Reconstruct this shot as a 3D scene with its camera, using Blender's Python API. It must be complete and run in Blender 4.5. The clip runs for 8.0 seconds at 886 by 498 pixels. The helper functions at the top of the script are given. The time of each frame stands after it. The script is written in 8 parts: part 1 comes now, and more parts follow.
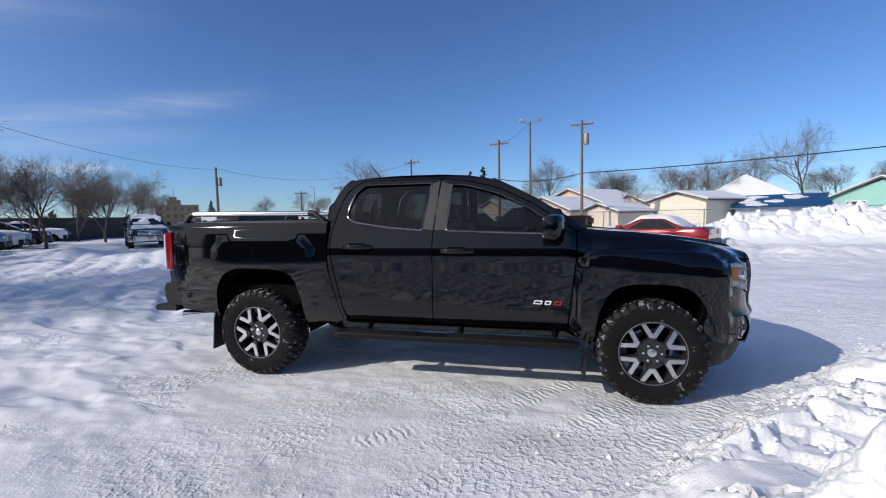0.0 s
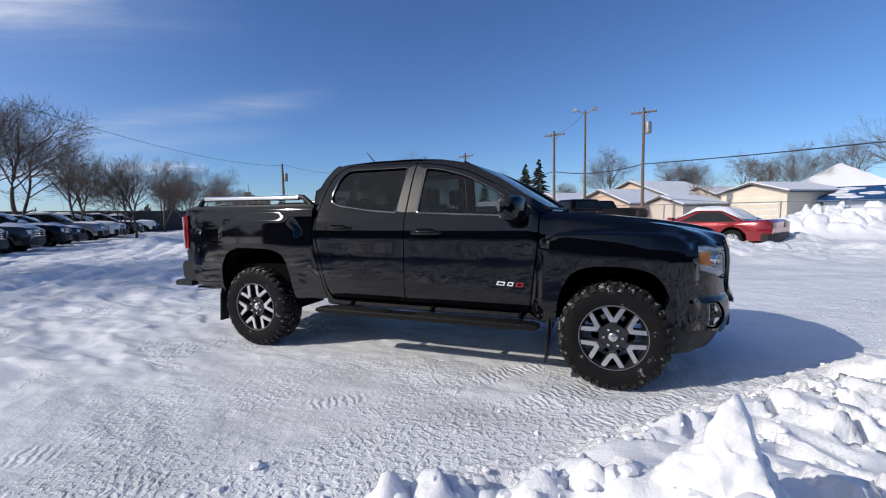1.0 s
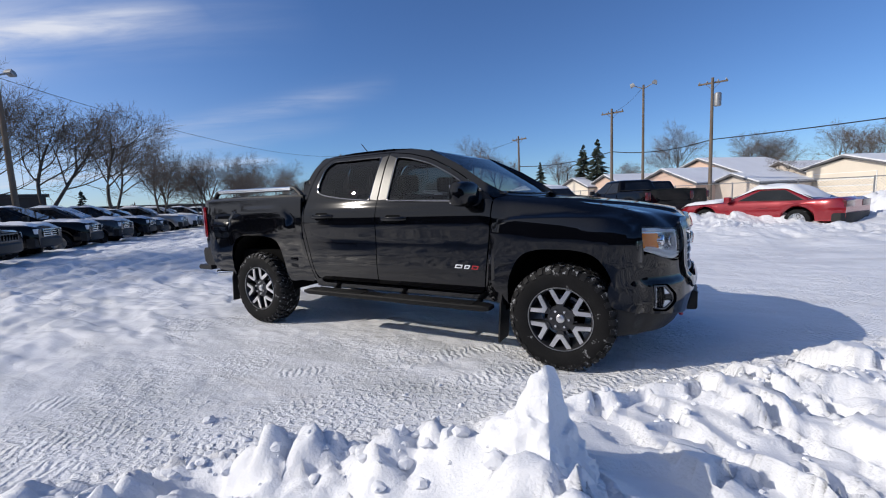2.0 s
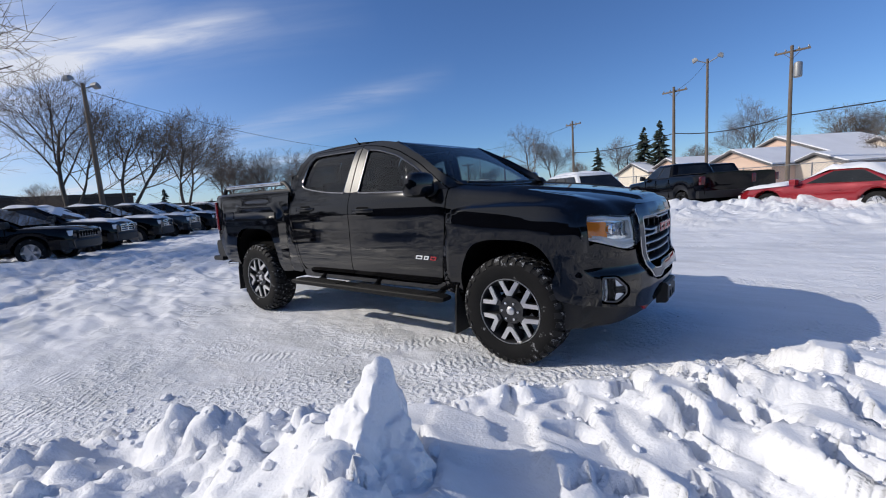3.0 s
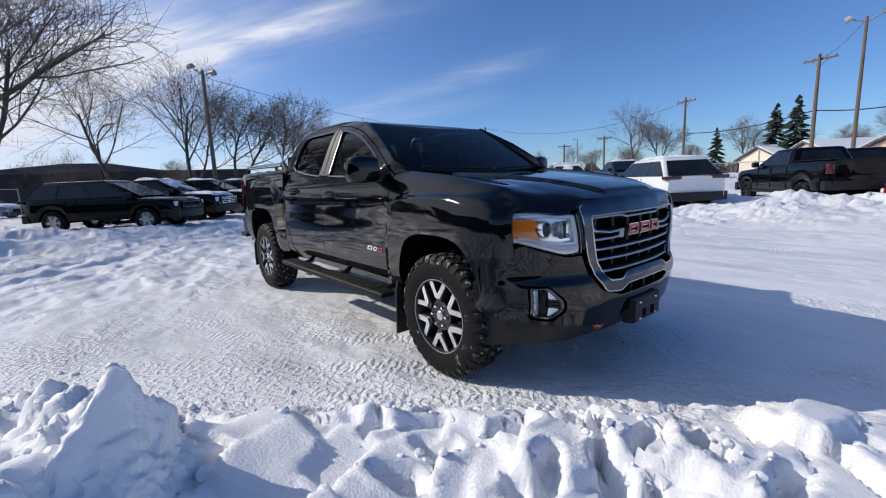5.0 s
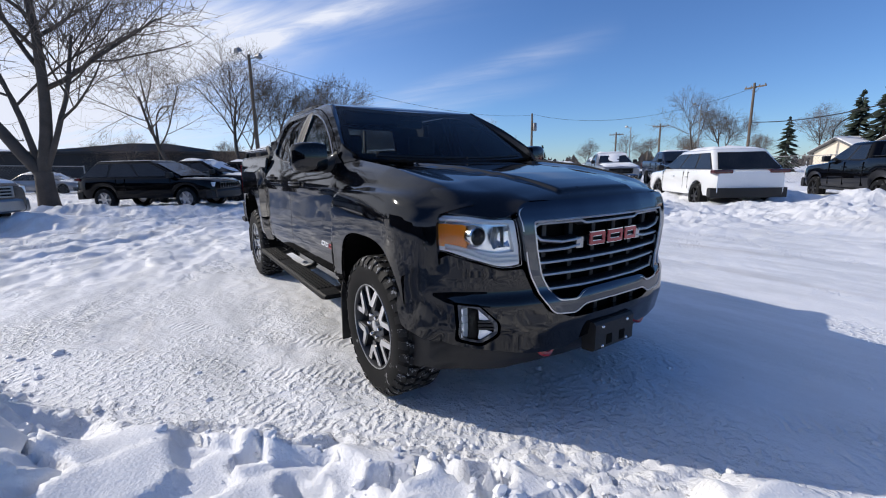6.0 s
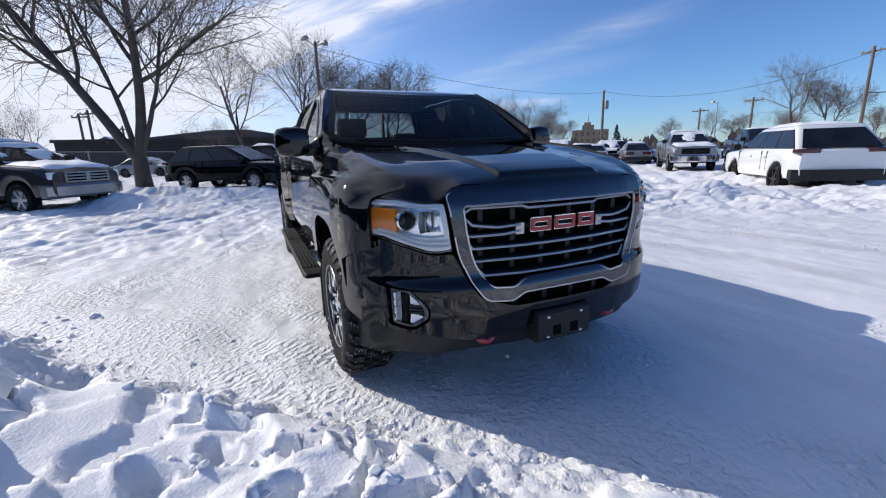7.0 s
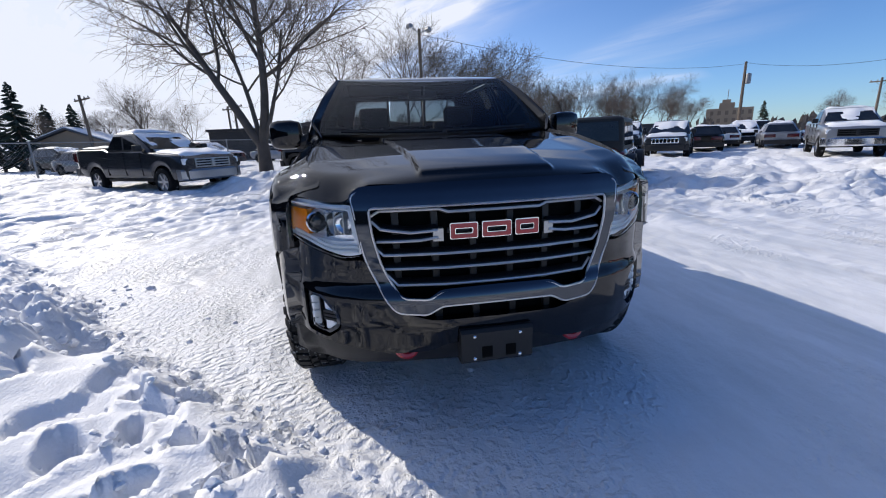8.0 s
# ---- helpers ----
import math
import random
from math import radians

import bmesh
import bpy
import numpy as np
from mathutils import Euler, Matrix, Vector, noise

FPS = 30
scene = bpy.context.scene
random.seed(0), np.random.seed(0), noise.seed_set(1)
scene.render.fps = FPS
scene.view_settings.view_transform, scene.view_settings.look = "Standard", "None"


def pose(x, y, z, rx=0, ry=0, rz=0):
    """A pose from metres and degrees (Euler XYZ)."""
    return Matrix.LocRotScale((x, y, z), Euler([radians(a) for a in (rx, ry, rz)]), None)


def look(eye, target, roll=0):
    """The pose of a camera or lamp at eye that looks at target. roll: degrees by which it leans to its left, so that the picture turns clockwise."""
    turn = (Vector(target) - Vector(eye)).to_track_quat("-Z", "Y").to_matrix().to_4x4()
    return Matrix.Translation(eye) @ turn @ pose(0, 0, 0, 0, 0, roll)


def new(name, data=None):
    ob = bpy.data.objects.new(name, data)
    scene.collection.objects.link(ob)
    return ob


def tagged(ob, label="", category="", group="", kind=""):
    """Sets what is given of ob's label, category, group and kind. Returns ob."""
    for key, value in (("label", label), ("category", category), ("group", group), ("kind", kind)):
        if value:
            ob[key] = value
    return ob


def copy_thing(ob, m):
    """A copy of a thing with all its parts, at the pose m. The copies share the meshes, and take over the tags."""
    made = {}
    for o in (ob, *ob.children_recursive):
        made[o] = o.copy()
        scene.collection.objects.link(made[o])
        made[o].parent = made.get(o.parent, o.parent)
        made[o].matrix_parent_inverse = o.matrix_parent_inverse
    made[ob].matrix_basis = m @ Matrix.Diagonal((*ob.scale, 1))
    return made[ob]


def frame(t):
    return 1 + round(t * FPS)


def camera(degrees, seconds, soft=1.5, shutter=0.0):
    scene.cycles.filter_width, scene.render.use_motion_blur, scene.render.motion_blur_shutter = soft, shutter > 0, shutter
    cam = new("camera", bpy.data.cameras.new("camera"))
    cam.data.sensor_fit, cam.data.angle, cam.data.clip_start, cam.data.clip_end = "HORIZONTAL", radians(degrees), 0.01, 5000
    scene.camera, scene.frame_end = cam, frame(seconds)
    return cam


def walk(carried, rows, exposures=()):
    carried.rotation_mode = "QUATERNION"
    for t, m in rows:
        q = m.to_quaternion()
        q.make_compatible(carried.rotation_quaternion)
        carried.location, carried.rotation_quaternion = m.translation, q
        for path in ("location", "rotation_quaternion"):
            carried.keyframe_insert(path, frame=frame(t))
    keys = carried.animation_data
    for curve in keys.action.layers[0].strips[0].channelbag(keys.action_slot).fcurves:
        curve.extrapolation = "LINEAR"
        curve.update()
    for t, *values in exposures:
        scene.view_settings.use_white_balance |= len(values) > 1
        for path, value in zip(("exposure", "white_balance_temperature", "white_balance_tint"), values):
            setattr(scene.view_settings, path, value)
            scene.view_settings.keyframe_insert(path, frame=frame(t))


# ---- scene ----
cam = camera(92.7, 8.0, 1.1)
PATH = [
    (0, (0.859, -4.159, 1.378), (0.403, -2.217, 1.228), -1.3),
    (0.5, (1.177, -4.083, 1.29), (0.592, -2.177, 1.132), -1.0),
    (1, (1.585, -4.058, 1.265), (0.862, -2.201, 1.095), -1.2),
    (1.5, (2.045, -4.039, 1.275), (1.189, -2.242, 1.079), -1.9),
    (2, (2.379, -3.882, 1.245), (1.399, -2.153, 1.018), -2.6),
    (2.2, (2.506, -3.799, 1.243), (1.481, -2.101, 0.992), -3.0),
    (3.3, (3.285, -3.349, 1.199), (2.009, -1.832, 0.935), -4.1),
    (3.5, (3.432, -3.285, 1.259), (2.111, -1.809, 0.98), -4.2),
    (4, (3.486, -3.074, 1.267), (2.085, -1.678, 0.967), -4.0),
    (4.5, (3.454, -2.781, 1.268), (1.993, -1.449, 0.963), -3.3),
    (5, (3.602, -2.481, 1.188), (2.079, -1.224, 0.869), -2.5),
    (5.2, (3.717, -2.291, 1.194), (2.173, -1.063, 0.866), -2.0),
    (6.3, (3.675, -1.678, 1.213), (1.997, -0.666, 0.817), -1.3),
    (6.5, (3.745, -1.593, 1.22), (2.04, -0.631, 0.809), -1.5),
    (7, (3.96, -1.282, 1.195), (2.182, -0.482, 0.748), -1.7),
    (7.5, (3.972, -0.928, 1.172), (2.119, -0.345, 0.695), -2.1),
    (8, (4.014, -0.473, 1.213), (2.104, -0.153, 0.715), -2.3),
]
walk(cam, [(t, look(eye, target, roll)) for t, eye, target, roll in PATH], [(0.0, -0.12), (2.0, -0.17), (3.5, -0.18), (5.0, -0.07), (6.5, 0.06), (8.0, 0.10)])

# ---- daylight: low winter sun behind the parked truck, clear sky with thin cirrus ----
SUN = Vector((-1.42, -1.20, 1.13)).normalized()
SUN_EL, SUN_AZ = math.asin(SUN.z), math.atan2(SUN.x, SUN.y)
world = bpy.data.worlds.new("winter_sky")
scene.world = world
world.use_nodes = True
wt = world.node_tree
wt.nodes.clear()


def wnode(kind, **values):
    n = wt.nodes.new(kind)
    for key, v in values.items():
        n.inputs[key].default_value = v
    return n


sky = wt.nodes.new("ShaderNodeTexSky")
sky.sky_type, sky.sun_disc = "NISHITA", False
sky.sun_elevation, sky.sun_rotation = SUN_EL, SUN_AZ
sky.air_density, sky.dust_density, sky.ozone_density, sky.altitude = 1.0, 0.2, 2.6, 600
tc = wt.nodes.new("ShaderNodeTexCoord")
# cirrus: long streaks on a flat layer high above, where direction.xy / direction.z
sep = wt.nodes.new("ShaderNodeSeparateXYZ")
wt.links.new(tc.outputs["Generated"], sep.inputs[0])


def wmath(op, a, b=None, clamp=False):
    n = wt.nodes.new("ShaderNodeMath")
    n.operation, n.use_clamp = op, clamp
    for i, v in enumerate((a, b)):
        if v is None:
            continue
        if isinstance(v, (int, float)):
            n.inputs[i].default_value = v
        else:
            wt.links.new(v, n.inputs[i])
    return n.outputs[0]


zz = wmath("MAXIMUM", wmath("ADD", sep.outputs[2], 0.12), 0.06)
px, py = wmath("DIVIDE", sep.outputs[0], zz), wmath("DIVIDE", sep.outputs[1], zz)
# along and across the streaks, which all run one way on the layer
al = wmath("ADD", wmath("MULTIPLY", px, 0.829), wmath("MULTIPLY", py, 0.559))
ac = wmath("ADD", wmath("MULTIPLY", px, -0.559), wmath("MULTIPLY", py, 0.829))


def cloud_noise(sa, sc, scale, seed, detail):
    comb = wt.nodes.new("ShaderNodeCombineXYZ")
    wt.links.new(wmath("MULTIPLY", al, sa), comb.inputs[0])
    wt.links.new(wmath("MULTIPLY", ac, sc), comb.inputs[1])
    comb.inputs[2].default_value = seed
    n = wnode("ShaderNodeTexNoise", Scale=scale, Detail=detail, Roughness=0.58, Distortion=0.35)
    wt.links.new(comb.outputs[0], n.inputs["Vector"])
    return n.outputs[0]


fibre, wisp = cloud_noise(0.8, 3.4, 1.9, 0.7, 9.0), cloud_noise(0.3, 0.8, 1.0, 4.2, 4.0)


def ranged(v, lo, hi):
    r = wt.nodes.new("ShaderNodeMapRange")
    r.inputs["From Min"].default_value, r.inputs["From Max"].default_value = lo, hi
    wt.links.new(v, r.inputs[0])
    return r.outputs[0]


def streak(at, slope, width, amount, start, full):
    """A cirrus streak round across = at, leaning by slope, that sets in between two places along the layer."""
    mid = wmath("ADD", wmath("MULTIPLY", al, slope), wmath("MULTIPLY", wisp, 0.16))
    d = wmath("DIVIDE", wmath("SUBTRACT", wmath("ADD", ac, mid), at + 0.08), width)
    g = wmath("POWER", 2.718, wmath("MULTIPLY", wmath("MULTIPLY", d, d), -1.0))
    g = wmath("MULTIPLY", g, ranged(al, start, full))
    return wmath("MULTIPLY", wmath("MULTIPLY", g, ranged(fibre, 0.22, 0.62)), amount)


sund = wt.nodes.new("ShaderNodeVectorMath")
sund.operation = "DOT_PRODUCT"
wt.links.new(tc.outputs["Generated"], sund.inputs[0])
sund.inputs[1].default_value = (SUN.x, SUN.y, SUN.z)
near = ranged(sund.outputs["Value"], 0.54, 0.95)
low = wmath("POWER", 2.718, wmath("MULTIPLY", wmath("MULTIPLY", sep.outputs[2], sep.outputs[2]), -26.0))
horizon = wmath("MULTIPLY", wmath("MULTIPLY", ranged(sund.outputs["Value"], 0.20, 0.75), low), 0.45)
haze = wmath("MULTIPLY", wmath("POWER", near, 1.15), 0.85)
cover = wmath("ADD", streak(1.705, 0.10, 0.085, 1.0, -0.72, -1.12), streak(1.60, 0.0, 0.13, 0.85, -1.40, -1.72))
cover = wmath("ADD", cover, streak(1.78, 0.0, 0.34, 0.75, -1.5, -2.3))
cover = wmath("ADD", cover, streak(1.72, 0.10, 0.24, 0.28, -0.3, -1.2))
cover = wmath("ADD", cover, streak(2.54, 0.39, 0.16, 0.26, 0.0, -0.5))
cover = wmath("ADD", cover, streak(3.1, 0.30, 0.22, 0.13, -0.3, -0.9))
cover = wmath("ADD", cover, streak(4.25, 0.0, 0.20, 0.45, -1.15, -1.45))
cover = wmath("ADD", cover, wmath("MULTIPLY", wmath("MULTIPLY", ranged(fibre, 0.45, 0.8), near), 0.8))
# only above the horizon and on the side away from the open north
cover = wmath("MULTIPLY", cover, ranged(px, -0.2, -1.6))
cover = wmath("ADD", wmath("ADD", cover, horizon), haze, clamp=True)
mixc = wt.nodes.new("ShaderNodeMix")
mixc.data_type = "RGBA"
wt.links.new(cover, mixc.inputs["Factor"])
tint = wt.nodes.new("ShaderNodeMix")
tint.data_type, tint.blend_type = "RGBA", "MULTIPLY"
tint.inputs["Factor"].default_value = 1.0
tint.inputs["B"].default_value = (0.66, 0.90, 1.28, 1)
wt.links.new(sky.outputs[0], tint.inputs["A"])
wt.links.new(tint.outputs["Result"], mixc.inputs["A"])
mixc.inputs["B"].default_value = (7.6, 8.0, 9.2, 1)
bg = wnode("ShaderNodeBackground", Strength=0.104)
wt.links.new(mixc.outputs["Result"], bg.inputs["Color"])
wout = wt.nodes.new("ShaderNodeOutputWorld")
wt.links.new(bg.outputs[0], wout.inputs[0])

sun_data = bpy.data.lights.new("sun", "SUN")
sun_data.energy, sun_data.angle, sun_data.color = 3.6, radians(0.53), (1.0, 0.93, 0.84)
sun_ob = new("sun", sun_data)
sun_ob.matrix_world = look(SUN * 50, (0, 0, 0))


# ---- materials ----
def mat(name, base, rough=0.5, metal=0.0, vary=0.15, grain=40.0, patch=2.0, bump=0.0, bump_scale=60.0, coat=0.0, dirt=None, dirt_amount=0.0,
        island=0.0, spec=0.5, dirt_from=(0.55, 1.0)):
    """A Principled material with variation at two scales, optional dirt film and fine relief, in metres."""
    m = bpy.data.materials.new(name)
    m.use_nodes = True
    nt = m.node_tree
    p = nt.nodes["Principled BSDF"]
    p.inputs["Metallic"].default_value, p.inputs["Roughness"].default_value = metal, rough
    p.inputs["Coat Weight"].default_value, p.inputs["Coat Roughness"].default_value = coat, 0.04
    p.inputs["Specular IOR Level"].default_value = spec
    co = nt.nodes.new("ShaderNodeTexCoord")
    fine, wide = nt.nodes.new("ShaderNodeTexNoise"), nt.nodes.new("ShaderNodeTexNoise")
    for n, s in ((fine, grain), (wide, patch)):
        n.inputs["Scale"].default_value, n.inputs["Detail"].default_value = s, 5.0
        nt.links.new(co.outputs["Object"], n.inputs["Vector"])
    add = nt.nodes.new("ShaderNodeMath")
    add.operation = "MULTIPLY_ADD"
    nt.links.new(fine.outputs[0], add.inputs[0])
    add.inputs[1].default_value = 0.45
    nt.links.new(wide.outputs[0], add.inputs[2])
    rng = nt.nodes.new("ShaderNodeMapRange")
    rng.inputs["From Min"].default_value, rng.inputs["From Max"].default_value = 0.45, 1.0
    rng.inputs["To Min"].default_value, rng.inputs["To Max"].default_value = 1 - vary, 1 + vary
    nt.links.new(add.outputs[0], rng.inputs[0])
    mul = nt.nodes.new("ShaderNodeMix")
    mul.data_type, mul.blend_type = "RGBA", "MULTIPLY"
    mul.inputs["Factor"].default_value = 1.0
    mul.inputs["A"].default_value = (*base, 1)
    nt.links.new(rng.outputs[0], mul.inputs["B"])
    col = mul.outputs["Result"]
    if island:
        geo = nt.nodes.new("ShaderNodeNewGeometry")
        ir = nt.nodes.new("ShaderNodeMapRange")
        ir.inputs["To Min"].default_value, ir.inputs["To Max"].default_value = 1 - island, 1 + island
        nt.links.new(geo.outputs["Random Per Island"], ir.inputs[0])
        m2 = nt.nodes.new("ShaderNodeMix")
        m2.data_type, m2.blend_type = "RGBA", "MULTIPLY"
        m2.inputs["Factor"].default_value = 1.0
        nt.links.new(col, m2.inputs["A"])
        nt.links.new(ir.outputs[0], m2.inputs["B"])
        col = m2.outputs["Result"]
    if dirt:
        dr = nt.nodes.new("ShaderNodeMapRange")
        dr.inputs["From Min"].default_value, dr.inputs["From Max"].default_value = dirt_from
        dr.inputs["To Max"].default_value = dirt_amount
        nt.links.new(add.outputs[0], dr.inputs[0])
        md = nt.nodes.new("ShaderNodeMix")
        md.data_type = "RGBA"
        nt.links.new(dr.outputs[0], md.inputs["Factor"])
        nt.links.new(col, md.inputs["A"])
        md.inputs["B"].default_value = (*dirt, 1)
        col = md.outputs["Result"]
        rr = nt.nodes.new("ShaderNodeMath")
        rr.operation, rr.use_clamp = "MULTIPLY_ADD", True
        nt.links.new(dr.outputs[0], rr.inputs[0])
        rr.inputs[1].default_value, rr.inputs[2].default_value = 0.6, rough
        nt.links.new(rr.outputs[0], p.inputs["Roughness"])
    nt.links.new(col, p.inputs["Base Color"])
    if bump:
        bn, bt = nt.nodes.new("ShaderNodeBump"), nt.nodes.new("ShaderNodeTexNoise")
        bt.inputs["Scale"].default_value, bt.inputs["Detail"].default_value = bump_scale, 6.0
        nt.links.new(co.outputs["Object"], bt.inputs["Vector"])
        nt.links.new(bt.outputs[0], bn.inputs["Height"])
        bn.inputs["Distance"].default_value, bn.inputs["Strength"].default_value = bump, 0.8
        nt.links.new(bn.outputs[0], p.inputs["Normal"])
    return m


def glass_mat(name, tint, rough=0.0, ior=1.48):
    """Tinted automotive glass: a reflecting sheet that lets tinted light through."""
    m = bpy.data.materials.new(name)
    m.use_nodes = True
    nt = m.node_tree
    nt.nodes.clear()
    out, mix = nt.nodes.new("ShaderNodeOutputMaterial"), nt.nodes.new("ShaderNodeMixShader")
    tr, gl, fr = nt.nodes.new("ShaderNodeBsdfTransparent"), nt.nodes.new("ShaderNodeBsdfGlossy"), nt.nodes.new("ShaderNodeFresnel")
    tr.inputs[0].default_value = (*tint, 1)
    gl.inputs["Roughness"].default_value = rough
    fr.inputs[0].default_value = ior
    nt.links.new(fr.outputs[0], mix.inputs[0])
    nt.links.new(tr.outputs[0], mix.inputs[1])
    nt.links.new(gl.outputs[0], mix.inputs[2])
    nt.links.new(mix.outputs[0], out.inputs[0])
    return m


def snow_mat(name, icy):
    """Snow: bright, grainy; the ground's 'ice' attribute turns it into packed, grey, glossy ice."""
    m = mat(name, (0.81, 0.82, 0.845), 0.62, vary=0.05, grain=22, patch=0.8)
    nt = m.node_tree
    p = nt.nodes["Principled BSDF"]
    co = nt.nodes["Texture Coordinate"]
    b1, b2 = nt.nodes.new("ShaderNodeTexNoise"), nt.nodes.new("ShaderNodeTexNoise")
    for n, s in ((b1, 14.0), (b2, 80.0)):
        n.inputs["Scale"].default_value, n.inputs["Detail"].default_value = s, 6.0
        nt.links.new(co.outputs["Object"], n.inputs["Vector"])
    bm1, bm2 = nt.nodes.new("ShaderNodeBump"), nt.nodes.new("ShaderNodeBump")
    bm1.inputs["Distance"].default_value, bm1.inputs["Strength"].default_value = 0.007, 0.5
    bm2.inputs["Distance"].default_value, bm2.inputs["Strength"].default_value = 0.0042, 0.9
    nt.links.new(b1.outputs[0], bm1.inputs["Height"])
    nt.links.new(b2.outputs[0], bm2.inputs["Height"])
    nt.links.new(bm1.outputs[0], bm2.inputs["Normal"])
    nt.links.new(bm2.outputs[0], p.inputs["Normal"])
    if icy:
        at = nt.nodes.new("ShaderNodeAttribute")
        at.attribute_name = "ice"
        # wind-packed drifts where the snow is not worn to ice
        b0, bm0, loose = nt.nodes.new("ShaderNodeTexNoise"), nt.nodes.new("ShaderNodeBump"), nt.nodes.new("ShaderNodeMapRange")
        b0.inputs["Scale"].default_value, b0.inputs["Detail"].default_value, b0.inputs["Roughness"].default_value = 2.4, 7.0, 0.6
        nt.links.new(co.outputs["Object"], b0.inputs["Vector"])
        nt.links.new(b0.outputs[0], bm0.inputs["Height"])
        loose.inputs["To Min"].default_value, loose.inputs["To Max"].default_value = 0.06, 0.5
        drift = nt.nodes.new("ShaderNodeAttribute")
        drift.attribute_name = "drift"
        nt.links.new(drift.outputs["Fac"], loose.inputs[0])
        nt.links.new(loose.outputs[0], bm0.inputs["Strength"])
        bm0.inputs["Distance"].default_value = 0.30
        # lug marks of tyres
        tr, tm, tw, tb = nt.nodes.new("ShaderNodeAttribute"), nt.nodes.new("ShaderNodeMapping"), nt.nodes.new("ShaderNodeTexWave"), nt.nodes.new("ShaderNodeBump")
        tr.attribute_name = "track"
        tm.inputs["Rotation"].default_value = (0, 0, radians(-43))
        nt.links.new(co.outputs["Object"], tm.inputs[0])
        nt.links.new(tm.outputs[0], tw.inputs["Vector"])
        tw.inputs["Scale"].default_value, tw.inputs["Distortion"].default_value, tw.inputs["Detail"].default_value, tw.inputs["Detail Scale"].default_value = 6.0, 6.0, 2.0, 1.8
        nt.links.new(tw.outputs["Fac"], tb.inputs["Height"])
        nt.links.new(tr.outputs["Fac"], tb.inputs["Strength"])
        tb.inputs["Distance"].default_value = 0.006
        nt.links.new(bm0.outputs[0], tb.inputs["Normal"])
        # crumbs of packed snow
        cr, cn, cm, cb = nt.nodes.new("ShaderNodeAttribute"), nt.nodes.new("ShaderNodeTexNoise"), nt.nodes.new("ShaderNodeMapRange"), nt.nodes.new("ShaderNodeBump")
        cr.attribute_name = "crumble"
        cn.inputs["Scale"].default_value, cn.inputs["Detail"].default_value = 24.0, 5.0
        nt.links.new(co.outputs["Object"], cn.inputs["Vector"])
        cm.inputs["From Min"].default_value, cm.inputs["From Max"].default_value = 0.46, 0.80
        nt.links.new(cn.outputs[0], cm.inputs[0])
        nt.links.new(cm.outputs[0], cb.inputs["Height"])
        nt.links.new(cr.outputs["Fac"], cb.inputs["Strength"])
        cb.inputs["Distance"].default_value = 0.015
        nt.links.new(tb.outputs[0], cb.inputs["Normal"])
        nt.links.new(cb.outputs[0], bm1.inputs["Normal"])
        nz, nz2 = nt.nodes.new("ShaderNodeTexNoise"), nt.nodes.new("ShaderNodeTexNoise")
        mp = nt.nodes.new("ShaderNodeMapping")
        mp.inputs["Scale"].default_value = (0.33, 1.5, 1)
        nt.links.new(co.outputs["Object"], mp.inputs[0])
        nz.inputs["Scale"].default_value, nz.inputs["Detail"].default_value, nz.inputs["Roughness"].default_value = 1.6, 8.0, 0.66
        nt.links.new(mp.outputs[0], nz.inputs["Vector"])
        fac = nt.nodes.new("ShaderNodeMath")
        fac.operation = "MULTIPLY_ADD"
        nt.links.new(nz.outputs[0], fac.inputs[0])
        fac.inputs[1].default_value, fac.inputs[2].default_value = 4.6, -2.2
        f2 = nt.nodes.new("ShaderNodeMath")
        f2.operation, f2.use_clamp = "ADD", True
        nt.links.new(fac.outputs[0], f2.inputs[0])
        f2.inputs[1].default_value = 0.22
        f3 = nt.nodes.new("ShaderNodeMath")
        f3.operation, f3.use_clamp = "MULTIPLY", True
        nt.links.new(f2.outputs[0], f3.inputs[0])
        nt.links.new(at.outputs["Fac"], f3.inputs[1])
        old = p.inputs["Base Color"].links[0].from_socket
        mx = nt.nodes.new("ShaderNodeMix")
        mx.data_type = "RGBA"
        nt.links.new(f3.outputs[0], mx.inputs["Factor"])
        nt.links.new(old, mx.inputs["A"])
        mx.inputs["B"].default_value = (0.64, 0.648, 0.655, 1)
        # brown grit
        nz2.inputs["Scale"].default_value, nz2.inputs["Detail"].default_value = 1.1, 7.0
        nt.links.new(mp.outputs[0], nz2.inputs["Vector"])
        g1 = nt.nodes.new("ShaderNodeMapRange")
        g1.inputs["From Min"].default_value, g1.inputs["From Max"].default_value, g1.inputs["To Max"].default_value = 0.57, 0.74, 0.42
        nt.links.new(nz2.outputs[0], g1.inputs[0])
        g2 = nt.nodes.new("ShaderNodeMath")
        g2.operation = "MULTIPLY"
        nt.links.new(g1.outputs[0], g2.inputs[0])
        nt.links.new(at.outputs["Fac"], g2.inputs[1])
        mg = nt.nodes.new("ShaderNodeMix")
        mg.data_type = "RGBA"
        nt.links.new(g2.outputs[0], mg.inputs["Factor"])
        nt.links.new(mx.outputs["Result"], mg.inputs["A"])
        mg.inputs["B"].default_value = (0.36, 0.31, 0.25, 1)
        nt.links.new(mg.outputs["Result"], p.inputs["Base Color"])
        rr = nt.nodes.new("ShaderNodeMapRange")
        rr.inputs["To Min"].default_value, rr.inputs["To Max"].default_value = 0.62, 0.30
        nt.links.new(f3.outputs[0], rr.inputs[0])
        nt.links.new(rr.outputs[0], p.inputs["Roughness"])
    return m


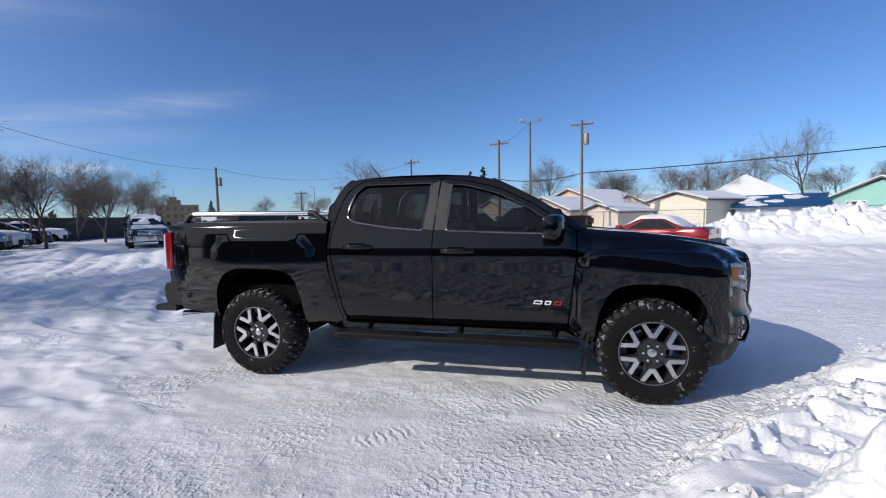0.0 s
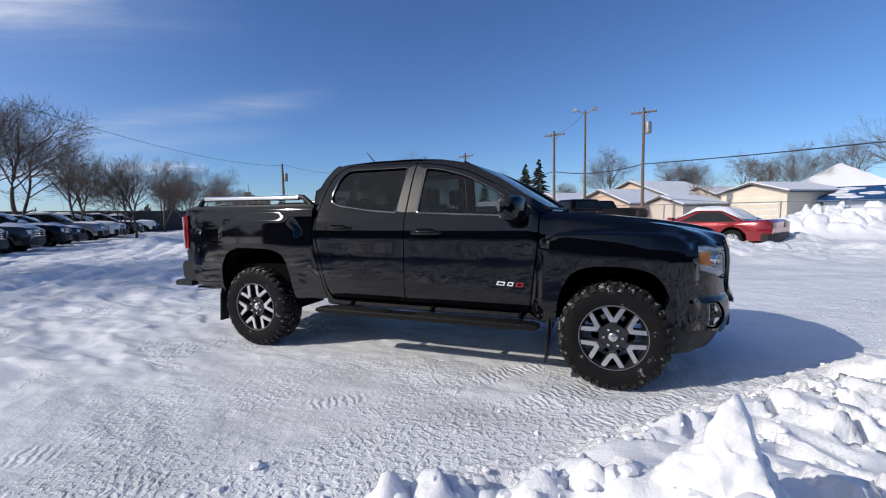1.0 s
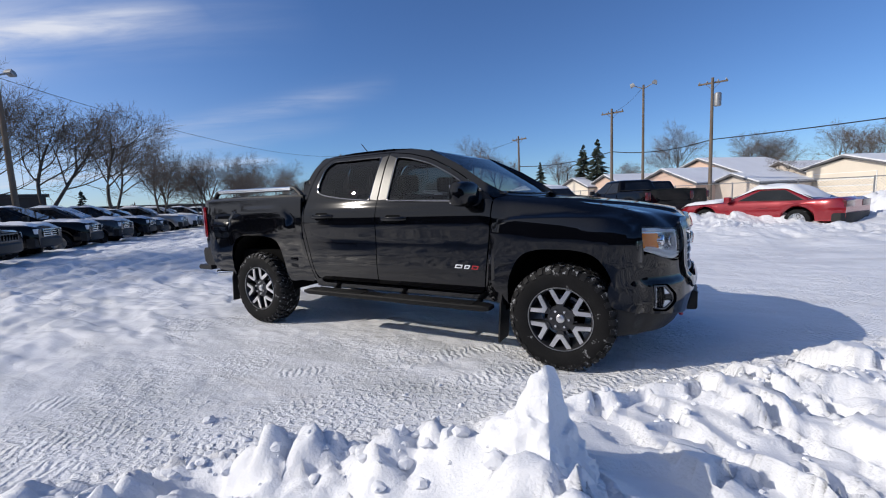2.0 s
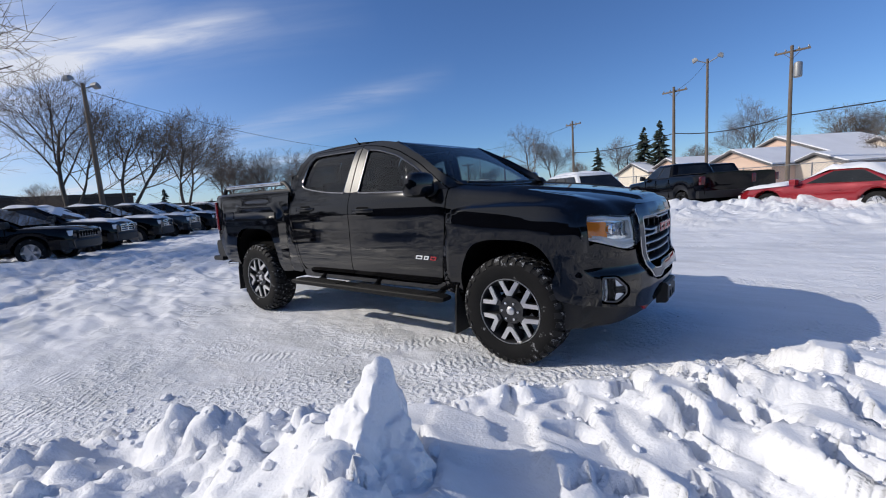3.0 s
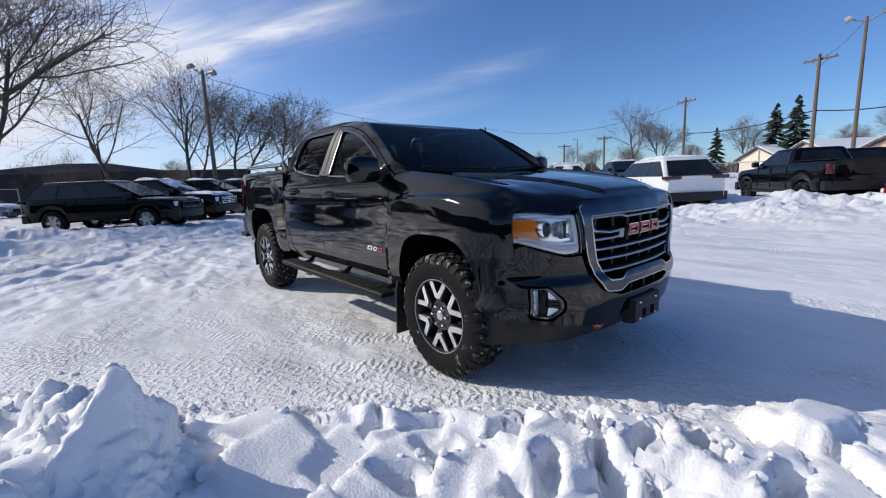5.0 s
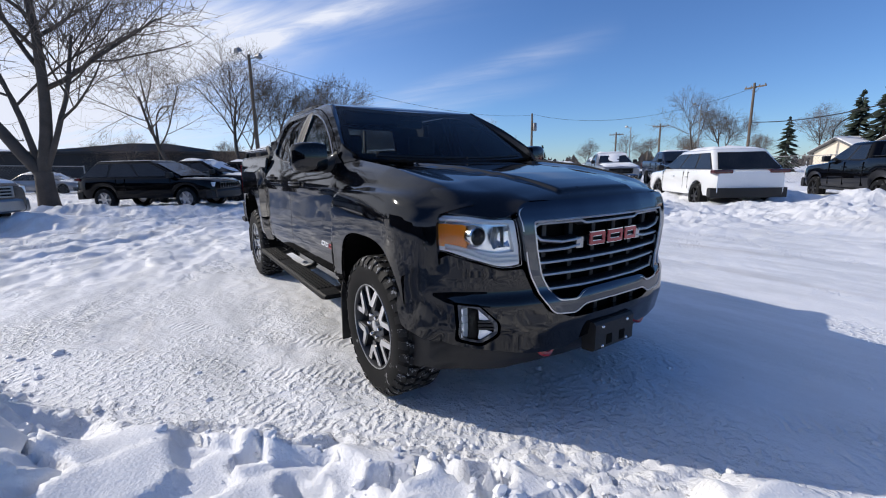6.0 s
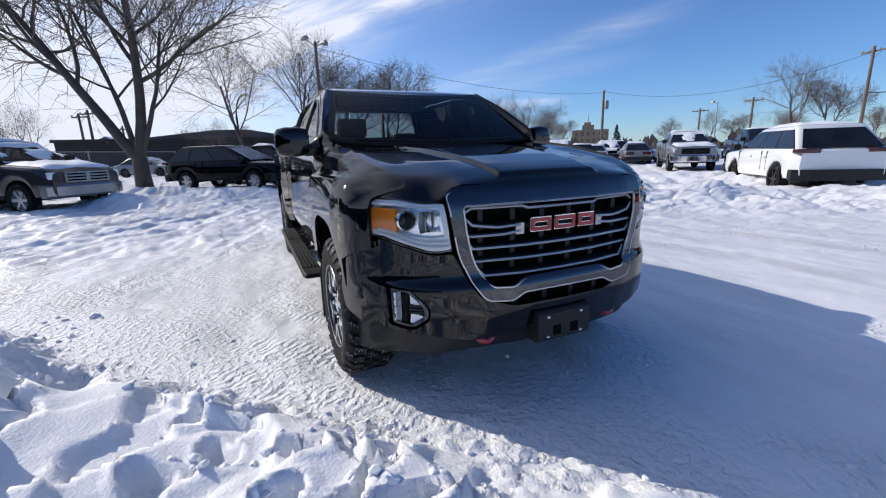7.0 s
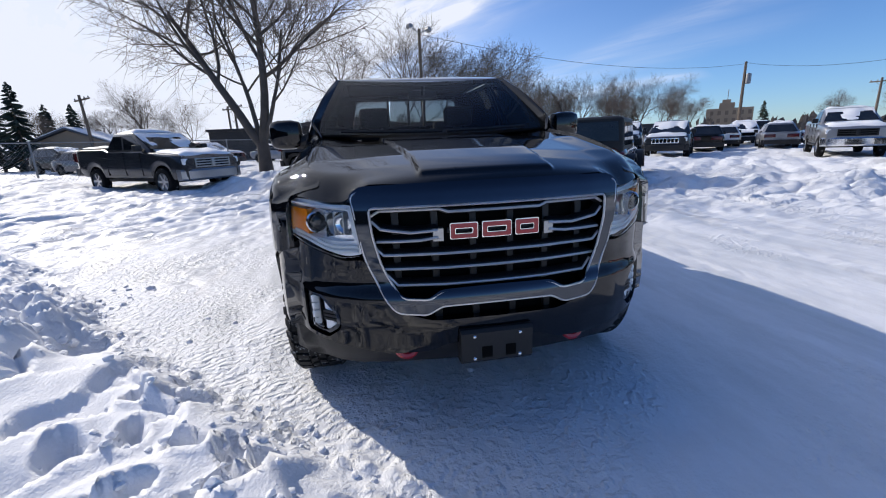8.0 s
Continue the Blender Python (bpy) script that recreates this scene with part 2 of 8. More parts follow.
M_GROUND = snow_mat("packed_snow_and_ice", True)
M_SNOW = snow_mat("fresh_snow", False)
SALT = (0.33, 0.32, 0.31)
M_BLACK = mat("black_paint", (0.0018, 0.0020, 0.0032), 0.04, vary=0.1, grain=9, patch=1.3, dirt=SALT, dirt_amount=0.0015, spec=0.5)
M_TRIM = mat("black_plastic", (0.010, 0.010, 0.011), 0.5, vary=0.25, bump=0.0006, bump_scale=700, dirt=SALT, dirt_amount=0.008, spec=0.4)
M_DARK = mat("dark_void", (0.004, 0.004, 0.004), 0.9, vary=0.2, spec=0.08)
M_RUBBER = mat("tyre_rubber", (0.0085, 0.0085, 0.009), 0.7, vary=0.3, grain=60, patch=9, dirt=(0.6, 0.61, 0.63), dirt_amount=0.35, dirt_from=(0.87, 0.95), spec=0.15)
M_TREAD = mat("snowy_tread_rubber", (0.010, 0.010, 0.0105), 0.7, vary=0.3, grain=160, patch=30, dirt=(0.75, 0.77, 0.80), dirt_amount=0.4, dirt_from=(0.82, 0.90), spec=0.3)
M_STEP = mat("black_step_coating", (0.005, 0.005, 0.0055), 0.6, vary=0.3, bump=0.001, bump_scale=400, spec=0.2)
M_CHROME = mat("bright_chrome", (0.78, 0.79, 0.80), 0.10, 1.0, vary=0.06)
M_STRIP = mat("brushed_grille_strip", (0.60, 0.585, 0.57), 0.42, 0.75, vary=0.1)
M_SMOKED = mat("smoked_chrome", (0.075, 0.082, 0.095), 0.07, 1.0, vary=0.08)
M_MACHINED = mat("machined_aluminium", (0.62, 0.62, 0.63), 0.30, 1.0, vary=0.12, grain=200)
M_GUNMETAL = mat("gunmetal_paint", (0.045, 0.046, 0.05), 0.35, 0.6, vary=0.15)
M_PILLAR = mat("matte_pillar_film", (0.035, 0.034, 0.033), 0.36, vary=0.12, dirt=SALT, dirt_amount=0.05)
M_GLASS = glass_mat("tinted_glass", (0.22, 0.23, 0.24))
M_FRONTGLASS = glass_mat("lightly_tinted_glass", (0.38, 0.41, 0.41))
M_BEZEL = mat("satin_bezel", (0.34, 0.35, 0.36), 0.28, 0.9, vary=0.1)
M_WSHIELD = glass_mat("windshield_glass", (0.80, 0.87, 0.86), 0.0, 1.30)
M_LENS = glass_mat("clear_lens", (0.95, 0.97, 0.98), 0.0, 1.35)
M_CARGLASS = mat("dark_car_glass", (0.006, 0.007, 0.008), 0.04, vary=0.1, dirt=(0.4, 0.42, 0.45), dirt_amount=0.03)
M_AMBER = mat("amber_lens", (0.90, 0.27, 0.02), 0.15, vary=0.15, grain=150, coat=0.6)
M_REDLENS = mat("red_lens", (0.20, 0.004, 0.007), 0.12, vary=0.25, coat=0.5)
M_RED = mat("red_hook_paint", (0.34, 0.006, 0.014), 0.35, vary=0.15, coat=0.4)
M_CLOTH = mat("dark_upholstery", (0.014, 0.014, 0.015), 0.85, vary=0.3, bump=0.001, bump_scale=300, spec=0.12)
M_BOWL = mat("silvered_bowl", (0.90, 0.91, 0.93), 0.24, 0.9, vary=0.06)
M_WHITEPLASTIC = mat("pale_reflector", (0.84, 0.86, 0.88), 0.30, 0.2, vary=0.08)


# ---- mesh helpers ----
def finish(bm, name, material, smooth=35.0):
    bmesh.ops.recalc_face_normals(bm, faces=bm.faces)
    me = bpy.data.meshes.new(name)
    lim = math.cos(radians(smooth))
    if smooth:
        for f in bm.faces:
            f.smooth = True
        for e in bm.edges:
            if len(e.link_faces) == 2 and e.link_faces[0].normal.dot(e.link_faces[1].normal) < lim:
                e.smooth = False
    bm.to_mesh(me)
    bm.free()
    me.materials.append(material)
    return me


def part(name, bm, material, parent=None, label="", smooth=35.0):
    """Links a bmesh as one mesh object under a thing or a part."""
    me = bm if isinstance(bm, bpy.types.Mesh) else finish(bm, name, material, smooth)
    ob = new(name, me)
    if parent:
        ob.parent = parent
    if label:
        ob["label"] = label
    return ob


def empty(name, label, category, m=None, group="", kind=""):
    ob = tagged(new(name), label, category, group, kind)
    if m is not None:
        ob.matrix_basis = m
    return ob


def box(bm, lo, hi, bevel=0.0, seg=2):
    lo, hi = Vector(lo), Vector(hi)
    c, s = (lo + hi) / 2, hi - lo
    geo = bmesh.ops.create_cube(bm, size=1.0, matrix=Matrix.Translation(c) @ Matrix.Diagonal((s.x, s.y, s.z, 1)))
    if bevel:
        es = list({e for v in geo["verts"] for e in v.link_edges})
        bmesh.ops.bevel(bm, geom=es, offset=bevel, segments=seg, profile=0.6, affect="EDGES")
    return bm


def tube(bm, pts, radii, sides=6, caps=True):
    """A tapered tube along points."""
    pts = [Vector(p) for p in pts]
    rings = []
    up = Vector((0, 0, 1))
    for i, p in enumerate(pts):
        d = (pts[min(i + 1, len(pts) - 1)] - pts[max(i - 1, 0)]).normalized()
        a = d.cross(up if abs(d.z) < 0.95 else Vector((1, 0, 0))).normalized()
        b = d.cross(a)
        r = radii[i] if hasattr(radii, "__len__") else radii
        rings.append([bm.verts.new(p + r * (math.cos(k * math.tau / sides) * a + math.sin(k * math.tau / sides) * b)) for k in range(sides)])
    for q, s in zip(rings, rings[1:]):
        for k in range(sides):
            bm.faces.new((q[k], q[(k + 1) % sides], s[(k + 1) % sides], s[k]))
    if caps and sides > 2:
        bm.faces.new(rings[0][::-1])
        bm.faces.new(rings[-1])
    return bm


def loft(bm, rings, close=True, cap=True):
    vs = [[bm.verts.new(p) for p in r] for r in rings]
    n = len(vs[0])
    for q, s in zip(vs, vs[1:]):
        for k in range(n if close else n - 1):
            bm.faces.new((q[k], q[(k + 1) % n], s[(k + 1) % n], s[k]))
    if cap and close:
        bm.faces.new(vs[0][::-1])
        bm.faces.new(vs[-1])
    return bm


def revolve_y(bm, prof, n=40):
    """Turns a profile of (radius, y) round the y axis."""
    rings = [[(r * math.cos(k * math.tau / n), y, r * math.sin(k * math.tau / n)) for k in range(n)] for r, y in prof]
    return loft(bm, rings, cap=False)


def prism(bm, poly, depth, m=None):
    """A flat polygon of (x, y) made solid along z, then placed by m."""
    m = m or Matrix()
    lo, hi = [bm.verts.new(m @ Vector((x, y, 0))) for x, y in poly], [bm.verts.new(m @ Vector((x, y, depth))) for x, y in poly]
    n = len(poly)
    bm.faces.new(lo[::-1])
    bm.faces.new(hi)
    for k in range(n):
        bm.faces.new((lo[k], lo[(k + 1) % n], hi[(k + 1) % n], hi[k]))
    return bm


def lerp(a, b, t):
    return a + (b - a) * t


def interp(table, x):
    xs, ys = zip(*table)
    return float(np.interp(x, xs, ys))


from functools import lru_cache


# ---- the ground: one sheet out to the horizon ----
@lru_cache(None)
def random_table(seed, n, count):
    rs = np.random.RandomState(seed)
    return [rs.rand(n, n) for k in range(count)]


def vnoise(x, y, scale, seed):
    """Smooth value noise in numpy."""
    g = random_table(seed, 256, 1)[0]
    u, v = x / scale + 1000.3, y / scale + 1000.7
    i, j = np.floor(u).astype(int), np.floor(v).astype(int)
    fu, fv = u - i, v - j
    fu, fv = fu * fu * (3 - 2 * fu), fv * fv * (3 - 2 * fv)
    at = lambda a, b: g[a % 256, b % 256]
    return (at(i, j) * (1 - fu) + at(i + 1, j) * fu) * (1 - fv) + (at(i, j + 1) * (1 - fu) + at(i + 1, j + 1) * fu) * fv


def fbm(x, y, scale, seed, octaves=4, gain=0.5):
    total, amp, norm = 0, 1.0, 0.0
    for k in range(octaves):
        total, norm = total + amp * vnoise(x, y, scale / 2**k, seed + k), norm + amp
        amp *= gain
    return total / norm - 0.5


def sstep(a, b, x):
    t = np.clip((x - a) / (b - a), 0, 1)
    return t * t * (3 - 2 * t)


def bump_at(x, y, cx, cy, rx, ry, turn):
    c, s = math.cos(radians(turn)), math.sin(radians(turn))
    u, v = ((x - cx) * c + (y - cy) * s) / rx, (-(x - cx) * s + (y - cy) * c) / ry
    return np.exp(-(u * u + v * v))


def cells(x, y, size, seed):
    """Cell noise: a random level for each cell, how far the point lies inside it, and the heights of its randomly tilted slab and of one that falls to the north-east."""
    jx, jy, lv = random_table(seed, 128, 3)
    u, v = x / size + 500, y / size + 500
    i, j = np.floor(u).astype(int), np.floor(v).astype(int)
    d1, d2, level, slab, lean = np.full(u.shape, 9.0), np.full(u.shape, 9.0), np.zeros(u.shape), np.zeros(u.shape), np.zeros(u.shape)
    for a in (-1, 0, 1):
        for b in (-1, 0, 1):
            p, q = (i + a) % 128, (j + b) % 128
            du, dv = i + a + jx[p, q] - u, j + b + jy[p, q] - v
            d = np.hypot(du, dv)
            closer = d < d1
            d2 = np.where(closer, d1, np.minimum(d2, d))
            level = np.where(closer, lv[p, q], level)
            slab = np.where(closer, du * (jy[p, q] - 0.5) + dv * (lv[p, q] - 0.5), slab)
            lean = np.where(closer, 0.70 * du + 0.60 * dv, lean)
            d1 = np.where(closer, d, d1)
    return level, d2 - d1, slab * size, lean * size


# trodden holes and trenches in the deep snow: place, half length, half width, turn
PRINTS = [(2.04, -1.62, 0.075, 0.065, 40), (2.36, -1.74, 0.115, 0.07, 30), (2.34, -1.52, 0.10, 0.05, 20), (2.09, -1.36, 0.15, 0.05, 80), (2.14, -1.05, 0.07, 0.05, 0),
          (2.50, -1.25, 0.11, 0.055, 60), (2.38, -0.86, 0.10, 0.05, -30), (2.57, -1.04, 0.13, 0.06, 10), (2.62, -0.92, 0.09, 0.045, -50), (2.90, -1.19, 0.17, 0.05, -45),
          (2.80, -1.52, 0.16, 0.05, -20)]
_rs = random.Random(8)
for _k in range(125):
    _x = _rs.uniform(2.7, 5.6)
    PRINTS.append((_x, 0.95 * _x - 3.1 - 1.38 * _rs.uniform(0.10, 2.1), _rs.uniform(0.05, 0.20), _rs.uniform(0.024, 0.055), _rs.gauss(-58, 14)))


def ground_fields(x, y):
    far = np.hypot(x - 1, y)
    # depth into the unploughed band beside the truck
    s = (0.95 * x - 3.1 - y) / 1.38
    s = s + 0.35 * fbm(x, y, 1.1, 3) + 0.10 * fbm(x, y, 0.3, 5)
    band = sstep(-0.02, 0.30, s)
    close = 1 - sstep(9, 30, far)
    z = 0.02 * fbm(x, y, 2.5, 11) + 0.012 * fbm(x, y, 0.5, 13)
    # grainy, trodden surface of the lane
    tread = sstep(-1.2, -0.1, s)
    z += close * (1 - band) * (0.010 + 0.030 * tread * sstep(-0.1, 0.15, fbm(x, y, 0.8, 15))) * fbm(x, y, 0.13, 17, 3)
    z += close * (1 - band) * 0.022 * sstep(-0.02, 0.12, fbm(0.6 * x, 1.5 * y, 0.9, 153, 3)) * fbm(0.6 * x, y, 0.09, 155, 2)
    # deep snow: a smooth wind crust, broken to clods beside the ridge
    clods, cedge, ctilt, _ = cells(x + 0.05 * fbm(x, y, 0.2, 30), y + 0.05 * fbm(x, y, 0.2, 32), 0.17, 31)
    crumbs, redge, _, _ = cells(x + 0.03 * fbm(x, y, 0.1, 36), y + 0.03 * fbm(x, y, 0.1, 38), 0.075, 41)
    broken = np.maximum(1 - sstep(1.25, 1.75, x + 0.25 * fbm(x, y, 0.5, 33)), sstep(4.3, 5.0, x + 0.5 * fbm(x, y, 0.6, 34)))
    deep = 0.115 + 0.045 * fbm(x, y, 0.9, 29, 2)
    # plates of crust, one sunk below the next
    plate = fbm(x + 0.08 * fbm(x, y, 0.3, 52), y, 0.62, 53, 2)
    deep += (1 - broken) * (0.055 * sstep(0.015, 0.04, plate) - 0.05 * sstep(0.08, 0.115, -plate) * sstep(2.35, 2.7, x))
    deep += broken * (0.15 * fbm(x, y, 0.7, 43, 3) + 0.05 - 0.22 * np.abs(fbm(x, y, 0.33, 45, 2)) + 0.08 * fbm(x, y, 0.15, 47, 3, 0.7) + 0.035 * crumbs * sstep(0.02, 0.4, redge) + 0.03 * clods * sstep(0.0, 0.5, cedge) * sstep(0.0, 0.15, fbm(x, y, 0.6, 46)) - 0.02)
    # tilted slabs of broken crust with rubble in the gaps between them
    kx, ky = x + 0.10 * fbm(x, y, 0.3, 101, 3), y + 0.10 * fbm(x, y, 0.3, 104, 3)
    slabs, sedge, stilt, slean = cells(-0.55 * (0.53 * kx - 0.848 * ky), 0.848 * kx + 0.53 * ky, 0.36, 107)
    slabby = (1 - broken) * sstep(0.05, 0.3, s)
    gap = (1 - sstep(0.03, 0.10, sedge)) * sstep(-0.12, 0.05, fbm(x, y, 0.35, 109, 2))
    deep += slabby * (0.022 * (slabs - 0.5) + 0.05 * stilt + 0.23 * slean - gap * (0.035 - 0.05 * crumbs * sstep(0.02, 0.4, redge)))
    deep += broken * (0.12 * ctilt + 0.055 * fbm(x, y, 0.07, 111, 2)) + (1 - broken) * 0.006 * fbm(x, y, 0.09, 113, 3)
    # a dug hollow behind the ridge
    deep -= 0.16 * bump_at(x, y, 1.30, -2.30, 0.30, 0.16, 30) + 0.12 * bump_at(x, y, 0.72, -2.95, 0.30, 0.14, 25)
    z += band * close * deep
    rim = np.exp(-((s - 0.07) / 0.13) ** 2) * close
    z += rim * 0.055 * crumbs * sstep(0.02, 0.4, redge) * sstep(-0.2, 0.05, fbm(x, y, 0.4, 39))
    wx, wy = x + 0.13 * fbm(x, y, 0.20, 48, 3), y + 0.13 * fbm(x, y, 0.20, 49, 3)
    rough = 0.03 * fbm(x, y, 0.07, 50, 2) + 0.035 * crumbs * sstep(0.02, 0.4, redge)
    for px_, py_, ln, wd, tn in PRINTS:
        c_, s_ = math.cos(radians(tn)), math.sin(radians(tn))
        near = (abs(x - px_) < 0.45) & (abs(y - py_) < 0.45)
        if not near.any():
            continue
        qx, qy = wx[near] - px_, wy[near] - py_
        d_ = np.hypot((qx * c_ + qy * s_) / ln, (-qx * s_ + qy * c_) / wd)
        b_ = band[near]
        inside = 1 - sstep(0.80, 1.08, d_)
        z[near] += b_ * (0.016 * np.exp(-((d_ - 1.30) / 0.22) ** 2) + inside * (np.maximum(-0.0 - z[near], -0.115) + rough[near]))
    # ridge of shovelled chunks
    for cx, cy, rx, ry, turn, h in ((2.02, -2.72, 0.30, 0.24, 60, 0.24), (1.62, -2.50, 0.30, 0.20, 20, 0.20), (1.30, -2.62, 0.25, 0.2, 10, 0.15), (2.3, -2.95, 0.3, 0.22, 60, 0.16),
                                    (0.6, -3.2, 0.30, 0.22, 40, 0.12), (0.92, -2.72, 0.24, 0.16, 30, 0.13)):
        z += h * bump_at(x, y, cx, cy, rx, ry, turn) * (0.90 + 0.9 * fbm(x, y, 0.22, 51, 3, 0.5) + 0.35 * clods * sstep(0.02, 0.4, cedge) + 2.0 * ctilt)
    # the low bank between the truck and the parked row
    bank = np.exp(-(((y - 9.6 - 0.12 * (x - 2)) / 1.9) ** 2)) * sstep(-7.5, -3.5, x) * (1 - sstep(9, 13, x))
    rub, rubedge, rubtilt, _ = cells(x + 0.2 * fbm(x, y, 0.6, 121), y + 0.2 * fbm(x, y, 0.6, 123), 0.62, 125)
    rubble = (0.14 * rub * sstep(0.0, 0.25, rubedge) + 0.35 * rubtilt) * sstep(-0.12, 0.10, fbm(x, y, 2.4, 127))
    z += bank * (0.17 + 0.55 * fbm(x, y, 1.9, 53, 2) + 0.10 * fbm(x, y, 0.4, 54) + (0.6 * rubble + 0.05 * crumbs) * sstep(0.0, 0.12, fbm(x, y, 1.5, 55)))
    bank2 = np.exp(-(((y - 13.0 - 0.02 * x) / 1.0) ** 2)) * sstep(-7, -4, x) * (1 - sstep(7, 9, x))
    z += bank2 * (0.28 + 0.6 * fbm(x, y, 0.9, 57) + rubble)
    # soft heaps in the row of parked vehicles and by the fence
    z += sstep(5.0, 9.0, far) * (0.13 * fbm(x, y, 3.0, 61) + 0.13 * fbm(x, y, 0.8, 63)) * (1 - sstep(60, 120, far))
    z += 0.30 * bump_at(x, y, -13.6, -4.4, 1.5, 0.7, 55) + 0.20 * bump_at(x, y, -11.8, -1.6, 2.4, 0.5, 53) + 0.45 * bump_at(x, y, -13.0, -12.0, 3, 1.4, 40) + 0.3 * bump_at(x, y, -10.6, -4.6, 1.3, 0.8, 60)
    z += 0.35 * bump_at(x, y, -19.8, 10.5, 3.0, 1.0, 130) + 0.3 * bump_at(x, y, -14, 10.2, 3.0, 1.1, 20)
    # rutted, wind-packed snow away from the lane
    rut = sstep(3.2, 6.5, np.hypot((x - 1) * 0.8, (y + 0.5) * 1.25)) * (1 - sstep(45, 90, far)) * (1 - 0.85 * sstep(-2.5, 1.0, x) * sstep(1.0, 2.5, y) * (1 - sstep(7.0, 8.6, y)))
    along, across = 0.707 * (y - x), 0.707 * (x + y)
    z += rut * (0.04 - 0.17 * np.abs(fbm(0.4 * along, across, 1.0, 71, 3)) + 0.10 * fbm(0.45 * along, across, 0.40, 73, 4, 0.6) + 0.05 * fbm(0.6 * along, across, 0.14, 75, 2))
    z += rut * (0.10 * rubtilt + 0.07 * fbm(x, y, 0.25, 131, 3, 0.6)) * sstep(0.05, 0.2, fbm(x, y, 2.2, 133))
    # churned rubble between the lane and the vehicles behind the truck
    patch = bump_at(x, y, -3.2, 6.6, 3.6, 1.8, 35) + bump_at(x, y, -6.5, 10.0, 3.0, 1.6, 40)
    z += patch * (0.9 * rubble + 0.16 * fbm(x, y, 0.35, 141, 3, 0.6))
    churned = (1 - sstep(-3.2, -1.0, x + 0.8 * fbm(x, y, 1.4, 76))) * (1 - sstep(0.5, 2.0, y)) * (1 - sstep(25, 45, far))
    # ruts along the lane of the lot
    wr = 0.707 * (x + y) + 0.35 * fbm(x, y, 3.0, 135, 3)
    ruts = np.abs(np.mod(wr / 0.85, 1.0) - 0.5) * 2
    z -= (1 - sstep(-5.0, -2.6, x)) * (1 - sstep(25, 45, far)) * 0.075 * sstep(0.45, 0.85, ruts) * sstep(-0.2, 0.1, fbm(x, y, 1.8, 137))
    z += churned * (0.03 - 0.16 * np.abs(fbm(0.45 * x, 1.1 * y + 0.2 * x, 0.5, 77, 3)) + 0.02 * sstep(0.03, 0.09, fbm(0.6 * x, y, 0.5, 79, 3)) + 0.035 * fbm(0.7 * x, y, 0.16, 78, 2))
    # hold the lane flat under the wheels
    pad = np.maximum.reduce([np.exp(-(((x - cx) / 0.28) ** 2 + ((y - cy) / 0.24) ** 2)) for cx in (1.63, -1.63) for cy in (-0.8, 0.8)])
    z = lerp(z, -0.02 * (x + 1.63) / 3.26 - 0.004, np.clip(1.6 * pad, 0, 1))
    z = z * (1 - sstep(150, 400, far))
    ice = (1 - band) * sstep(0.5, 1.6, 6.5 - np.abs(y + 0.5 - 0.15 * x) * 0.9) * (1 - 0.75 * sstep(8, 22, far))
    ice = np.maximum(ice, 0.8 * np.exp(-(((y - 6.4 - 0.05 * x) / 2.6) ** 2)) * sstep(-3, 2, x) * (1 - sstep(25, 40, x)))
    ice = np.maximum(ice, 0.7 * np.exp(-(((y - 11.6 + 0.15 * (x - 10)) / 2.0) ** 2)) * sstep(6, 9, x))
    ice = ice * (1 - 0.75 * sstep(-0.55, -0.05, s))
    ice = np.maximum(ice, 0.95 * bump_at(x, y, -0.7, 3.8, 0.9, 0.45, 20) + 0.9 * bump_at(x, y, -2.6, 7.0, 1.0, 0.6, 10))
    ice = ice * (1 - 0.6 * sstep(2.0, 3.2, x) * (1 - sstep(3.5, 5.0, y)))
    track = np.maximum.reduce([np.exp(-((s + o + 0.25 * fbm(x, y, 2.5, 90 + k)) / 0.10) ** 4) for k, o in enumerate((0.16, 0.48, 1.05))]) * (1 - band) * sstep(-0.05, 0.15, fbm(x, y, 0.45, 94)) * close
    crumble = sstep(-2.8, -0.4, s) * (1 - sstep(0.1, 0.3, s)) * (0.25 + 0.75 * sstep(-0.12, 0.12, fbm(x, y, 0.6, 96))) * close
    crumble = np.maximum(crumble, 0.8 * sstep(0.06, 0.16, fbm(0.7 * x + 0.5 * y, 1.3 * y, 0.7, 151, 3)) * (1 - band) * close)
    drift = sstep(3.0, 7.0, np.hypot((x - 1.5) * 0.8, y + 1.0)) * (1 - np.clip(ice, 0, 1))
    return z, np.clip(ice, 0, 1), track, crumble, drift


def axis_coords(lo, hi, fine, end):
    """Fine steps in the middle, growing slowly to about 18 m and faster beyond."""
    out, step, d = [], fine, 0.0
    while d < end:
        out.append(d)
        step *= 1.012 if d < 18 else 1.07
        d += step
    out = np.array(out)
    return np.concatenate([lo - fine - out[::-1], np.arange(lo, hi, fine), hi + out])


gx, gy = axis_coords(-3.0, 4.6, 0.024, 900), axis_coords(-4.3, 2.6, 0.024, 900)
GX, GY = np.meshgrid(gx, gy, indexing="ij")
GZ, ICE, TRACK, CRUMBLE, DRIFT = ground_fields(GX, GY)
nx, ny = GX.shape
verts = np.stack([GX, GY, GZ], -1).reshape(-1, 3)
idx = np.arange(nx * ny).reshape(nx, ny)
quads = np.stack([idx[:-1, :-1], idx[1:, :-1], idx[1:, 1:], idx[:-1, 1:]], -1).reshape(-1, 4)
ground_mesh = bpy.data.meshes.new("ground")
ground_mesh.vertices.add(len(verts))
ground_mesh.vertices.foreach_set("co", verts.ravel())
ground_mesh.loops.add(quads.size)
ground_mesh.loops.foreach_set("vertex_index", quads.ravel().astype(np.int32))
ground_mesh.polygons.add(len(quads))
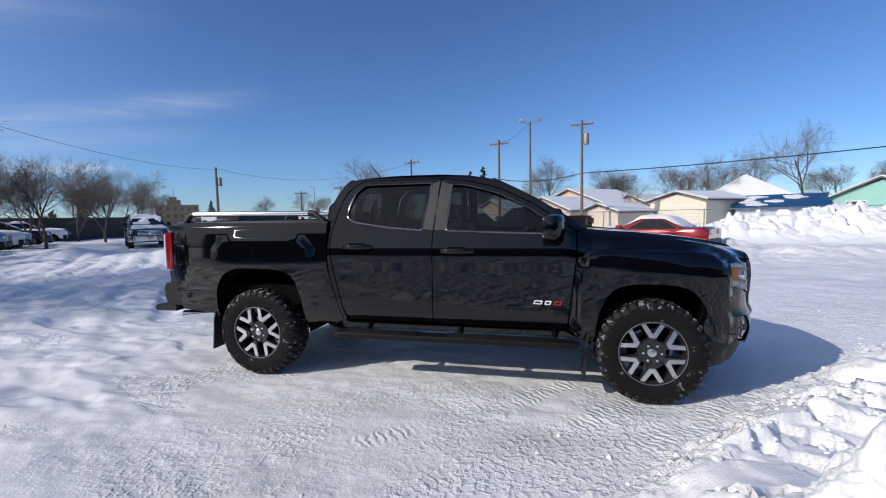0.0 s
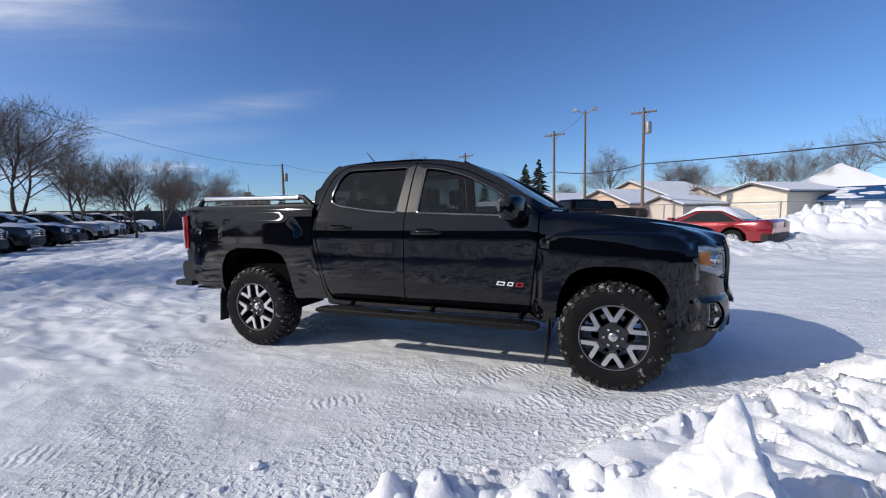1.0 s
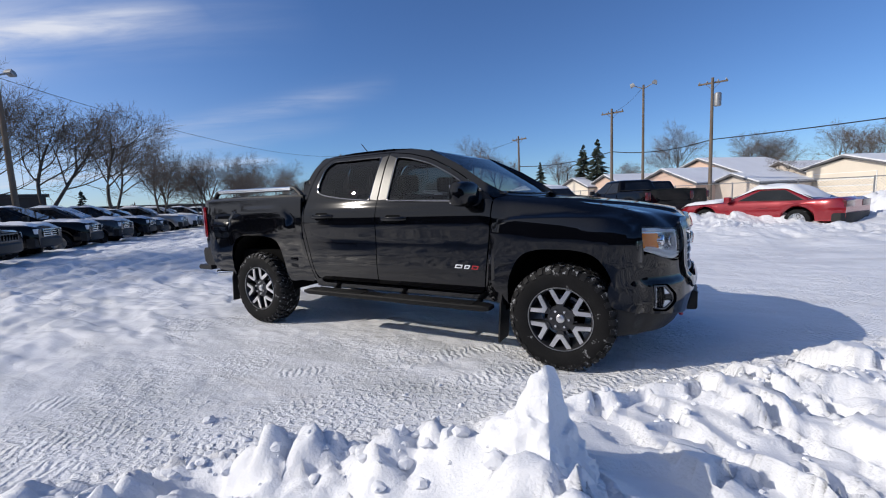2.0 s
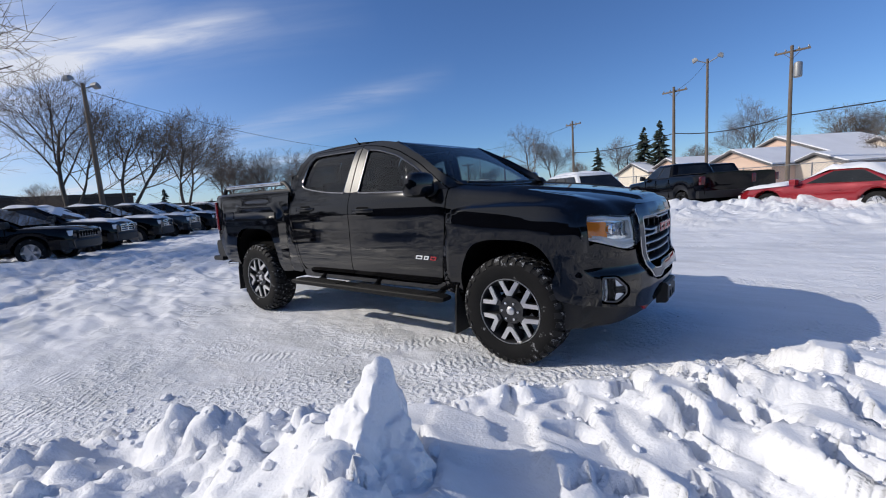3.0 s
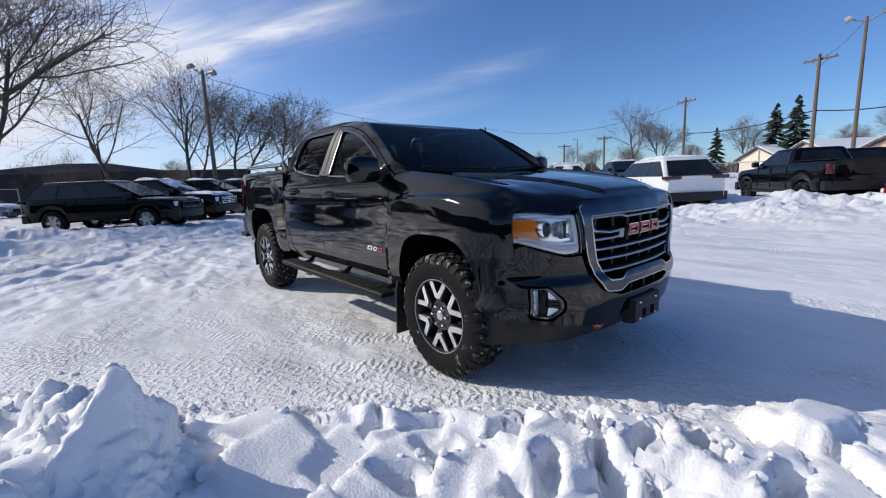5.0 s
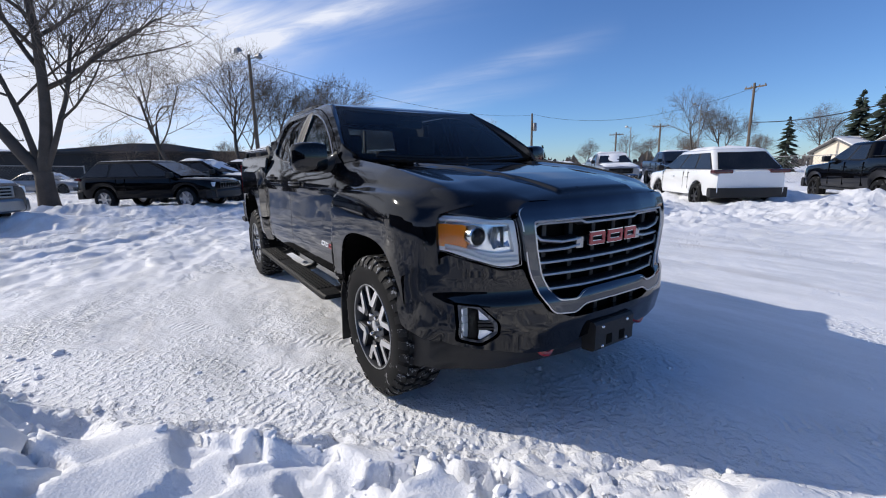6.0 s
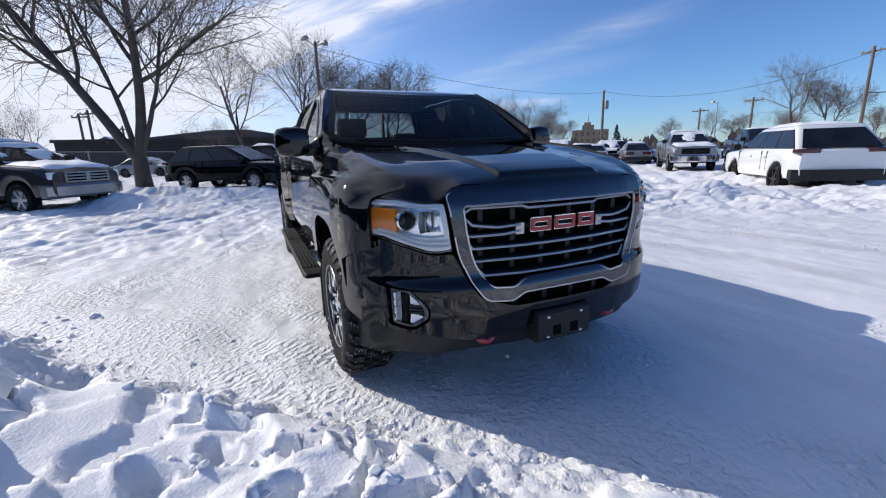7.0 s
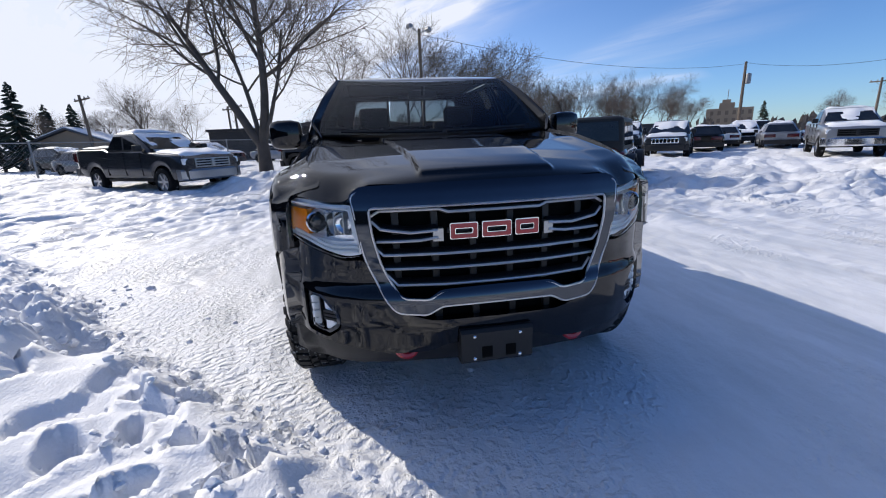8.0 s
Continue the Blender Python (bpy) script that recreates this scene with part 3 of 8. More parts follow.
ground_mesh.polygons.foreach_set("loop_start", np.arange(0, quads.size, 4, dtype=np.int32))
ground_mesh.polygons.foreach_set("use_smooth", np.ones(len(quads), bool))
ground_mesh.update(calc_edges=True)
for attr_name, values in (("ice", ICE), ("track", TRACK), ("crumble", CRUMBLE), ("drift", DRIFT)):
    ground_mesh.attributes.new(attr_name, "FLOAT", "POINT").data.foreach_set("value", values.ravel().astype(np.float32))
ground_mesh.materials.append(M_GROUND)
ground = tagged(new("ground", ground_mesh), "white packed snow with grey icy lane and deep soft edges", "snowy ground", kind="structure")


def ground_z(x, y):
    """Height of the sheet, between its four nearest corners."""
    i, j = min(max(int(np.searchsorted(gx, x)) - 1, 0), nx - 2), min(max(int(np.searchsorted(gy, y)) - 1, 0), ny - 2)
    u, v = (x - gx[i]) / (gx[i + 1] - gx[i]), (y - gy[j]) / (gy[j + 1] - gy[j])
    return float(lerp(lerp(GZ[i, j], GZ[i + 1, j], u), lerp(GZ[i, j + 1], GZ[i + 1, j + 1], u), v))


# clods of snow thrown up beside the lane
def snow_lump(bm, rng, c, size, squash=0.8, sharp=0.35):
    geo = bmesh.ops.create_icosphere(bm, subdivisions=2, radius=1.0)
    turn = Euler((rng.uniform(0, 6), rng.uniform(0, 6), rng.uniform(0, 6))).to_matrix()
    off = Vector((rng.uniform(0, 99), rng.uniform(0, 99), rng.uniform(0, 99)))
    cuts = [(turn @ Vector((math.cos(k * 1.1), math.sin(k * 1.7), math.cos(k * 2.3))).normalized(), rng.uniform(0.55, 0.85)) for k in range(6)]
    for v in geo["verts"]:
        p = v.co.copy()
        for n, d in cuts:
            over = p.dot(n) - d
            if over > 0:
                p -= n * over * 0.9
        p *= 1 + sharp * noise.noise(p * 1.6 + off)
        v.co = Vector(c) + Vector((p.x, p.y, p.z * squash)) * size


lump_rng = random.Random(21)
bm = bmesh.new()
for k in range(300):
    lx = lump_rng.uniform(-0.6, 4.8)
    d = abs(lump_rng.gauss(0.0, 0.35)) if k % 3 else lump_rng.uniform(-1.0, 2.0)
    ly = 0.95 * lx - 3.1 - 1.38 * d
    if math.hypot(lx - 1.63, ly + 0.8) < 0.6:
        continue
    size = lump_rng.uniform(0.008, 0.022) if d < 0.05 else lump_rng.uniform(0.010, 0.05) * lump_rng.random()
    snow_lump(bm, lump_rng, (lx, ly, ground_z(lx, ly) + size * 0.15), size, 0.7)
for k in range(70):
    lx, ly = lump_rng.uniform(-0.2, 1.5), lump_rng.uniform(-3.1, -2.45)
    size = 0.008 + 0.034 * lump_rng.random() ** 3
    snow_lump(bm, lump_rng, (lx, ly, ground_z(lx, ly) + size * 0.1), size, 0.7, 0.5)
for k in range(30):
    lx, ly = 1.55 + lump_rng.gauss(0, 0.36), -2.52 + lump_rng.gauss(0, 0.13)
    size = lump_rng.uniform(0.015, 0.045)
    snow_lump(bm, lump_rng, (lx, ly, ground_z(lx, ly) + size * 0.25), size)
for px_, py_, ln, wd, tn in PRINTS:
    for k in range(7):
        q, f = lump_rng.uniform(0, math.tau), lump_rng.uniform(0.5, 1.5)
        u, v = ln * f * math.cos(q), wd * f * math.sin(q)
        lx, ly = px_ + u * math.cos(radians(tn)) - v * math.sin(radians(tn)), py_ + u * math.sin(radians(tn)) + v * math.cos(radians(tn))
        size = lump_rng.uniform(0.006, 0.030) * lump_rng.uniform(0.5, 1.0)
        snow_lump(bm, lump_rng, (lx, ly, ground_z(lx, ly) + size * 0.2), size, 0.75)
tagged(part("snow_clods", bm, M_SNOW, smooth=28), "scattered clods of white snow beside the lane", "snow clods", kind="stuff")
def snow_mass(c, radii, turn, seed, cut=0.72, taper=0.0):
    """A broken mass of snow: an ellipsoid cut by planes and roughened at three scales."""
    bm = bmesh.new()
    geo = bmesh.ops.create_icosphere(bm, subdivisions=4 if max(radii) < 0.13 else 5, radius=1.0)
    rng = random.Random(seed)
    cuts = [(Vector((rng.gauss(0, 1), rng.gauss(0, 1), rng.gauss(0, 0.6))).normalized(), rng.uniform(cut - 0.2, cut + 0.15)) for k in range(9)]
    off = Vector((seed * 3.7, seed * 1.3, seed))
    for v in geo["verts"]:
        p = v.co.copy()
        for n, d in cuts:
            over = p.dot(n) - d
            if over > 0:
                p -= n * over * 0.93
        q = p * 1.5 + off
        p *= 1.06 + 0.15 * noise.noise(q) - 0.20 * abs(noise.noise(q * 2.3)) + 0.045 * noise.noise(q * 6) + 0.02 * noise.noise(q * 14)
        slim = 1 - taper * min(1.0, max(0.0, (p.z + 0.35) / 1.25))
        v.co = Vector(c) + turn @ Vector((p.x * radii[0] * slim, p.y * radii[1] * slim, p.z * radii[2]))
    return bm


def snow_wedge(c, planes, seed):
    """An upright slab of snow bounded by planes (normal, distance), its edges crumbled."""
    bm = bmesh.new()
    geo = bmesh.ops.create_icosphere(bm, subdivisions=6, radius=1.0)
    walls = [(Vector(n).normalized(), d) for n, d in planes]
    off = Vector((seed, seed * 2.1, seed * 0.7))
    for v in geo["verts"]:
        u = v.co.normalized()
        near = sorted(d / n.dot(u) for n, d in walls if n.dot(u) > 0.02)
        r = near[0] - 0.10 * max(0.0, 0.06 - (near[1] - near[0])) if len(near) > 1 else near[0]
        p = u * r
        q = p * 7 + off
        r += 0.045 * noise.noise(q) - 0.035 * abs(noise.noise(q * 2.1)) + 0.012 * noise.noise(q * 5) + 0.006 * noise.noise(q * 12)
        v.co = Vector(c) + u * r
    return bm


wedge = snow_wedge((1.98, -2.52, 0.22), [((-0.39, -0.757, 0.53), 0.215), ((0.52, 0.80, 0.26), 0.17), ((0.825, -0.25, 0.45), 0.195), ((-0.71, 0.48, 0.50), 0.23), ((0, 0, -1), 0.34), ((0.1, 0.1, 1), 0.445)], 3)
tagged(part("snow_block", wedge, M_SNOW, smooth=50), "upright wedge of shovelled snow standing on the ridge", "snow block", "snow blocks")
for c, radii, tilt, seed in (((1.80, -2.66, 0.12), (0.20, 0.15, 0.20), (0, 10, 20), 5), ((2.17, -2.70, 0.05), (0.22, 0.17, 0.17), (0, 0, 50), 9), ((1.60, -2.60, 0.10), (0.15, 0.13, 0.15), (20, 0, 80), 12),
                             ((1.44, -2.50, 0.12), (0.12, 0.10, 0.12), (30, 10, 10), 15), ((1.30, -2.48, 0.08), (0.09, 0.08, 0.08), (0, 20, 60), 17), ((1.14, -2.52, 0.05), (0.10, 0.08, 0.07), (10, 0, 120), 21),
                             ((1.70, -2.44, 0.14), (0.09, 0.08, 0.09), (0, 30, 30), 23), ((1.36, -2.70, 0.10), (0.12, 0.10, 0.10), (0, 0, 75), 27), ((1.56, -2.82, 0.08), (0.14, 0.11, 0.12), (15, 5, 40), 31), ((0.58, -2.78, 0.03), (0.055, 0.05, 0.05), (15, 5, 40), 33)):
    turn = Euler([radians(q) for q in tilt]).to_matrix()
    tagged(part("snow_block", snow_mass(c, radii, turn, seed, 0.78, 0.15), M_SNOW, smooth=60), "broken lump of shovelled snow on the ridge", "snow block", "snow blocks")

# the big pile pushed up by the plough
def pile_height(x, y):
    p = bump_at(x, y, 15.2, 17.6, 6.0, 2.3, -14) + 0.35 * bump_at(x, y, 10.2, 18.2, 1.8, 1.3, -10)
    lv, ed, tl, ln_ = cells(x + 0.3 * fbm(x, y, 0.9, 81), y + 0.3 * fbm(x, y, 0.9, 82), 0.55, 83)
    return p * (1.45 + 0.9 * fbm(x, y, 1.7, 85, 5, 0.6)) + sstep(0.12, 0.4, p) * (0.30 * lv * sstep(0.0, 0.25, ed) + 0.9 * tl + 0.18 * fbm(x, y, 0.25, 87, 3)) - 0.12


px1, py1 = np.meshgrid(np.linspace(6.0, 29.0, 300), np.linspace(12.5, 23.5, 130), indexing="ij")
pz1 = pile_height(px1, py1)
bm = bmesh.new()
rows = [[bm.verts.new((px1[i, j], py1[i, j], pz1[i, j])) for j in range(130)] for i in range(300)]
for i in range(299):
    for j in range(129):
        if max(pz1[i, j], pz1[i + 1, j], pz1[i + 1, j + 1], pz1[i, j + 1]) > -0.08:
            bm.faces.new((rows[i][j], rows[i + 1][j], rows[i + 1][j + 1], rows[i][j + 1]))
for v in [v for v in bm.verts if not v.link_faces]:
    bm.verts.remove(v)
tagged(part("snow_heap", bm, M_SNOW, smooth=70), "tall rough pile of ploughed white snow", "snow heap")
# an unseen plain dark wall, added behind the viewer so the truck's paint reflects dark
bm = bmesh.new()
box(bm, (-16, -16.2, -0.5), (30, -15.8, 4.6))
tagged(part("reflection_wall", bm, M_TRIM), "unseen dark wall added behind the viewer for the truck's reflections", "wall", kind="structure")

# ---- the black truck: surfaces ----
from mathutils import geometry


def rounded(poly, r=0.012, seg=4):
    """Rounds a polygon's corners; a third value in a point is its own radius."""
    out, n = [], len(poly)
    for i in range(n):
        p, a, b = Vector(poly[i][:2]), Vector(poly[i - 1][:2]), Vector(poly[(i + 1) % n][:2])
        rr = poly[i][2] if len(poly[i]) > 2 else r
        la, lb = (a - p).length, (b - p).length
        if rr <= 0 or la < 1e-6 or lb < 1e-6:
            out.append(p)
            continue
        da, db = p + (a - p) * min(rr, la * 0.48) / la, p + (b - p) * min(rr, lb * 0.48) / lb
        for k in range(seg + 1):
            t = k / seg
            out.append(da * (1 - t) ** 2 + p * 2 * t * (1 - t) + db * t * t)
    return out


def panel(name, outer, mapf, material, parent, out, hole=None, step=(0.06, 0.06), depth=0.02, off=0.0, r=0.012, label=""):
    """A sheet-metal panel: an outline in (u, v), laid on the surface mapf(u, v), with turned-in edges and true surface normals."""
    loops = [[Vector((p[0], p[1], 0)) for p in rounded(outer, r)]]
    if hole:
        loops.append([Vector((p[0], p[1], 0)) for p in rounded(hole, r)])
    tris = geometry.tessellate_polygon(loops)
    flat = [p for lp in loops for p in lp]
    bm = bmesh.new()
    vs = [bm.verts.new(p) for p in flat]
    for t in tris:
        if len(set(t)) == 3:
            try:
                bm.faces.new([vs[i] for i in t])
            except ValueError:
                pass
    bmesh.ops.remove_doubles(bm, verts=bm.verts, dist=1e-6)
    us, vv = [p.x for p in flat], [p.y for p in flat]
    for axis, lo, hi, st in ((0, min(us), max(us), step[0]), (1, min(vv), max(vv), step[1])):
        k = math.floor(lo / st) + 1
        while k * st < hi:
            co, no = [0, 0, 0], [0, 0, 0]
            co[axis], no[axis] = k * st, 1
            bmesh.ops.bisect_plane(bm, geom=bm.verts[:] + bm.edges[:] + bm.faces[:], dist=1e-6, plane_co=co, plane_no=no)
            k += 1
    e = 0.004
    out = Vector(out)
    normals = {}
    bm.verts.ensure_lookup_table()
    for v in bm.verts:
        u, w = v.co.x, v.co.y
        p = Vector(mapf(u, w))
        n = (Vector(mapf(u + e, w)) - Vector(mapf(u - e, w))).cross(Vector(mapf(u, w + e)) - Vector(mapf(u, w - e)))
        n = n.normalized() if n.length > 1e-12 else out.copy()
        if n.dot(out) < 0:
            n.negate()
        normals[v] = n
        v.co = p + n * off
    top = set(bm.faces)
    for f in bm.faces:
        f.normal_update()
        if f.normal.dot(sum((normals[v] for v in f.verts), Vector())) < 0:
            f.normal_flip()
    rim = [ed for ed in bm.edges if len(ed.link_faces) == 1]
    low = {}
    for ed in rim:
        for v in ed.verts:
            if v not in low:
                low[v] = bm.verts.new(v.co - normals[v] * depth)
    for ed in rim:
        f = ed.link_faces[0]
        lp = next(q for q in f.loops if q.edge == ed)
        a, b = lp.vert, lp.link_loop_next.vert
        bm.faces.new((b, a, low[a], low[b]))
    bm.verts.index_update()
    bm.faces.index_update()
    order, tops = [], []
    for f in bm.faces:
        f.smooth = True
        f.normal_update()
        order.append([normals[v].copy() if f in top else f.normal.copy() for v in f.verts])
    me = bpy.data.meshes.new(name)
    bm.to_mesh(me)
    bm.free()
    me.normals_split_custom_set([n for f in order for n in f])
    me.materials.append(material)
    return part(name, me, None, parent, label)


DOOR_Y = [(0.40, 0.80), (0.46, 0.835), (0.52, 0.868), (0.58, 0.889), (0.68, 0.899), (0.80, 0.898), (0.95, 0.893), (1.04, 0.896), (1.10, 0.897), (1.16, 0.890), (1.22, 0.872), (1.27, 0.850),
          (1.34, 0.826), (1.50, 0.765), (1.62, 0.712), (1.70, 0.660), (1.745, 0.625), (1.80, 0.54)]
BED_Y = [(0.40, 0.80), (0.50, 0.850), (0.60, 0.885), (0.75, 0.895), (1.0, 0.897), (1.20, 0.892), (1.30, 0.882), (1.34, 0.872), (1.37, 0.85), (1.40, 0.80)]
FEN_Y = [(0.40, 0.80), (0.50, 0.850), (0.60, 0.885), (0.80, 0.898), (1.0, 0.895), (1.08, 0.890), (1.14, 0.874), (1.19, 0.845), (1.22, 0.815), (1.245, 0.775), (1.26, 0.73)]
HOOD_EDGE = [(1.05, 1.292), (1.19, 1.285), (1.63, 1.240), (2.02, 1.165), (2.20, 1.105), (2.30, 1.06)]


def smooth_table(table):
    xs, ys = zip(*table)
    g = np.linspace(xs[0], xs[-1], 400)
    v = np.interp(g, xs, ys)
    k = np.hanning(31)
    k /= k.sum()
    w = np.convolve(np.pad(v, 15, mode="edge"), k, "valid")
    return g, w


DY, BY, FY, HE = smooth_table(DOOR_Y), smooth_table(BED_Y), smooth_table(FEN_Y), smooth_table(HOOD_EDGE)


def st(a, b, x):
    t = min(1.0, max(0.0, (x - a) / (b - a)))
    return t * t * (3 - 2 * t)


def flare(x, z):
    """How far the squared wheel flares stand out."""
    y = 0.0
    for xc, hl, zt in ((-1.56, 0.515, 1.245), (1.62, 0.53, 1.125)):
        d = (abs(x - xc) / hl) ** 6 + (max(0.0, z - 0.45) / (zt - 0.45)) ** 6
        if d < 1.8:
            y += 0.048 * (1 - st(0.84, 1.16, d))
    return y


def side_y(x, z):
    """Half width of the body at a length and a height."""
    y = float(np.interp(z, *DY))
    if x > 1.02:
        zf = z + (1.255 - float(np.interp(x, *HE))) * st(0.8, 1.1, z)
        y = lerp(y, float(np.interp(zf, *FY)), st(1.02, 1.22, x))
    if x < -0.93:
        y = float(np.interp(z, *BY))
    t = max(0.0, (x - 1.86) / 0.45)
    y -= 0.155 * t * t
    y -= 0.04 * max(0.0, (-2.3 - x) / 0.3) ** 2
    return y + flare(x, z)


def side_map(s):
    return lambda x, z: (x, s * side_y(x, z), z)


FRONT_X = [(0.0, 2.470), (0.2, 2.464), (0.4, 2.437), (0.55, 2.395), (0.66, 2.338), (0.74, 2.275), (0.795, 2.205), (0.835, 2.115), (0.862, 2.03), (0.880, 1.95), (0.89, 1.88)]
FXY = smooth_table(FRONT_X)
FRONT_DX = [(0.28, -0.08), (0.34, -0.045), (0.40, -0.02), (0.46, -0.008), (0.52, 0.006), (0.60, 0.002), (0.645, 0.000), (0.685, -0.028), (0.75, -0.034), (0.80, -0.030), (0.92, -0.026), (1.0, -0.035), (1.06, -0.055), (1.10, -0.085), (1.14, -0.13)]
FDX = smooth_table(FRONT_DX)
_gy = np.linspace(0, 0.888, 500)
_gs = np.concatenate([[0], np.cumsum(np.hypot(np.diff(_gy), np.diff(np.interp(_gy, *FXY))))])


def fs(y):
    """Length along the nose's plan curve at a half width."""
    return math.copysign(float(np.interp(abs(y), _gy, _gs)), y)


def front_map(s, z):
    y = float(np.interp(abs(s), _gs, _gy))
    x = float(np.interp(y, *FXY)) + float(np.interp(z, *FDX)) * (1 - st(0.80, 0.87, y))
    return (x, math.copysign(y + flare(x, z), s), z)


def fpoly(pts):
    return [(fs(p[0]), *p[1:]) for p in pts]


def mirror_poly(half):
    """A closed outline from its y >= 0 half, given from top centre to bottom centre."""
    return half + [(-p[0], *p[1:]) for p in half[::-1] if abs(p[0]) > 1e-6]


HOODZ = smooth_table([(1.02, 1.276), (1.2, 1.267), (1.63, 1.240), (2.0, 1.198), (2.2, 1.165), (2.3, 1.143), (2.365, 1.122), (2.40, 1.096), (2.46, 1.03)])


def hood_map(x, y):
    """A nearly flat hood with a raised middle field that narrows to the front."""
    a = abs(y)
    z = lerp(float(np.interp(x, *HOODZ)), float(np.interp(x, *HE)) - 0.012, (a / 0.78) ** 3) - 0.03 * max(0, (a - 0.70) / 0.1) ** 2
    edge = lerp(0.385, 0.275, st(1.1, 2.35, x))
    inner = (1 - st(edge - 0.012, edge + 0.012, a)) * (1 - st(2.325, 2.36, x))
    z -= 0.016 * (1 - inner) * (1 - st(0.55, 0.75, a))
    nose = float(np.interp(a, *FXY)) - 0.05
    z -= 0.060 * max(0.0, (x - nose + 0.15) / 0.15) ** 2 * st(0.47, 0.60, a)
    return (x, y, z)


ROOFZ = smooth_table([(-0.86, 1.685), (-0.80, 1.715), (-0.70, 1.738), (-0.4, 1.752), (0.0, 1.752), (0.25, 1.736), (0.45, 1.700), (0.55, 1.66)])


def roof_map(x, y):
    return (x, y, float(np.interp(x, *ROOFZ)) + 0.006 * (1 - (abs(y) / 0.635) ** 2.2))


def wshield_map(u, v):
    return (lerp(1.215 - 0.115 * u * u, 0.545 - 0.085 * u * u, v) + 0.02 * math.sin(math.pi * v), u * lerp(0.795, 0.630, v), lerp(1.262 + 0.030 * u * u, 1.674 + 0.031 * u * u, v))


BACKX = smooth_table([(0.9, -0.945), (1.40, -0.955), (1.52, -0.940), (1.62, -0.905), (1.70, -0.860), (1.75, -0.80)])


def back_map(y, z):
    return (float(np.interp(z, *BACKX)) + 0.03 * (abs(y) / 0.8) ** 3, y, z)


truck = empty("pickup_truck", "glossy black crew cab pickup truck with smoked chrome grille", "pickup truck", pose(-1.63, 0, 0, 0, 0.385, 0) @ pose(1.63, 0, 0))

ARCH_R = [(-1.14, 0.50, 0.02), (-1.165, 0.72, 0.08), (-1.24, 0.915, 0.09), (-1.40, 0.962, 0.08), (-1.80, 0.968, 0.08), (-1.945, 0.915, 0.08), (-2.015, 0.77, 0.06), (-2.02, 0.52, 0.02)]
ARCH_F = [(2.005, 0.60, 0.02), (1.955, 0.755, 0.07), (1.875, 0.858, 0.08), (1.74, 0.892, 0.08), (1.47, 0.892, 0.08), (1.34, 0.845, 0.08), (1.255, 0.68, 0.08), (1.225, 0.44, 0.02)]
M_CHROMELINE = mat("satin_window_trim", (0.24, 0.24, 0.25), 0.25, 1.0, vary=0.1)

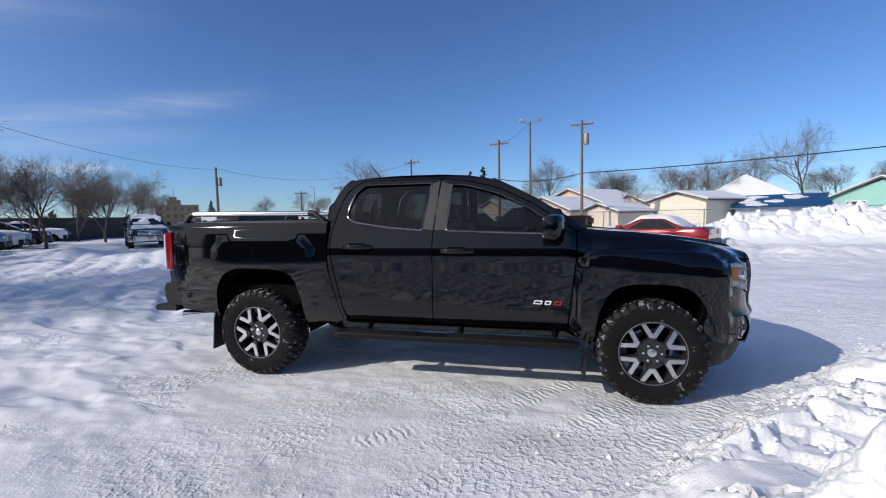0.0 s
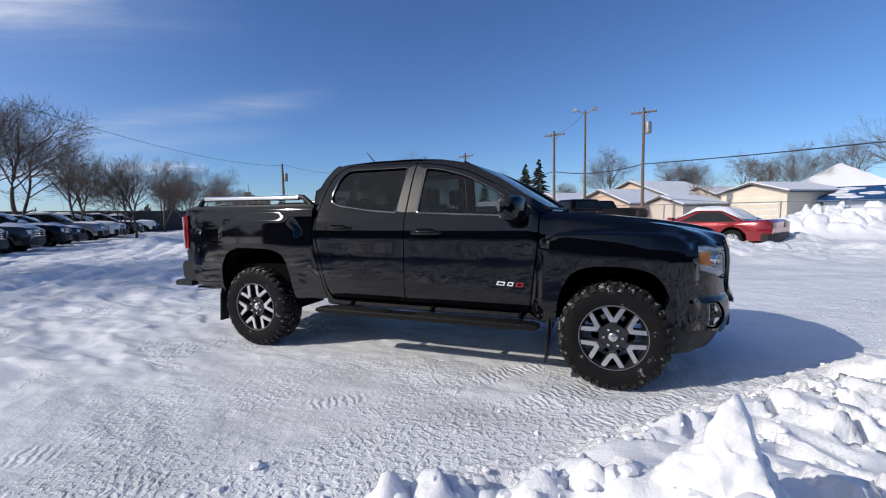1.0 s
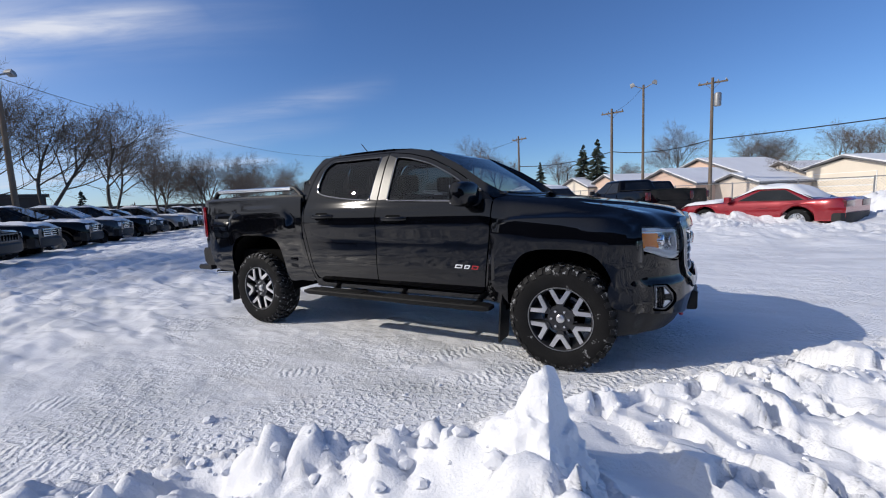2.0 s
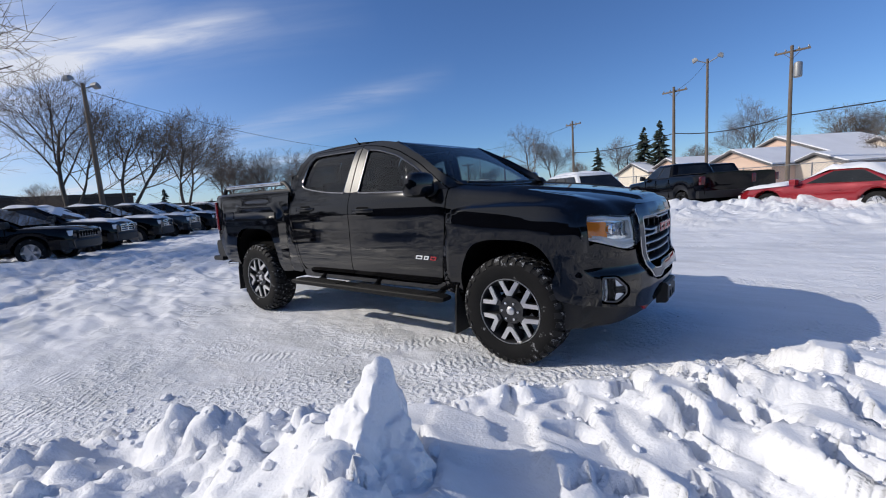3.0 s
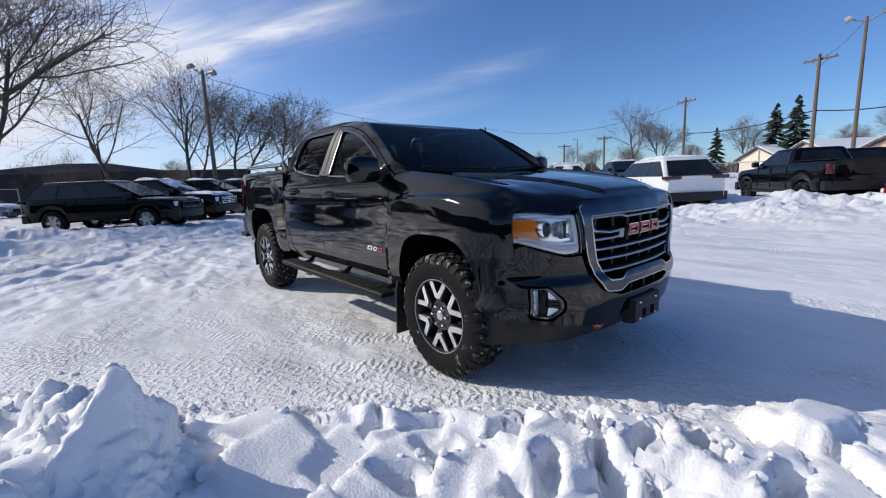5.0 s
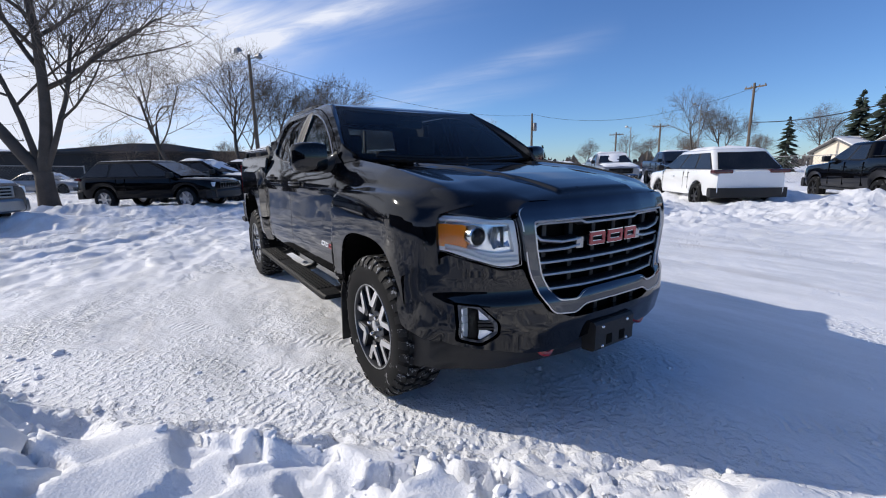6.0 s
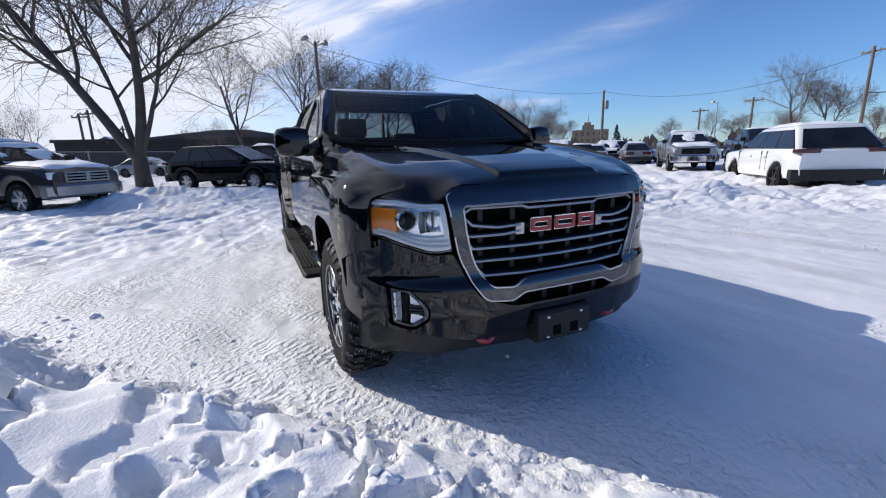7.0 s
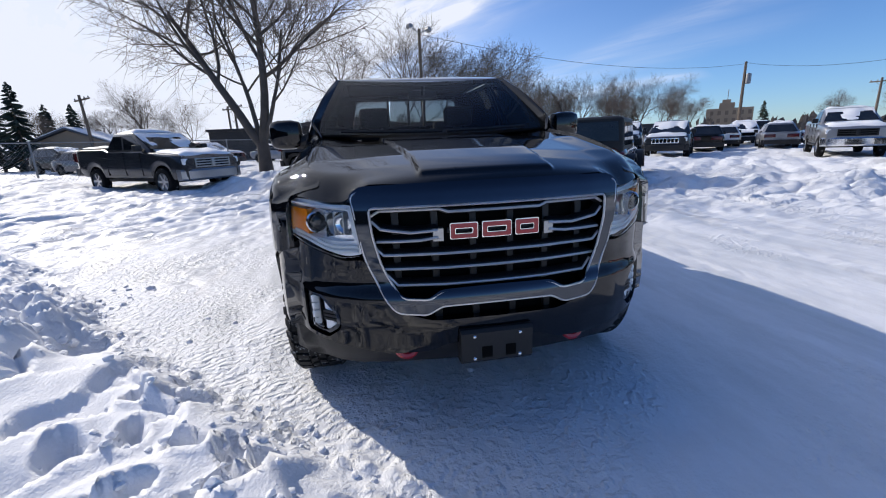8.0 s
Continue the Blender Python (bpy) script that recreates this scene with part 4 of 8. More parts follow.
for s in (-1, 1):
    sm, o = side_map(s), (0, s, 0)
    panel("bed_side", [(-0.938, 1.352), (-0.938, 1.02, 0.05), (-0.925, 0.92, 0.05), (-0.805, 0.528, 0.03), (-0.86, 0.50), *ARCH_R, (-2.10, 0.53), (-2.46, 0.565, 0.04), (-2.575, 0.66, 0.05), (-2.60, 0.925), (-2.555, 0.93), (-2.545, 1.295),
                      (-2.595, 1.30), (-2.585, 1.375, 0.03), (-2.3, 1.372)], sm, M_BLACK, truck, o)
    rdoor = panel("rear_door", [(-0.012, 0.536), (-0.012, 1.25), (0.022, 1.712), (-0.68, 1.712, 0.06), (-0.80, 1.62, 0.08), (-0.865, 1.44, 0.08), (-0.905, 1.22, 0.05), (-0.893, 1.02, 0.08), (-0.785, 0.60, 0.05), (-0.735, 0.542, 0.03)], sm, M_BLACK, truck, o,
                  hole=[(-0.105, 1.292), (-0.055, 1.672, 0.02), (-0.645, 1.672, 0.05), (-0.725, 1.60, 0.06), (-0.765, 1.46, 0.06), (-0.765, 1.395, 0.05), (-0.70, 1.362, 0.05), (-0.42, 1.318, 0.1)])
    fdoor = panel("front_door", [(-0.004, 0.536), (1.005, 0.516, 0.02), (1.038, 0.56, 0.03), (1.098, 1.08, 0.05), (1.102, 1.262, 0.01), (0.965, 1.362, 0.03), (0.765, 1.492, 0.06), (0.515, 1.614, 0.08), (0.265, 1.682, 0.08), (0.030, 1.712), (-0.004, 1.25)], sm, M_BLACK, truck, o,
                  hole=[(0.108, 1.286), (0.93, 1.258, 0.03), (0.945, 1.315, 0.02), (0.755, 1.448, 0.06), (0.508, 1.572, 0.08), (0.26, 1.642, 0.08), (0.132, 1.658, 0.02)])
    panel("front_fender", [(1.112, 1.262), (1.19, 1.284), (1.63, 1.238), (2.02, 1.163), (2.19, 1.107), (2.235, 1.075, 0.01), (2.145, 1.035, 0.01), (2.168, 0.815, 0.01), (2.00, 0.745), *ARCH_F, (1.17, 0.445), (1.058, 0.512), (1.048, 0.56), (1.108, 1.08)],
          sm, M_BLACK, truck, o, step=(0.05, 0.04))
    # cab frame: rear pillar, roof rail and screen pillar in one pressing
    panel("cab_frame", [(-0.925, 1.345), (-0.928, 1.02), (-0.915, 0.92, 0.03), (-0.800, 0.53), (-0.768, 0.545), (-0.795, 0.60, 0.03), (-0.900, 1.02), (-0.914, 1.22), (-0.873, 1.443, 0.06), (-0.808, 1.626, 0.06), (-0.685, 1.719, 0.05), (0.03, 1.719), (0.267, 1.689, 0.06), (0.518, 1.621, 0.06),
                        (0.769, 1.498, 0.05), (0.97, 1.367), (1.105, 1.270), (1.19, 1.287), (1.02, 1.398, 0.04), (0.80, 1.538, 0.06), (0.60, 1.638, 0.06), (0.45, 1.700, 0.05), (0.25, 1.735), (0.0, 1.752), (-0.4, 1.752), (-0.7, 1.738, 0.04), (-0.80, 1.715, 0.03), (-0.875, 1.64, 0.05), (-0.93, 1.52, 0.05), (-0.955, 1.42)],
          sm, M_BLACK, truck, o, r=0.004)
    for door, win in ((rdoor, [(-0.100, 1.286), (-0.049, 1.678), (-0.648, 1.678, 0.05), (-0.731, 1.602, 0.06), (-0.771, 1.46, 0.06), (-0.771, 1.391, 0.05), (-0.70, 1.356, 0.05), (-0.42, 1.312, 0.1)]),
                      (fdoor, [(0.102, 1.280), (0.936, 1.252, 0.03), (0.951, 1.317, 0.02), (0.757, 1.454, 0.06), (0.510, 1.578, 0.08), (0.261, 1.648, 0.08), (0.126, 1.664, 0.02)])):
        pane = panel("window_glass", win, sm, M_GLASS if door is rdoor else M_FRONTGLASS, door, o, off=-0.012, depth=0.004)
        pane.visible_shadow = False
        bm = bmesh.new()
        lp = rounded(win, 0.02)
        tube(bm, [Vector(sm(p.x, p.y)) + Vector((0, s * 0.003, 0)) for p in lp] + [Vector(sm(lp[0].x, lp[0].y)) + Vector((0, s * 0.003, 0))], 0.0068, 5, caps=False)
        part("window_trim", bm, M_CHROMELINE, door, "thin bright metal window surround")
    panel("pillar_cover", [(-0.092, 1.296), (-0.010, 1.286), (0.020, 1.690), (-0.043, 1.672)], sm, M_PILLAR, rdoor, o, off=0.004, depth=0.006, r=0.004)
    panel("pillar_cover", [(0.003, 1.286), (0.096, 1.290), (0.120, 1.656), (0.034, 1.690)], sm, M_PILLAR, fdoor, o, off=0.004, depth=0.006, r=0.004)
    # handles
    for door, hx, hz in ((rdoor, -0.66, 1.150), (fdoor, 0.19, 1.118)):
        # flat dark patch on the door skin, standing for the shade behind the handle
        panel("handle_shade", [(hx - 0.085, hz - 0.035, 0.03), (hx + 0.085, hz - 0.035, 0.03), (hx + 0.085, hz + 0.035, 0.03), (hx - 0.085, hz + 0.035, 0.03)], sm, M_DARK, door, o, off=0.002, depth=0.003)
        bm = bmesh.new()
        pts = [(hx - 0.125, 0.006), (hx - 0.10, 0.026), (hx - 0.04, 0.036), (hx + 0.04, 0.036), (hx + 0.10, 0.026), (hx + 0.125, 0.006)]
        rings = []
        for px_, of in pts:
            c = Vector((px_, s * (side_y(px_, hz) + of), hz + 0.004))
            rings.append([c + Vector((0, s * 0.009 * math.cos(a), 0.018 * math.sin(a))) for a in np.linspace(0, math.tau, 11)[:-1]])
        loft(bm, rings)
        part("door_handle", bm, M_BLACK, door)
        bm = bmesh.new()
        c = Vector((hx + 0.13, s * (side_y(hx, hz) + 0.004), hz + 0.004))
        bmesh.ops.create_uvsphere(bm, u_segments=10, v_segments=6, radius=0.017, matrix=Matrix.Translation(c) @ Matrix.Diagonal((1, 0.5, 1, 1)))
        part("lock_cap", bm, M_BLACK, door)
    # door badge as plain bars
    for x0, x1, mt, nm in ((0.785, 0.860, M_WHITEPLASTIC, "badge_bar"), (0.868, 0.925, M_WHITEPLASTIC, "badge_bar"), (0.934, 1.000, M_RED, "red_badge_bar")):
        z0, z1 = 0.748 - 0.03 * (x0 - 0.785), 0.748 - 0.03 * (x1 - 0.785)
        panel(nm, [(x0, z0 - 0.030), (x1 - 0.012, z1 - 0.030), (x1, z1), (x0 + 0.012, z0)], sm, mt, fdoor, o, hole=[(x0 + 0.012, z0 - 0.023), (x1 - 0.019, z1 - 0.023), (x1 - 0.012, z1 - 0.008), (x0 + 0.020, z0 - 0.008)], off=0.005, depth=0.006, r=0.003)
    # sill and running board
    bm = bmesh.new()
    rings = []
    for x in np.linspace(-0.83, 1.20, 24):
        y = s * side_y(x, 0.50)
        rings.append([(x, y, 0.535), (x, y - s * 0.03, 0.46), (x, y - s * 0.08, 0.435), (x, s * 0.55, 0.44), (x, s * 0.55, 0.535)])
    loft(bm, rings)
    part("sill", bm, M_BLACK, truck)
    bm = bmesh.new()
    rings = []
    for x in np.linspace(-0.84, 1.12, 40):
        e = st(0, 0.06, x + 0.84) * st(0, 0.06, 1.12 - x)
        w = 0.5 * 0.13 * (0.85 + 0.15 * e)
        zc, yc = 0.432, s * 0.955
        rings.append([(x, yc + w * u, zc + 0.024 * v * (0.6 + 0.4 * e)) for u, v in ((-1, -0.6), (-0.8, -1), (0.8, -1), (1, -0.6), (1, 0.5), (0.85, 1), (-0.85, 1), (-1, 0.5))])
    loft(bm, rings)
    board = part("running_board", bm, M_STEP, truck)
    for x0, x1 in ((-0.72, -0.12), (0.12, 0.98)):
        bm = bmesh.new()
        for k in range(5):
            yk = s * (0.905 + 0.025 * k)
            box(bm, (x0, yk - 0.008, 0.450), (x1, yk + 0.008, 0.463), 0.003)
        part("tread_pad", bm, M_STEP, board, "ribbed rubber step pad")
    for x in (-0.6, 0.2, 0.95):
        bm = bmesh.new()
        tube(bm, [(x, s * 0.60, 0.47), (x, s * 0.86, 0.425), (x, s * 0.93, 0.43)], 0.022, 8)
        part("bracket", bm, M_TRIM, board)
    # wheel liners
    for ax, zt, rr in ((-1.58, 0.955, 0.44), (1.615, 0.882, 0.40)):
        bm = bmesh.new()
        prof = [(ax + rr * 1.02 * math.copysign(abs(math.cos(a)) ** 0.7, math.cos(a)), 0.40 + (zt - 0.38) * abs(math.sin(a)) ** 0.6) for a in np.linspace(0, math.pi, 17)]
        outer_ring = [(x, s * (side_y(x, max(z, 0.5)) - 0.022), z) for x, z in prof]
        inner_ring = [(x, s * 0.50, z) for x, z in prof]
        loft(bm, [outer_ring, inner_ring], close=False)
        vs = [bm.verts.new(p) for p in inner_ring]
        bm.faces.new(vs)
        part("wheel_liner", bm, M_DARK, truck)
    # mud flaps
    for x, zt, zb in ((-2.07, 0.60, 0.215), (1.185, 0.60, 0.150)):
        bm = bmesh.new()
        rings = [[(x - 0.03 * f, s * 0.72, lerp(zt, zb, f)), (x - 0.03 * f, s * (0.925 if f > 0.1 else 0.90), lerp(zt, zb, f)), (x + 0.012 - 0.03 * f, s * (0.925 if f > 0.1 else 0.90), lerp(zt, zb, f)), (x + 0.012 - 0.03 * f, s * 0.72, lerp(zt, zb, f))] for f in (0, 0.3, 0.6, 0.92, 1)]
        loft(bm, rings)
        part("mud_flap", bm, M_TRIM, truck)
    # mirrors
    bm = bmesh.new()
    rings = []
    for f, hx, hz, cx in ((0.0, 0.030, 0.050, 0.955), (0.06, 0.075, 0.082, 0.95), (0.3, 0.088, 0.094, 0.94), (0.7, 0.085, 0.094, 0.925), (0.92, 0.066, 0.082, 0.915), (1.0, 0.035, 0.055, 0.91)):
        yy = s * lerp(0.885, 1.095, f)
        rings.append([(cx + hx * math.copysign(abs(math.cos(a)) ** 0.55, math.cos(a)) * 0.9, yy, 1.305 + hz * math.copysign(abs(math.sin(a)) ** 0.55, math.sin(a))) for a in np.linspace(0, math.tau, 21)[:-1]])
    loft(bm, rings)
    mir = part("mirror", bm, M_BLACK, truck)
    bm = bmesh.new()
    box(bm, (0.865, s * 0.90, 1.235), (0.868 - 0.012, s * 1.075, 1.375), 0.004)
    part("mirror_glass", bm, M_CHROME, mir)
    bm = bmesh.new()
    tube(bm, [(0.98, s * 0.83, 1.27), (0.97, s * 0.90, 1.245), (0.955, s * 0.96, 1.25)], [0.05, 0.035, 0.03], 10)
    part("mirror_arm", bm, M_TRIM, mir)
    panel("mirror_base", [(0.94, 1.262), (1.09, 1.268), (0.985, 1.345), (0.955, 1.33)], sm, M_TRIM, fdoor, o, off=0.004, depth=0.01, r=0.01)
    # tail light
    tl = panel("tail_light", [(-2.54, 0.935), (-2.54, 1.29), (-2.66, 1.285), (-2.672, 0.94)], lambda x, z, s=s: (x, s * (0.872 - 0.9 * max(0, -2.56 - x) ** 1.3), z), M_REDLENS, truck, o, off=0.004, depth=0.05, r=0.015)
    panel("reverse_light", [(-2.645, 0.95), (-2.645, 1.27), (-2.67, 1.27), (-2.675, 0.955)], lambda x, z, s=s: (x, s * (0.872 - 0.9 * max(0, -2.56 - x) ** 1.3), z), M_WHITEPLASTIC, tl, o, off=0.009, depth=0.01, r=0.01)
    # bed rail
    bm = bmesh.new()
    yb = s * 0.80
    tube(bm, [(-2.34, yb, 1.452), (-1.7, yb, 1.446), (-1.14, yb, 1.440)], 0.024, 12)
    rail = part("bed_rail", bm, M_CHROME, truck, "polished steel bed rail")
    for x0, x1, x2 in ((-2.34, -2.38, -2.44), (-1.14, -1.09, -1.00)):
        bm = bmesh.new()
        tube(bm, [(x0, yb, 1.449), (x1, yb, 1.442), (lerp(x1, x2, 0.6), yb, 1.40), (x2, yb, 1.365)], [0.024, 0.025, 0.025, 0.030], 10)
        part("rail_foot", bm, M_TRIM, rail)

# roof, screen, back of the cab
panel("roof", [(-0.80, -0.628, 0.03), (-0.4, -0.632), (0.0, -0.632), (0.25, -0.632), (0.455, -0.628, 0.02), (0.53, -0.30, 0.2), (0.548, 0.0, 0.2), (0.53, 0.30, 0.2), (0.455, 0.628, 0.02), (0.25, 0.632), (0.0, 0.632), (-0.4, 0.632), (-0.80, 0.628, 0.03)], roof_map, M_BLACK, truck, (0, 0, 1), step=(0.07, 0.07))
ws = panel("windshield", [(-1, 0.02, 0.02), (1, 0.02, 0.02), (1, 0.985, 0.02), (-1, 0.985, 0.02)], wshield_map, M_WSHIELD, truck, (1, 0, 0.6), step=(0.1, 0.1), depth=0.004)
ws.visible_shadow = False
panel("windshield_border", [(-1, 0.0), (1, 0.0), (1, 1), (-1, 1)], wshield_map, M_DARK, truck, (1, 0, 0.6), hole=[(-0.945, 0.12, 0.04), (0.945, 0.12, 0.04), (0.93, 0.925, 0.05), (-0.93, 0.925, 0.05)], step=(0.1, 0.1), depth=0.004, off=-0.006)
for s in (-1, 1):
    bm = bmesh.new()
    edge = [(1.20, 1.288), (1.02, 1.398), (0.80, 1.538), (0.60, 1.638), (0.45, 1.700)]
    rows = []
    for x, z in edge:
        v = min(1.0, max(0.0, (z - 1.295) / (1.705 - 1.295)))
        a, b = Vector((x, s * side_y(x, z), z)), Vector(wshield_map(s * 1.0, v))
        rows.append([a, lerp(a, b, 0.5) + Vector((0.006, s * 0.006, 0.008)), b])
    loft(bm, rows, close=False)
    part("screen_pillar", bm, M_BLACK, truck, smooth=60)
bk = panel("cab_back", [(-0.86, 0.98), (0.86, 0.98), (0.86, 1.20), (0.80, 1.42), (0.70, 1.62), (0.625, 1.735, 0.03), (-0.625, 1.735, 0.03), (-0.70, 1.62), (-0.80, 1.42), (-0.86, 1.20)], back_map, M_BLACK, truck, (-1, 0, 0), hole=[(-0.60, 1.385, 0.04), (0.60, 1.385, 0.04), (0.53, 1.655, 0.05), (-0.53, 1.655, 0.05)])
for y0, y1 in ((-0.60, -0.20), (-0.20, 0.20), (0.20, 0.60)):
    t = 0.9
    g = panel("rear_glass", [(y0 + 0.008, 1.38), (y1 - 0.008, 1.38), (y1 * t - 0.008, 1.66), (y0 * t + 0.008, 1.66)], back_map, M_GLASS, bk, (-1, 0, 0), off=-0.01, depth=0.004)
    g.visible_shadow = False
for y in (-0.2, 0.2):
    part("slider_bar", box(bmesh.new(), (-0.955, y - 0.012, 1.38), (-0.90, y + 0.012, 1.66), 0.004), M_TRIM, bk)
bm = bmesh.new()
tube(bm, [(-0.79, 0.10, 1.775), (-0.83, 0.10, 1.84), (-0.93, 0.10, 1.955)], [0.012, 0.006, 0.004], 6)
part("antenna", bm, M_TRIM, truck, "short black roof antenna")
# hood and cowl
panel("hood", [(2.418, 0.0), (2.405, 0.22, 0.1), (2.375, 0.42, 0.05), (2.352, 0.545, 0.01), (2.322, 0.60, 0.02), (2.288, 0.66, 0.03), (2.225, 0.735, 0.03), (2.165, 0.778, 0.02), (2.02, 0.780, 0.1), (1.63, 0.788, 0.1), (1.19, 0.786, 0.02), (1.16, 0.70, 0.05), (1.20, 0.40, 0.1), (1.215, 0.0), (1.20, -0.40, 0.1), (1.16, -0.70, 0.05),
       (1.19, -0.786, 0.02), (1.63, -0.788, 0.1), (2.02, -0.780, 0.1), (2.165, -0.778, 0.02), (2.225, -0.735, 0.03), (2.288, -0.66, 0.03), (2.322, -0.60, 0.02), (2.352, -0.545, 0.01), (2.375, -0.42, 0.05), (2.405, -0.22, 0.1)], hood_map, M_BLACK, truck, (0, 0, 1), step=(0.02, 0.0165))
bm = bmesh.new()
box(bm, (1.02, -0.78, 1.18), (1.23, 0.78, 1.248), 0.02)
part("cowl", bm, M_TRIM, truck)
for y0, y1 in ((-0.62, 0.02), (0.05, 0.60)):
    bm = bmesh.new()
    tube(bm, [Vector(wshield_map(y / 0.79, 0.035)) + Vector((0.02, 0, 0.015)) for y in np.linspace(y0, y1, 8)], 0.009, 5)
    part("wiper", bm, M_TRIM, truck)

# nose: bumper, grille surround, grille
FO = (1, 0, 0)
SUR_OUT = [(0.0, 1.076), (0.30, 1.075), (0.51, 1.070, 0.02), (0.550, 1.045, 0.02), (0.540, 0.99), (0.512, 0.80, 0.05), (0.445, 0.645, 0.04), (0.405, 0.590, 0.03), (0.285, 0.578, 0.02), (0.225, 0.612, 0.02), (0.0, 0.614)]
SUR_IN = [(0.0, 1.002), (0.30, 1.002), (0.485, 1.000, 0.02), (0.478, 0.90, 0.03), (0.448, 0.765, 0.04), (0.395, 0.665, 0.03), (0.37, 0.645, 0.02), (0.275, 0.638, 0.02), (0.222, 0.664, 0.02), (0.0, 0.668)]


def both(half):
    return fpoly(half) + fpoly([(-p[0], *p[1:]) for p in half[-2:0:-1]])


surround = panel("grille_surround", both(SUR_OUT), front_map, M_SMOKED, truck, FO, hole=both(SUR_IN), step=(0.04, 0.03), off=0.022, depth=0.09, label="smoked chrome grille surround")
for nm, lp, of, rr in (("bright_edge", SUR_OUT[2:], 0.021, 0.0042), ("bright_edge", SUR_IN, 0.020, 0.005)):
    bm = bmesh.new()
    pts = rounded(both(lp) if nm == "bright_edge" and lp is SUR_IN else both(SUR_OUT), 0.012)
    tube(bm, [Vector(front_map(p.x, p.y)) + Vector((of, 0, 0)) for p in pts + pts[:1]], rr, 5, caps=False)
    part(nm, bm, M_STRIP, surround)
gback = panel("grille_mesh", fpoly([(-0.47, 0.60), (0.47, 0.60), (0.51, 1.0), (-0.51, 1.0)]), front_map, M_DARK, truck, FO, off=-0.085, depth=0.01, step=(0.06, 0.1))
for y in (-0.385, -0.232, -0.078, 0.078, 0.232, 0.385):
    bm = bmesh.new()
    x = front_map(fs(y), 0.8)[0]
    box(bm, (x - 0.075, y - 0.014, 0.655), (x - 0.045, y + 0.014, 0.995), 0.004)
    part("grille_rib", bm, M_TRIM, gback)
BARS = [[(-0.478, 0.968), (-0.445, 0.988), (-0.215, 0.988), (-0.185, 0.976), (0.185, 0.976), (0.215, 0.988), (0.445, 0.988), (0.478, 0.968)],
        [(-0.476, 0.948), (-0.445, 0.917), (-0.33, 0.900), (-0.225, 0.906)], [(0.476, 0.948), (0.445, 0.917), (0.33, 0.900), (0.225, 0.906)],
        [(-0.462, 0.868), (-0.30, 0.868), (-0.225, 0.878)], [(0.462, 0.868), (0.30, 0.868), (0.225, 0.878)],
        [(-0.470, 0.845), (-0.440, 0.813), (-0.2, 0.812), (0, 0.812), (0.2, 0.812), (0.440, 0.813), (0.470, 0.845)],
        [(-0.445, 0.756), (-0.2, 0.753), (0, 0.752), (0.2, 0.753), (0.445, 0.756)],
        [(-0.430, 0.732), (-0.392, 0.690), (-0.2, 0.686), (0, 0.686), (0.2, 0.686), (0.392, 0.690), (0.430, 0.732)]]
for bar in BARS:
    bm = bmesh.new()
    fine = [lerp(Vector(a), Vector(b), f) for a, b in zip(bar, bar[1:]) for f in np.linspace(0, 1, 7)[:-1]] + [Vector(bar[-1])]
    rings = []
    for p in fine:
        q = Vector(front_map(fs(p.x), p.y))
        rings.append([q + Vector((dx, 0, dz)) for dx, dz in ((-0.050, -0.016), (-0.006, -0.009), (0.0, 0.0), (-0.006, 0.009), (-0.050, 0.016))])
    loft(bm, rings)
    part("grille_bar", bm, M_TRIM, surround, smooth=40)
    bm = bmesh.new()
    tube(bm, [Vector(front_map(fs(p.x), p.y)) + Vector((0.001, 0, 0)) for p in fine], 0.0055, 6)
    part("bright_strip", bm, M_STRIP, surround)
for s in (-1, 1):
    bm = bmesh.new()
    rings = [[Vector(front_map(fs(s * y), z)) + Vector((dx, 0, 0)) for y, z, dx in ((yy, 0.862, 0.0), (yy, 0.912, 0.0), (yy, 0.912, -0.04), (yy, 0.862, -0.04))] for yy in (0.205, 0.225, 0.245)]
    loft(bm, rings)
    part("hook_end", bm, M_BEZEL, surround)
# the maker's mark as three plain red frames with bright rims
mark = part("emblem", box(bmesh.new(), (2.405, -0.19, 0.890), (2.43, 0.185, 0.910), 0.004), M_TRIM, truck, "red frames with bright rims")


def frame_poly(y0, y1, z0, z1, g):
    return fpoly([(y0 + g, z0 + g), (y1 - g, z0 + g), (y1 - g, z1 - g), (y0 + g, z1 - g)])


for y0, y1 in ((-0.182, -0.072), (-0.056, 0.062), (0.078, 0.176)):
    for nm, ga, gb, mt, of in (("emblem_rim", 0.0, 0.022, M_CHROME, 0.014), ("emblem_frame", 0.0032, 0.0190, M_RED, 0.0180)):
        panel(nm, frame_poly(y0, y1, 0.870, 0.932, ga), front_map, mt, mark, FO, hole=frame_poly(y0, y1, 0.870, 0.932, gb), off=of, depth=0.012 if nm == "emblem_rim" else 0.005, r=0.006, step=(0.04, 0.04))

